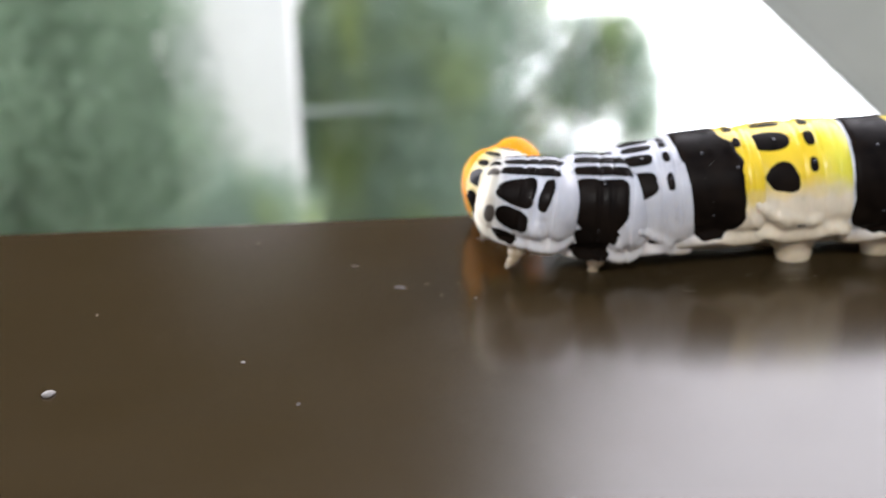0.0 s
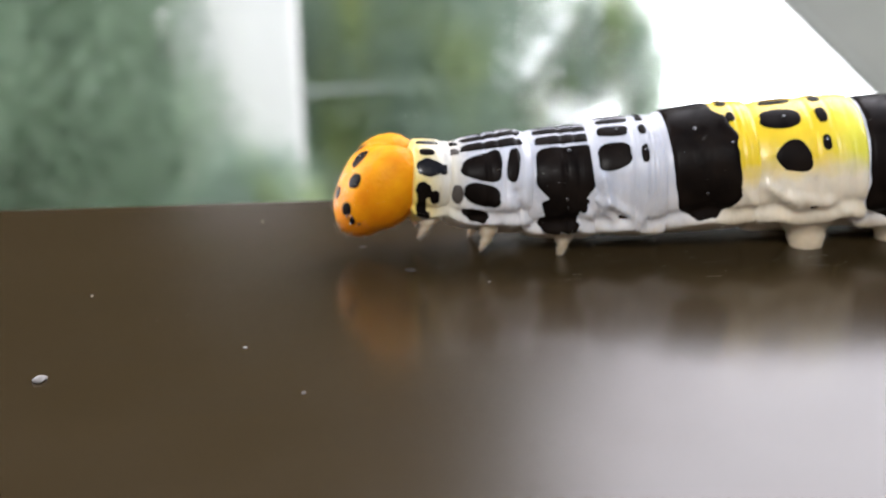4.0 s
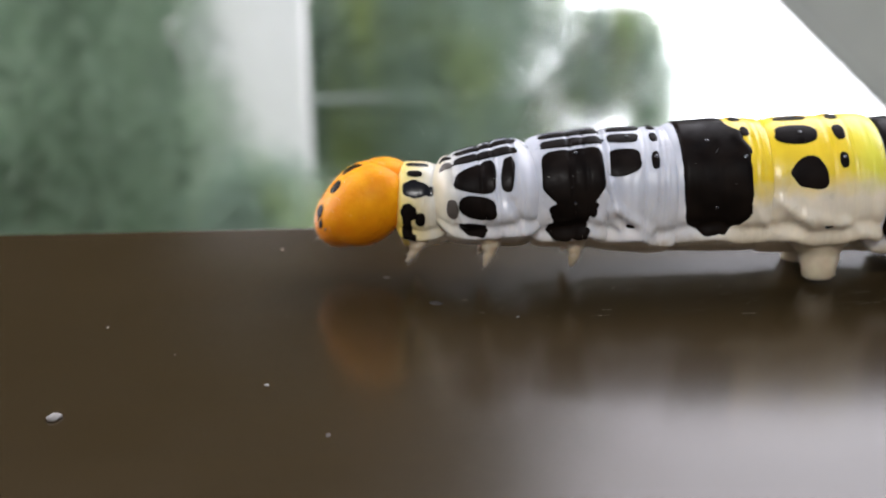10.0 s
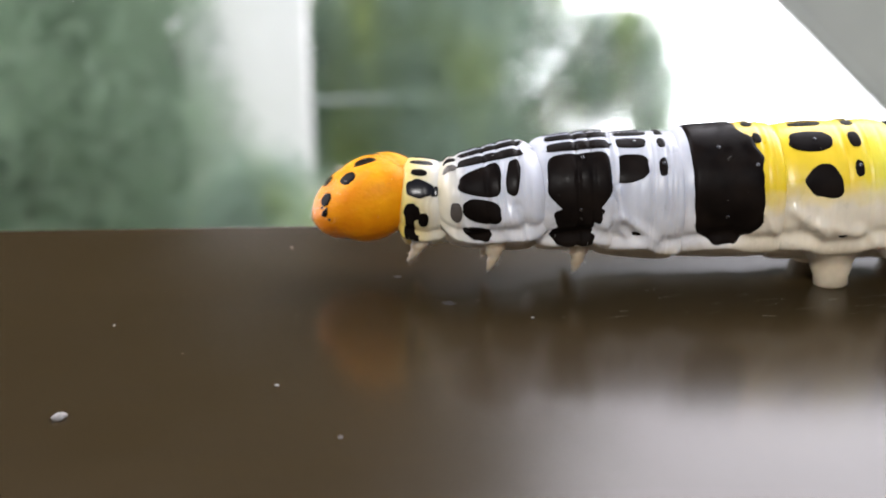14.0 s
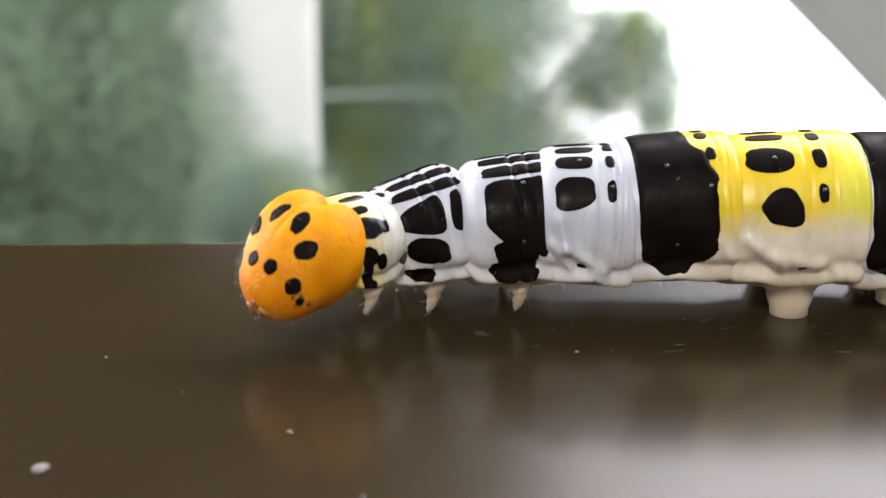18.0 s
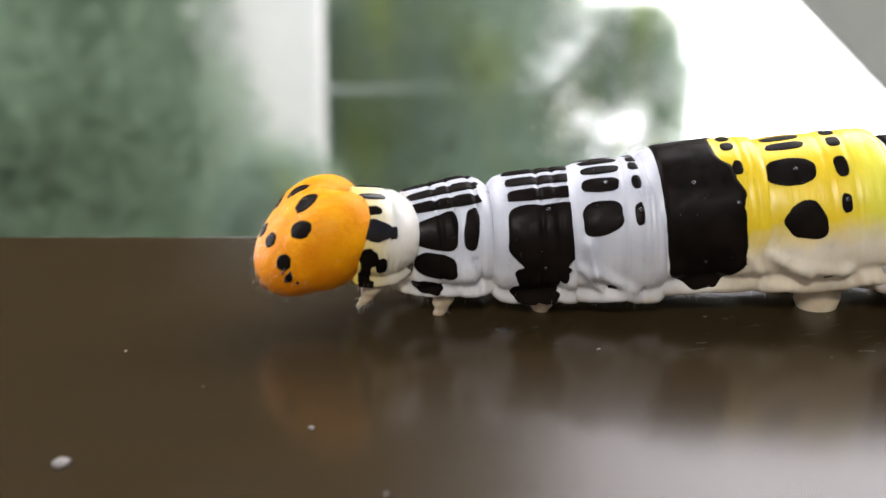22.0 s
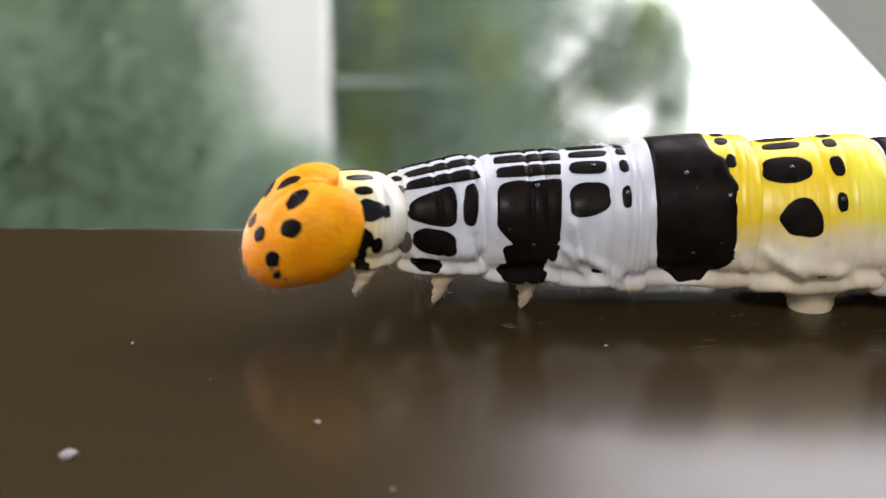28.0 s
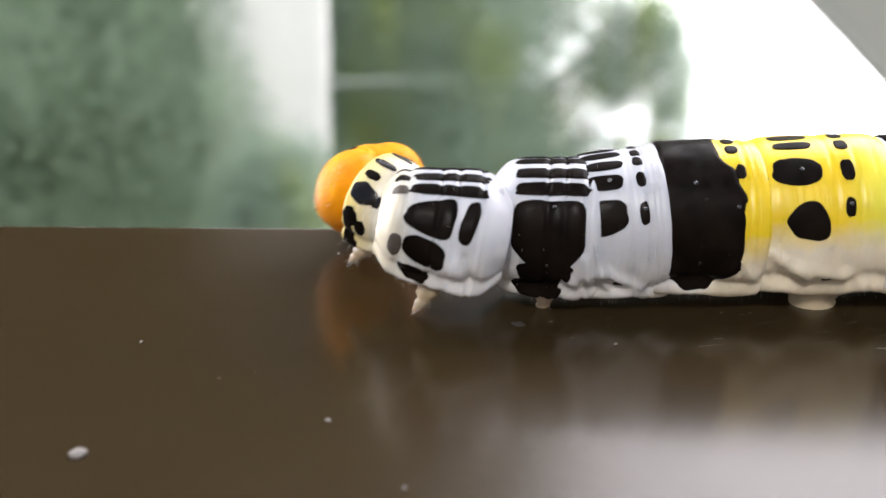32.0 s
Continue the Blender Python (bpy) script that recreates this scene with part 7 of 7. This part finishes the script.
        (28.3, 4.74, 7.01, 5.02, 1, -2, 0), (28.5, 4.75, 7.00, 5.15, -0, -1, 0), (28.7, 4.73, 6.98, 5.14, 1, -1, 0), (28.9, 4.70, 6.95, 5.08, 2, 0, 0),
        (29, 4.66, 6.95, 5.03, 3, 0, 0), (29.1, 4.62, 6.95, 4.97, 3, 0, 0), (29.3, 4.49, 6.98, 4.80, 2, -2, 0), (29.5, 4.39, 7.00, 4.68, 2, -3, 0),
        (29.7, 4.37, 6.99, 4.71, 2, -3, 0), (29.9, 4.41, 6.95, 4.81, 3, -2, 0), (30, 4.49, 6.92, 4.87, 4, -2, -0), (30.1, 4.65, 6.88, 4.95, 4, -1, 0),
        (30.3, 5.09, 6.76, 5.17, 4, 1, 0), (30.5, 5.45, 6.70, 5.29, 5, 1, 0), (30.7, 5.56, 6.77, 5.16, 5, -1, 0), (30.9, 5.53, 6.89, 4.93, 4, -3, 0),
        (31, 5.48, 6.93, 4.81, 4, -4, 0), (31.1, 5.33, 6.96, 4.70, 4, -5, 0), (31.3, 4.92, 7.01, 4.44, 3, -6, 0), (31.5, 4.62, 7.00, 4.28, 3, -6, 0),
        (31.7, 4.59, 6.91, 4.34, 4, -4, 0), (31.9, 4.66, 6.79, 4.48, 5, -2, 0), (32, 4.69, 6.72, 4.55, 5, -1, -0)]))
    walk(RINGS['sixth_ring'], in_mm([
        (0, 20.77, 6.97, 4.57, -5, -2, 0), (0.2, 20.58, 6.97, 4.43, -5, -2, 0), (0.4, 20.38, 6.96, 4.29, -7, -4, 0), (0.6, 20.16, 6.96, 4.16, -6, -4, 0),
        (0.8, 19.91, 6.96, 4.04, -6, -3, 0), (1, 19.75, 6.95, 3.96, -6, -3, 0), (1.2, 19.79, 6.95, 3.96, -5, -2, 0), (1.4, 19.91, 6.95, 4.01, -4, -3, 0),
        (1.6, 19.96, 6.95, 4.02, -4, -3, 0), (1.8, 19.94, 6.95, 4.00, -5, -3, 0), (2, 19.89, 6.95, 4.02, -6, -5, 0), (2.2, 19.74, 6.95, 4.07, -7, -5, 0),
        (2.4, 19.57, 6.95, 4.16, -7, -3, 0), (2.6, 19.47, 6.95, 4.23, -6, -3, 0), (2.8, 19.44, 6.95, 4.26, -5, -3, 0), (3, 19.44, 6.95, 4.31, -6, -3, 0),
        (3.2, 19.49, 6.95, 4.48, -7, -4, 0), (3.5, 19.57, 6.95, 4.66, -8, -4, 0), (3.7, 19.57, 6.95, 4.67, -7, -4, 0), (3.9, 19.56, 6.95, 4.66, -7, -3, 0),
        (4.1, 19.55, 6.95, 4.65, -6, -3, 0), (4.3, 19.54, 6.95, 4.63, -5, -3, 0), (4.5, 19.52, 6.95, 4.60, -5, -3, 0), (4.7, 19.50, 6.95, 4.58, -6, -4, 0),
        (4.9, 19.48, 6.95, 4.54, -7, -4, 0), (5.1, 19.46, 6.95, 4.51, -7, -4, 0), (5.3, 19.44, 6.95, 4.48, -7, -4, 0), (5.5, 19.42, 6.95, 4.45, -6, -4, 0),
        (5.7, 19.38, 6.95, 4.40, -6, -4, 0), (5.9, 19.33, 6.95, 4.34, -6, -4, 0), (6, 19.31, 6.95, 4.34, -6, -4, 0), (6.1, 19.27, 6.95, 4.37, -8, -5, 0),
        (6.3, 19.22, 6.95, 4.48, -9, -5, 0), (6.5, 19.15, 6.95, 4.56, -9, -5, 0), (6.7, 19.07, 6.95, 4.57, -9, -4, 0), (6.9, 18.99, 6.95, 4.54, -7, -2, 0),
        (7, 18.96, 6.95, 4.53, -7, -2, 0), (7.1, 18.96, 6.95, 4.51, -7, -2, 0), (7.3, 19.01, 6.95, 4.43, -7, -1, 0), (7.5, 19.00, 6.95, 4.44, -7, -1, 0),
        (7.7, 18.87, 6.95, 4.64, -8, -1, 0), (7.9, 18.68, 6.95, 4.92, -9, -2, 0), (8, 18.59, 6.95, 5.03, -9, -2, 0), (8.1, 18.52, 6.95, 5.14, -9, -2, 0),
        (8.3, 18.35, 6.96, 5.35, -10, -1, 0), (8.5, 18.23, 6.96, 5.48, -9, -1, 0), (8.7, 18.20, 6.96, 5.53, -10, -1, 0), (8.9, 18.18, 6.97, 5.54, -10, -0, 0),
        (9, 18.17, 6.97, 5.56, -10, -1, 0), (9.1, 18.16, 6.97, 5.59, -10, -0, 0), (9.3, 18.12, 6.97, 5.68, -11, -1, 0), (9.5, 18.07, 6.96, 5.74, -11, -1, 0),
        (9.7, 17.99, 6.96, 5.72, -10, -2, 0), (9.9, 17.91, 6.96, 5.64, -9, -2, 0), (10, 17.89, 6.96, 5.61, -9, -1, 0), (10.1, 17.87, 6.96, 5.58, -9, -1, 0),
        (10.3, 17.85, 6.96, 5.52, -8, 1, 0), (10.5, 17.82, 6.96, 5.46, -8, 1, 0), (10.7, 17.73, 6.96, 5.40, -8, -0, 0), (10.9, 17.64, 6.97, 5.35, -9, -1, 0),
        (11, 17.65, 6.97, 5.34, -9, -1, 0), (11.1, 17.66, 6.97, 5.36, -10, -2, 0), (11.3, 17.81, 6.97, 5.46, -11, -1, 0), (11.5, 17.93, 6.97, 5.52, -11, -1, 0),
        (11.7, 17.94, 6.97, 5.48, -11, -2, 0), (11.9, 17.90, 6.97, 5.40, -9, -2, 0), (12, 17.87, 6.97, 5.35, -9, -2, 0), (12.1, 17.84, 6.97, 5.27, -9, -2, 0),
        (12.3, 17.77, 6.97, 5.10, -8, -1, 0), (12.5, 17.71, 6.96, 4.99, -8, -1, 0), (12.7, 17.69, 6.96, 5.08, -8, -1, 0), (12.9, 17.69, 6.95, 5.24, -9, -1, 0),
        (13, 17.68, 6.95, 5.26, -9, -1, 0), (13.1, 17.66, 6.95, 5.28, -9, -2, 0), (13.3, 17.61, 6.96, 5.21, -9, -2, 0), (13.5, 17.56, 6.96, 5.16, -9, -2, 0),
        (13.7, 17.53, 6.96, 5.17, -8, -2, 0), (13.9, 17.50, 6.97, 5.21, -7, -1, 0), (14, 17.47, 6.97, 5.23, -7, -1, 0), (14.1, 17.38, 6.97, 5.25, -7, -1, 0),
        (14.3, 17.24, 6.97, 5.29, -7, -1, 0), (14.5, 16.67, 6.97, 5.26, -7, 1, -0), (14.7, 15.21, 6.97, 5.05, -6, 3, -0), (14.9, 13.42, 6.97, 4.79, -5, 5, -0),
        (15, 12.75, 6.97, 4.73, -4, 6, -1), (15.1, 12.36, 6.97, 4.71, -4, 6, -1), (15.3, 11.94, 6.97, 4.82, -4, 5, -1), (15.5, 11.76, 6.97, 4.92, -3, 4, -0),
        (15.7, 11.61, 6.97, 4.97, -4, 4, -0), (15.9, 11.47, 6.97, 5.00, -4, 4, -0), (16.1, 11.35, 6.97, 5.04, -4, 3, -0), (16.3, 11.25, 6.96, 5.08, -4, 2, -0),
        (16.5, 11.15, 6.96, 5.11, -3, 2, -0), (16.7, 11.06, 6.96, 5.15, -2, 3, -0), (16.9, 10.97, 6.96, 5.18, -2, 3, -0), (17.1, 10.90, 6.96, 5.21, -2, 1, -0),
        (17.3, 10.83, 6.96, 5.23, -2, 1, -0), (17.5, 10.75, 6.96, 5.26, -2, 1, -0), (17.7, 10.73, 6.95, 5.29, -2, 1, -0), (17.9, 10.77, 6.95, 5.30, -2, -1, 0),
        (18, 10.78, 6.95, 5.28, -2, -1, 0), (18.1, 10.76, 6.95, 5.25, -2, -1, 0), (18.3, 10.72, 6.95, 5.15, -2, -1, 0), (18.5, 10.70, 6.95, 5.05, -1, -1, 0),
        (18.7, 10.74, 6.95, 5.01, -0, -1, 0), (18.9, 10.80, 6.96, 4.99, -0, -0, 0), (19, 10.82, 6.96, 5.00, 0, -0, 0), (19.1, 10.88, 6.96, 5.02, 1, -0, 0),
        (19.3, 11.01, 6.97, 5.09, 2, -0, 0), (19.5, 11.09, 6.98, 5.16, 4, -0, 0), (19.7, 11.08, 6.99, 5.17, 5, -2, 0), (19.9, 11.02, 7.00, 5.14, 5, -3, 0),
        (20, 11.00, 7.01, 5.12, 5, -3, 0), (20.1, 10.95, 7.01, 5.10, 5, -4, 0), (20.3, 10.86, 7.01, 5.05, 4, -4, 0), (20.5, 10.79, 7.01, 5.00, 5, -3, 0),
        (20.7, 10.75, 7.01, 5.01, 5, -4, 0), (20.9, 10.76, 7.01, 5.03, 6, -3, 0), (21, 10.78, 7.01, 5.05, 6, -3, 0), (21.1, 10.86, 7.02, 5.05, 5, -2, 0),
        (21.3, 11.11, 7.02, 5.07, 6, -3, 0), (21.5, 11.25, 7.02, 5.06, 6, -4, 0), (21.7, 11.15, 7.03, 5.00, 5, -5, 0), (21.9, 10.95, 7.03, 4.90, 4, -6, 0),
        (22, 10.89, 7.03, 4.85, 4, -6, 0), (22.1, 10.83, 7.03, 4.81, 3, -7, 0), (22.3, 10.75, 7.03, 4.71, 4, -6, 0), (22.5, 10.73, 7.03, 4.66, 5, -7, 0),
        (22.7, 10.78, 7.03, 4.75, 5, -6, 0), (22.9, 10.88, 7.03, 4.90, 6, -6, 0), (23, 10.90, 7.03, 4.94, 6, -7, 1), (23.1, 10.92, 7.03, 4.93, 6, -7, 1),
        (23.3, 10.93, 7.03, 4.89, 5, -9, 1), (23.5, 10.89, 7.04, 4.80, 4, -10, 1), (23.7, 10.79, 7.04, 4.63, 4, -9, 1), (23.9, 10.66, 7.05, 4.44, 4, -9, 1),
        (24, 10.61, 7.05, 4.38, 4, -9, 1), (24.1, 10.54, 7.05, 4.35, 4, -8, 1), (24.3, 10.38, 7.04, 4.34, 3, -8, 0), (24.5, 10.32, 7.04, 4.43, 2, -8, 0),
        (24.7, 10.40, 7.03, 4.71, 1, -6, 0), (24.9, 10.56, 7.03, 5.04, 1, -5, 0), (25, 10.61, 7.02, 5.15, 1, -5, 0), (25.1, 10.67, 7.02, 5.23, 1, -4, 0),
        (25.3, 10.77, 7.02, 5.27, 0, -3, 0), (25.5, 10.81, 7.02, 5.26, 1, -3, 0), (25.7, 10.81, 7.02, 5.22, 1, -3, 0), (25.9, 10.80, 7.02, 5.20, 2, -3, 0),
        (26.1, 10.79, 7.02, 5.15, 2, -3, 0), (26.3, 10.77, 7.02, 5.12, 1, -3, 0), (26.5, 10.75, 7.02, 5.07, 1, -3, 0), (26.7, 10.73, 7.02, 5.03, 0, -2, 0),
        (26.9, 10.69, 7.02, 4.97, 0, -2, 0), (27.1, 10.66, 7.02, 4.92, 0, -2, 0), (27.3, 10.61, 7.02, 4.87, 1, -2, 0), (27.5, 10.57, 7.01, 4.82, 1, -2, 0),
        (27.7, 10.42, 7.01, 4.70, 1, -3, 0), (27.9, 10.22, 7.01, 4.59, 1, -4, 0), (28, 10.14, 7.01, 4.57, 0, -4, 0), (28.1, 10.11, 7.02, 4.60, 0, -4, 0),
        (28.3, 10.08, 7.02, 4.74, 0, -4, 0), (28.5, 10.08, 7.02, 4.84, -1, -4, 0), (28.7, 10.08, 7.03, 4.78, 0, -2, 0), (28.9, 10.08, 7.03, 4.66, 1, -2, 0),
        (29, 10.06, 7.03, 4.62, 2, -2, 0), (29.1, 10.03, 7.04, 4.61, 2, -2, 0), (29.3, 9.92, 7.04, 4.61, 1, -3, 0), (29.5, 9.85, 7.05, 4.61, 1, -4, 0),
        (29.7, 9.86, 7.06, 4.59, 1, -3, 0), (29.9, 9.93, 7.06, 4.59, 2, -3, 0), (30, 9.98, 7.07, 4.60, 3, -3, 0), (30.1, 10.04, 7.07, 4.64, 3, -2, 0),
        (30.3, 10.21, 7.07, 4.75, 3, -2, 0), (30.5, 10.35, 7.08, 4.85, 4, -1, 0), (30.7, 10.38, 7.08, 4.89, 4, -2, 0), (30.9, 10.35, 7.09, 4.89, 3, -3, 0),
        (31, 10.33, 7.09, 4.87, 3, -3, 0), (31.1, 10.27, 7.09, 4.84, 3, -3, 0), (31.3, 10.10, 7.08, 4.72, 2, -4, 0), (31.5, 9.97, 7.07, 4.62, 2, -4, 0),
        (31.7, 9.95, 7.07, 4.59, 3, -3, 0), (31.9, 9.96, 7.06, 4.59, 4, -3, 0), (32, 9.97, 7.05, 4.59, 4, -2, 0)]))
    rear = [(0, 20.77, 4.57), (0.5, 20.27, 4.23), (1, 19.75, 3.96), (1.5, 19.94, 4.02), (2, 19.89, 4.02), (2.5, 19.52, 4.20), (3, 19.44, 4.31), (3.5, 19.57, 4.66), (4, 19.55, 4.65), (4.5, 19.52, 4.60), (5, 19.47, 4.53), (5.5, 19.42, 4.45), (6, 19.31, 4.34), (6.5, 19.15, 4.56), (7, 18.96, 4.53), (7.5, 19.00, 4.44), (8, 18.59, 5.03), (8.5, 18.23, 5.48), (9, 18.17, 5.56), (9.5, 18.07, 5.74), (10, 17.89, 5.61), (10.5, 17.82, 5.46), (11, 17.65, 5.34), (11.5, 17.93, 5.52), (12, 17.87, 5.35), (12.5, 17.71, 4.99), (13, 17.68, 5.26), (13.5, 17.56, 5.16), (14, 17.47, 5.23), (14.5, 16.67, 5.26), (15, 12.75, 4.73), (15.5, 11.76, 4.92), (16, 11.41, 5.02), (16.5, 11.15, 5.11), (17, 10.94, 5.19), (17.5, 10.75, 5.26), (18, 10.78, 5.28), (18.5, 10.70, 5.05), (19, 10.82, 5.00), (19.5, 11.09, 5.16), (20, 11.00, 5.12), (20.5, 10.79, 5.00), (21, 10.78, 5.05), (21.5, 11.25, 5.06), (22, 10.89, 4.85), (22.5, 10.73, 4.66), (23, 10.90, 4.94), (23.5, 10.89, 4.80), (24, 10.61, 4.38), (24.5, 10.32, 4.43), (25, 10.61, 5.15), (25.5, 10.81, 5.26), (26, 10.79, 5.18), (26.5, 10.75, 5.07), (27, 10.68, 4.95), (27.5, 10.57, 4.82), (28, 10.14, 4.57), (28.5, 10.08, 4.84), (29, 10.06, 4.62), (29.5, 9.85, 4.61), (30, 9.98, 4.60), (30.5, 10.35, 4.85), (31, 10.33, 4.87), (31.5, 9.97, 4.62), (32, 9.97, 4.59)]
    for k, (key, off) in enumerate(TAIL):
        drop = min(1.0, 0.25 * k + 0.25)
        walk(RINGS[key], [(t, pose((x + off) * MM, 7.0 * MM, (z + (4.75 - z) * drop) * MM)) for t, x, z in rear])


motions()
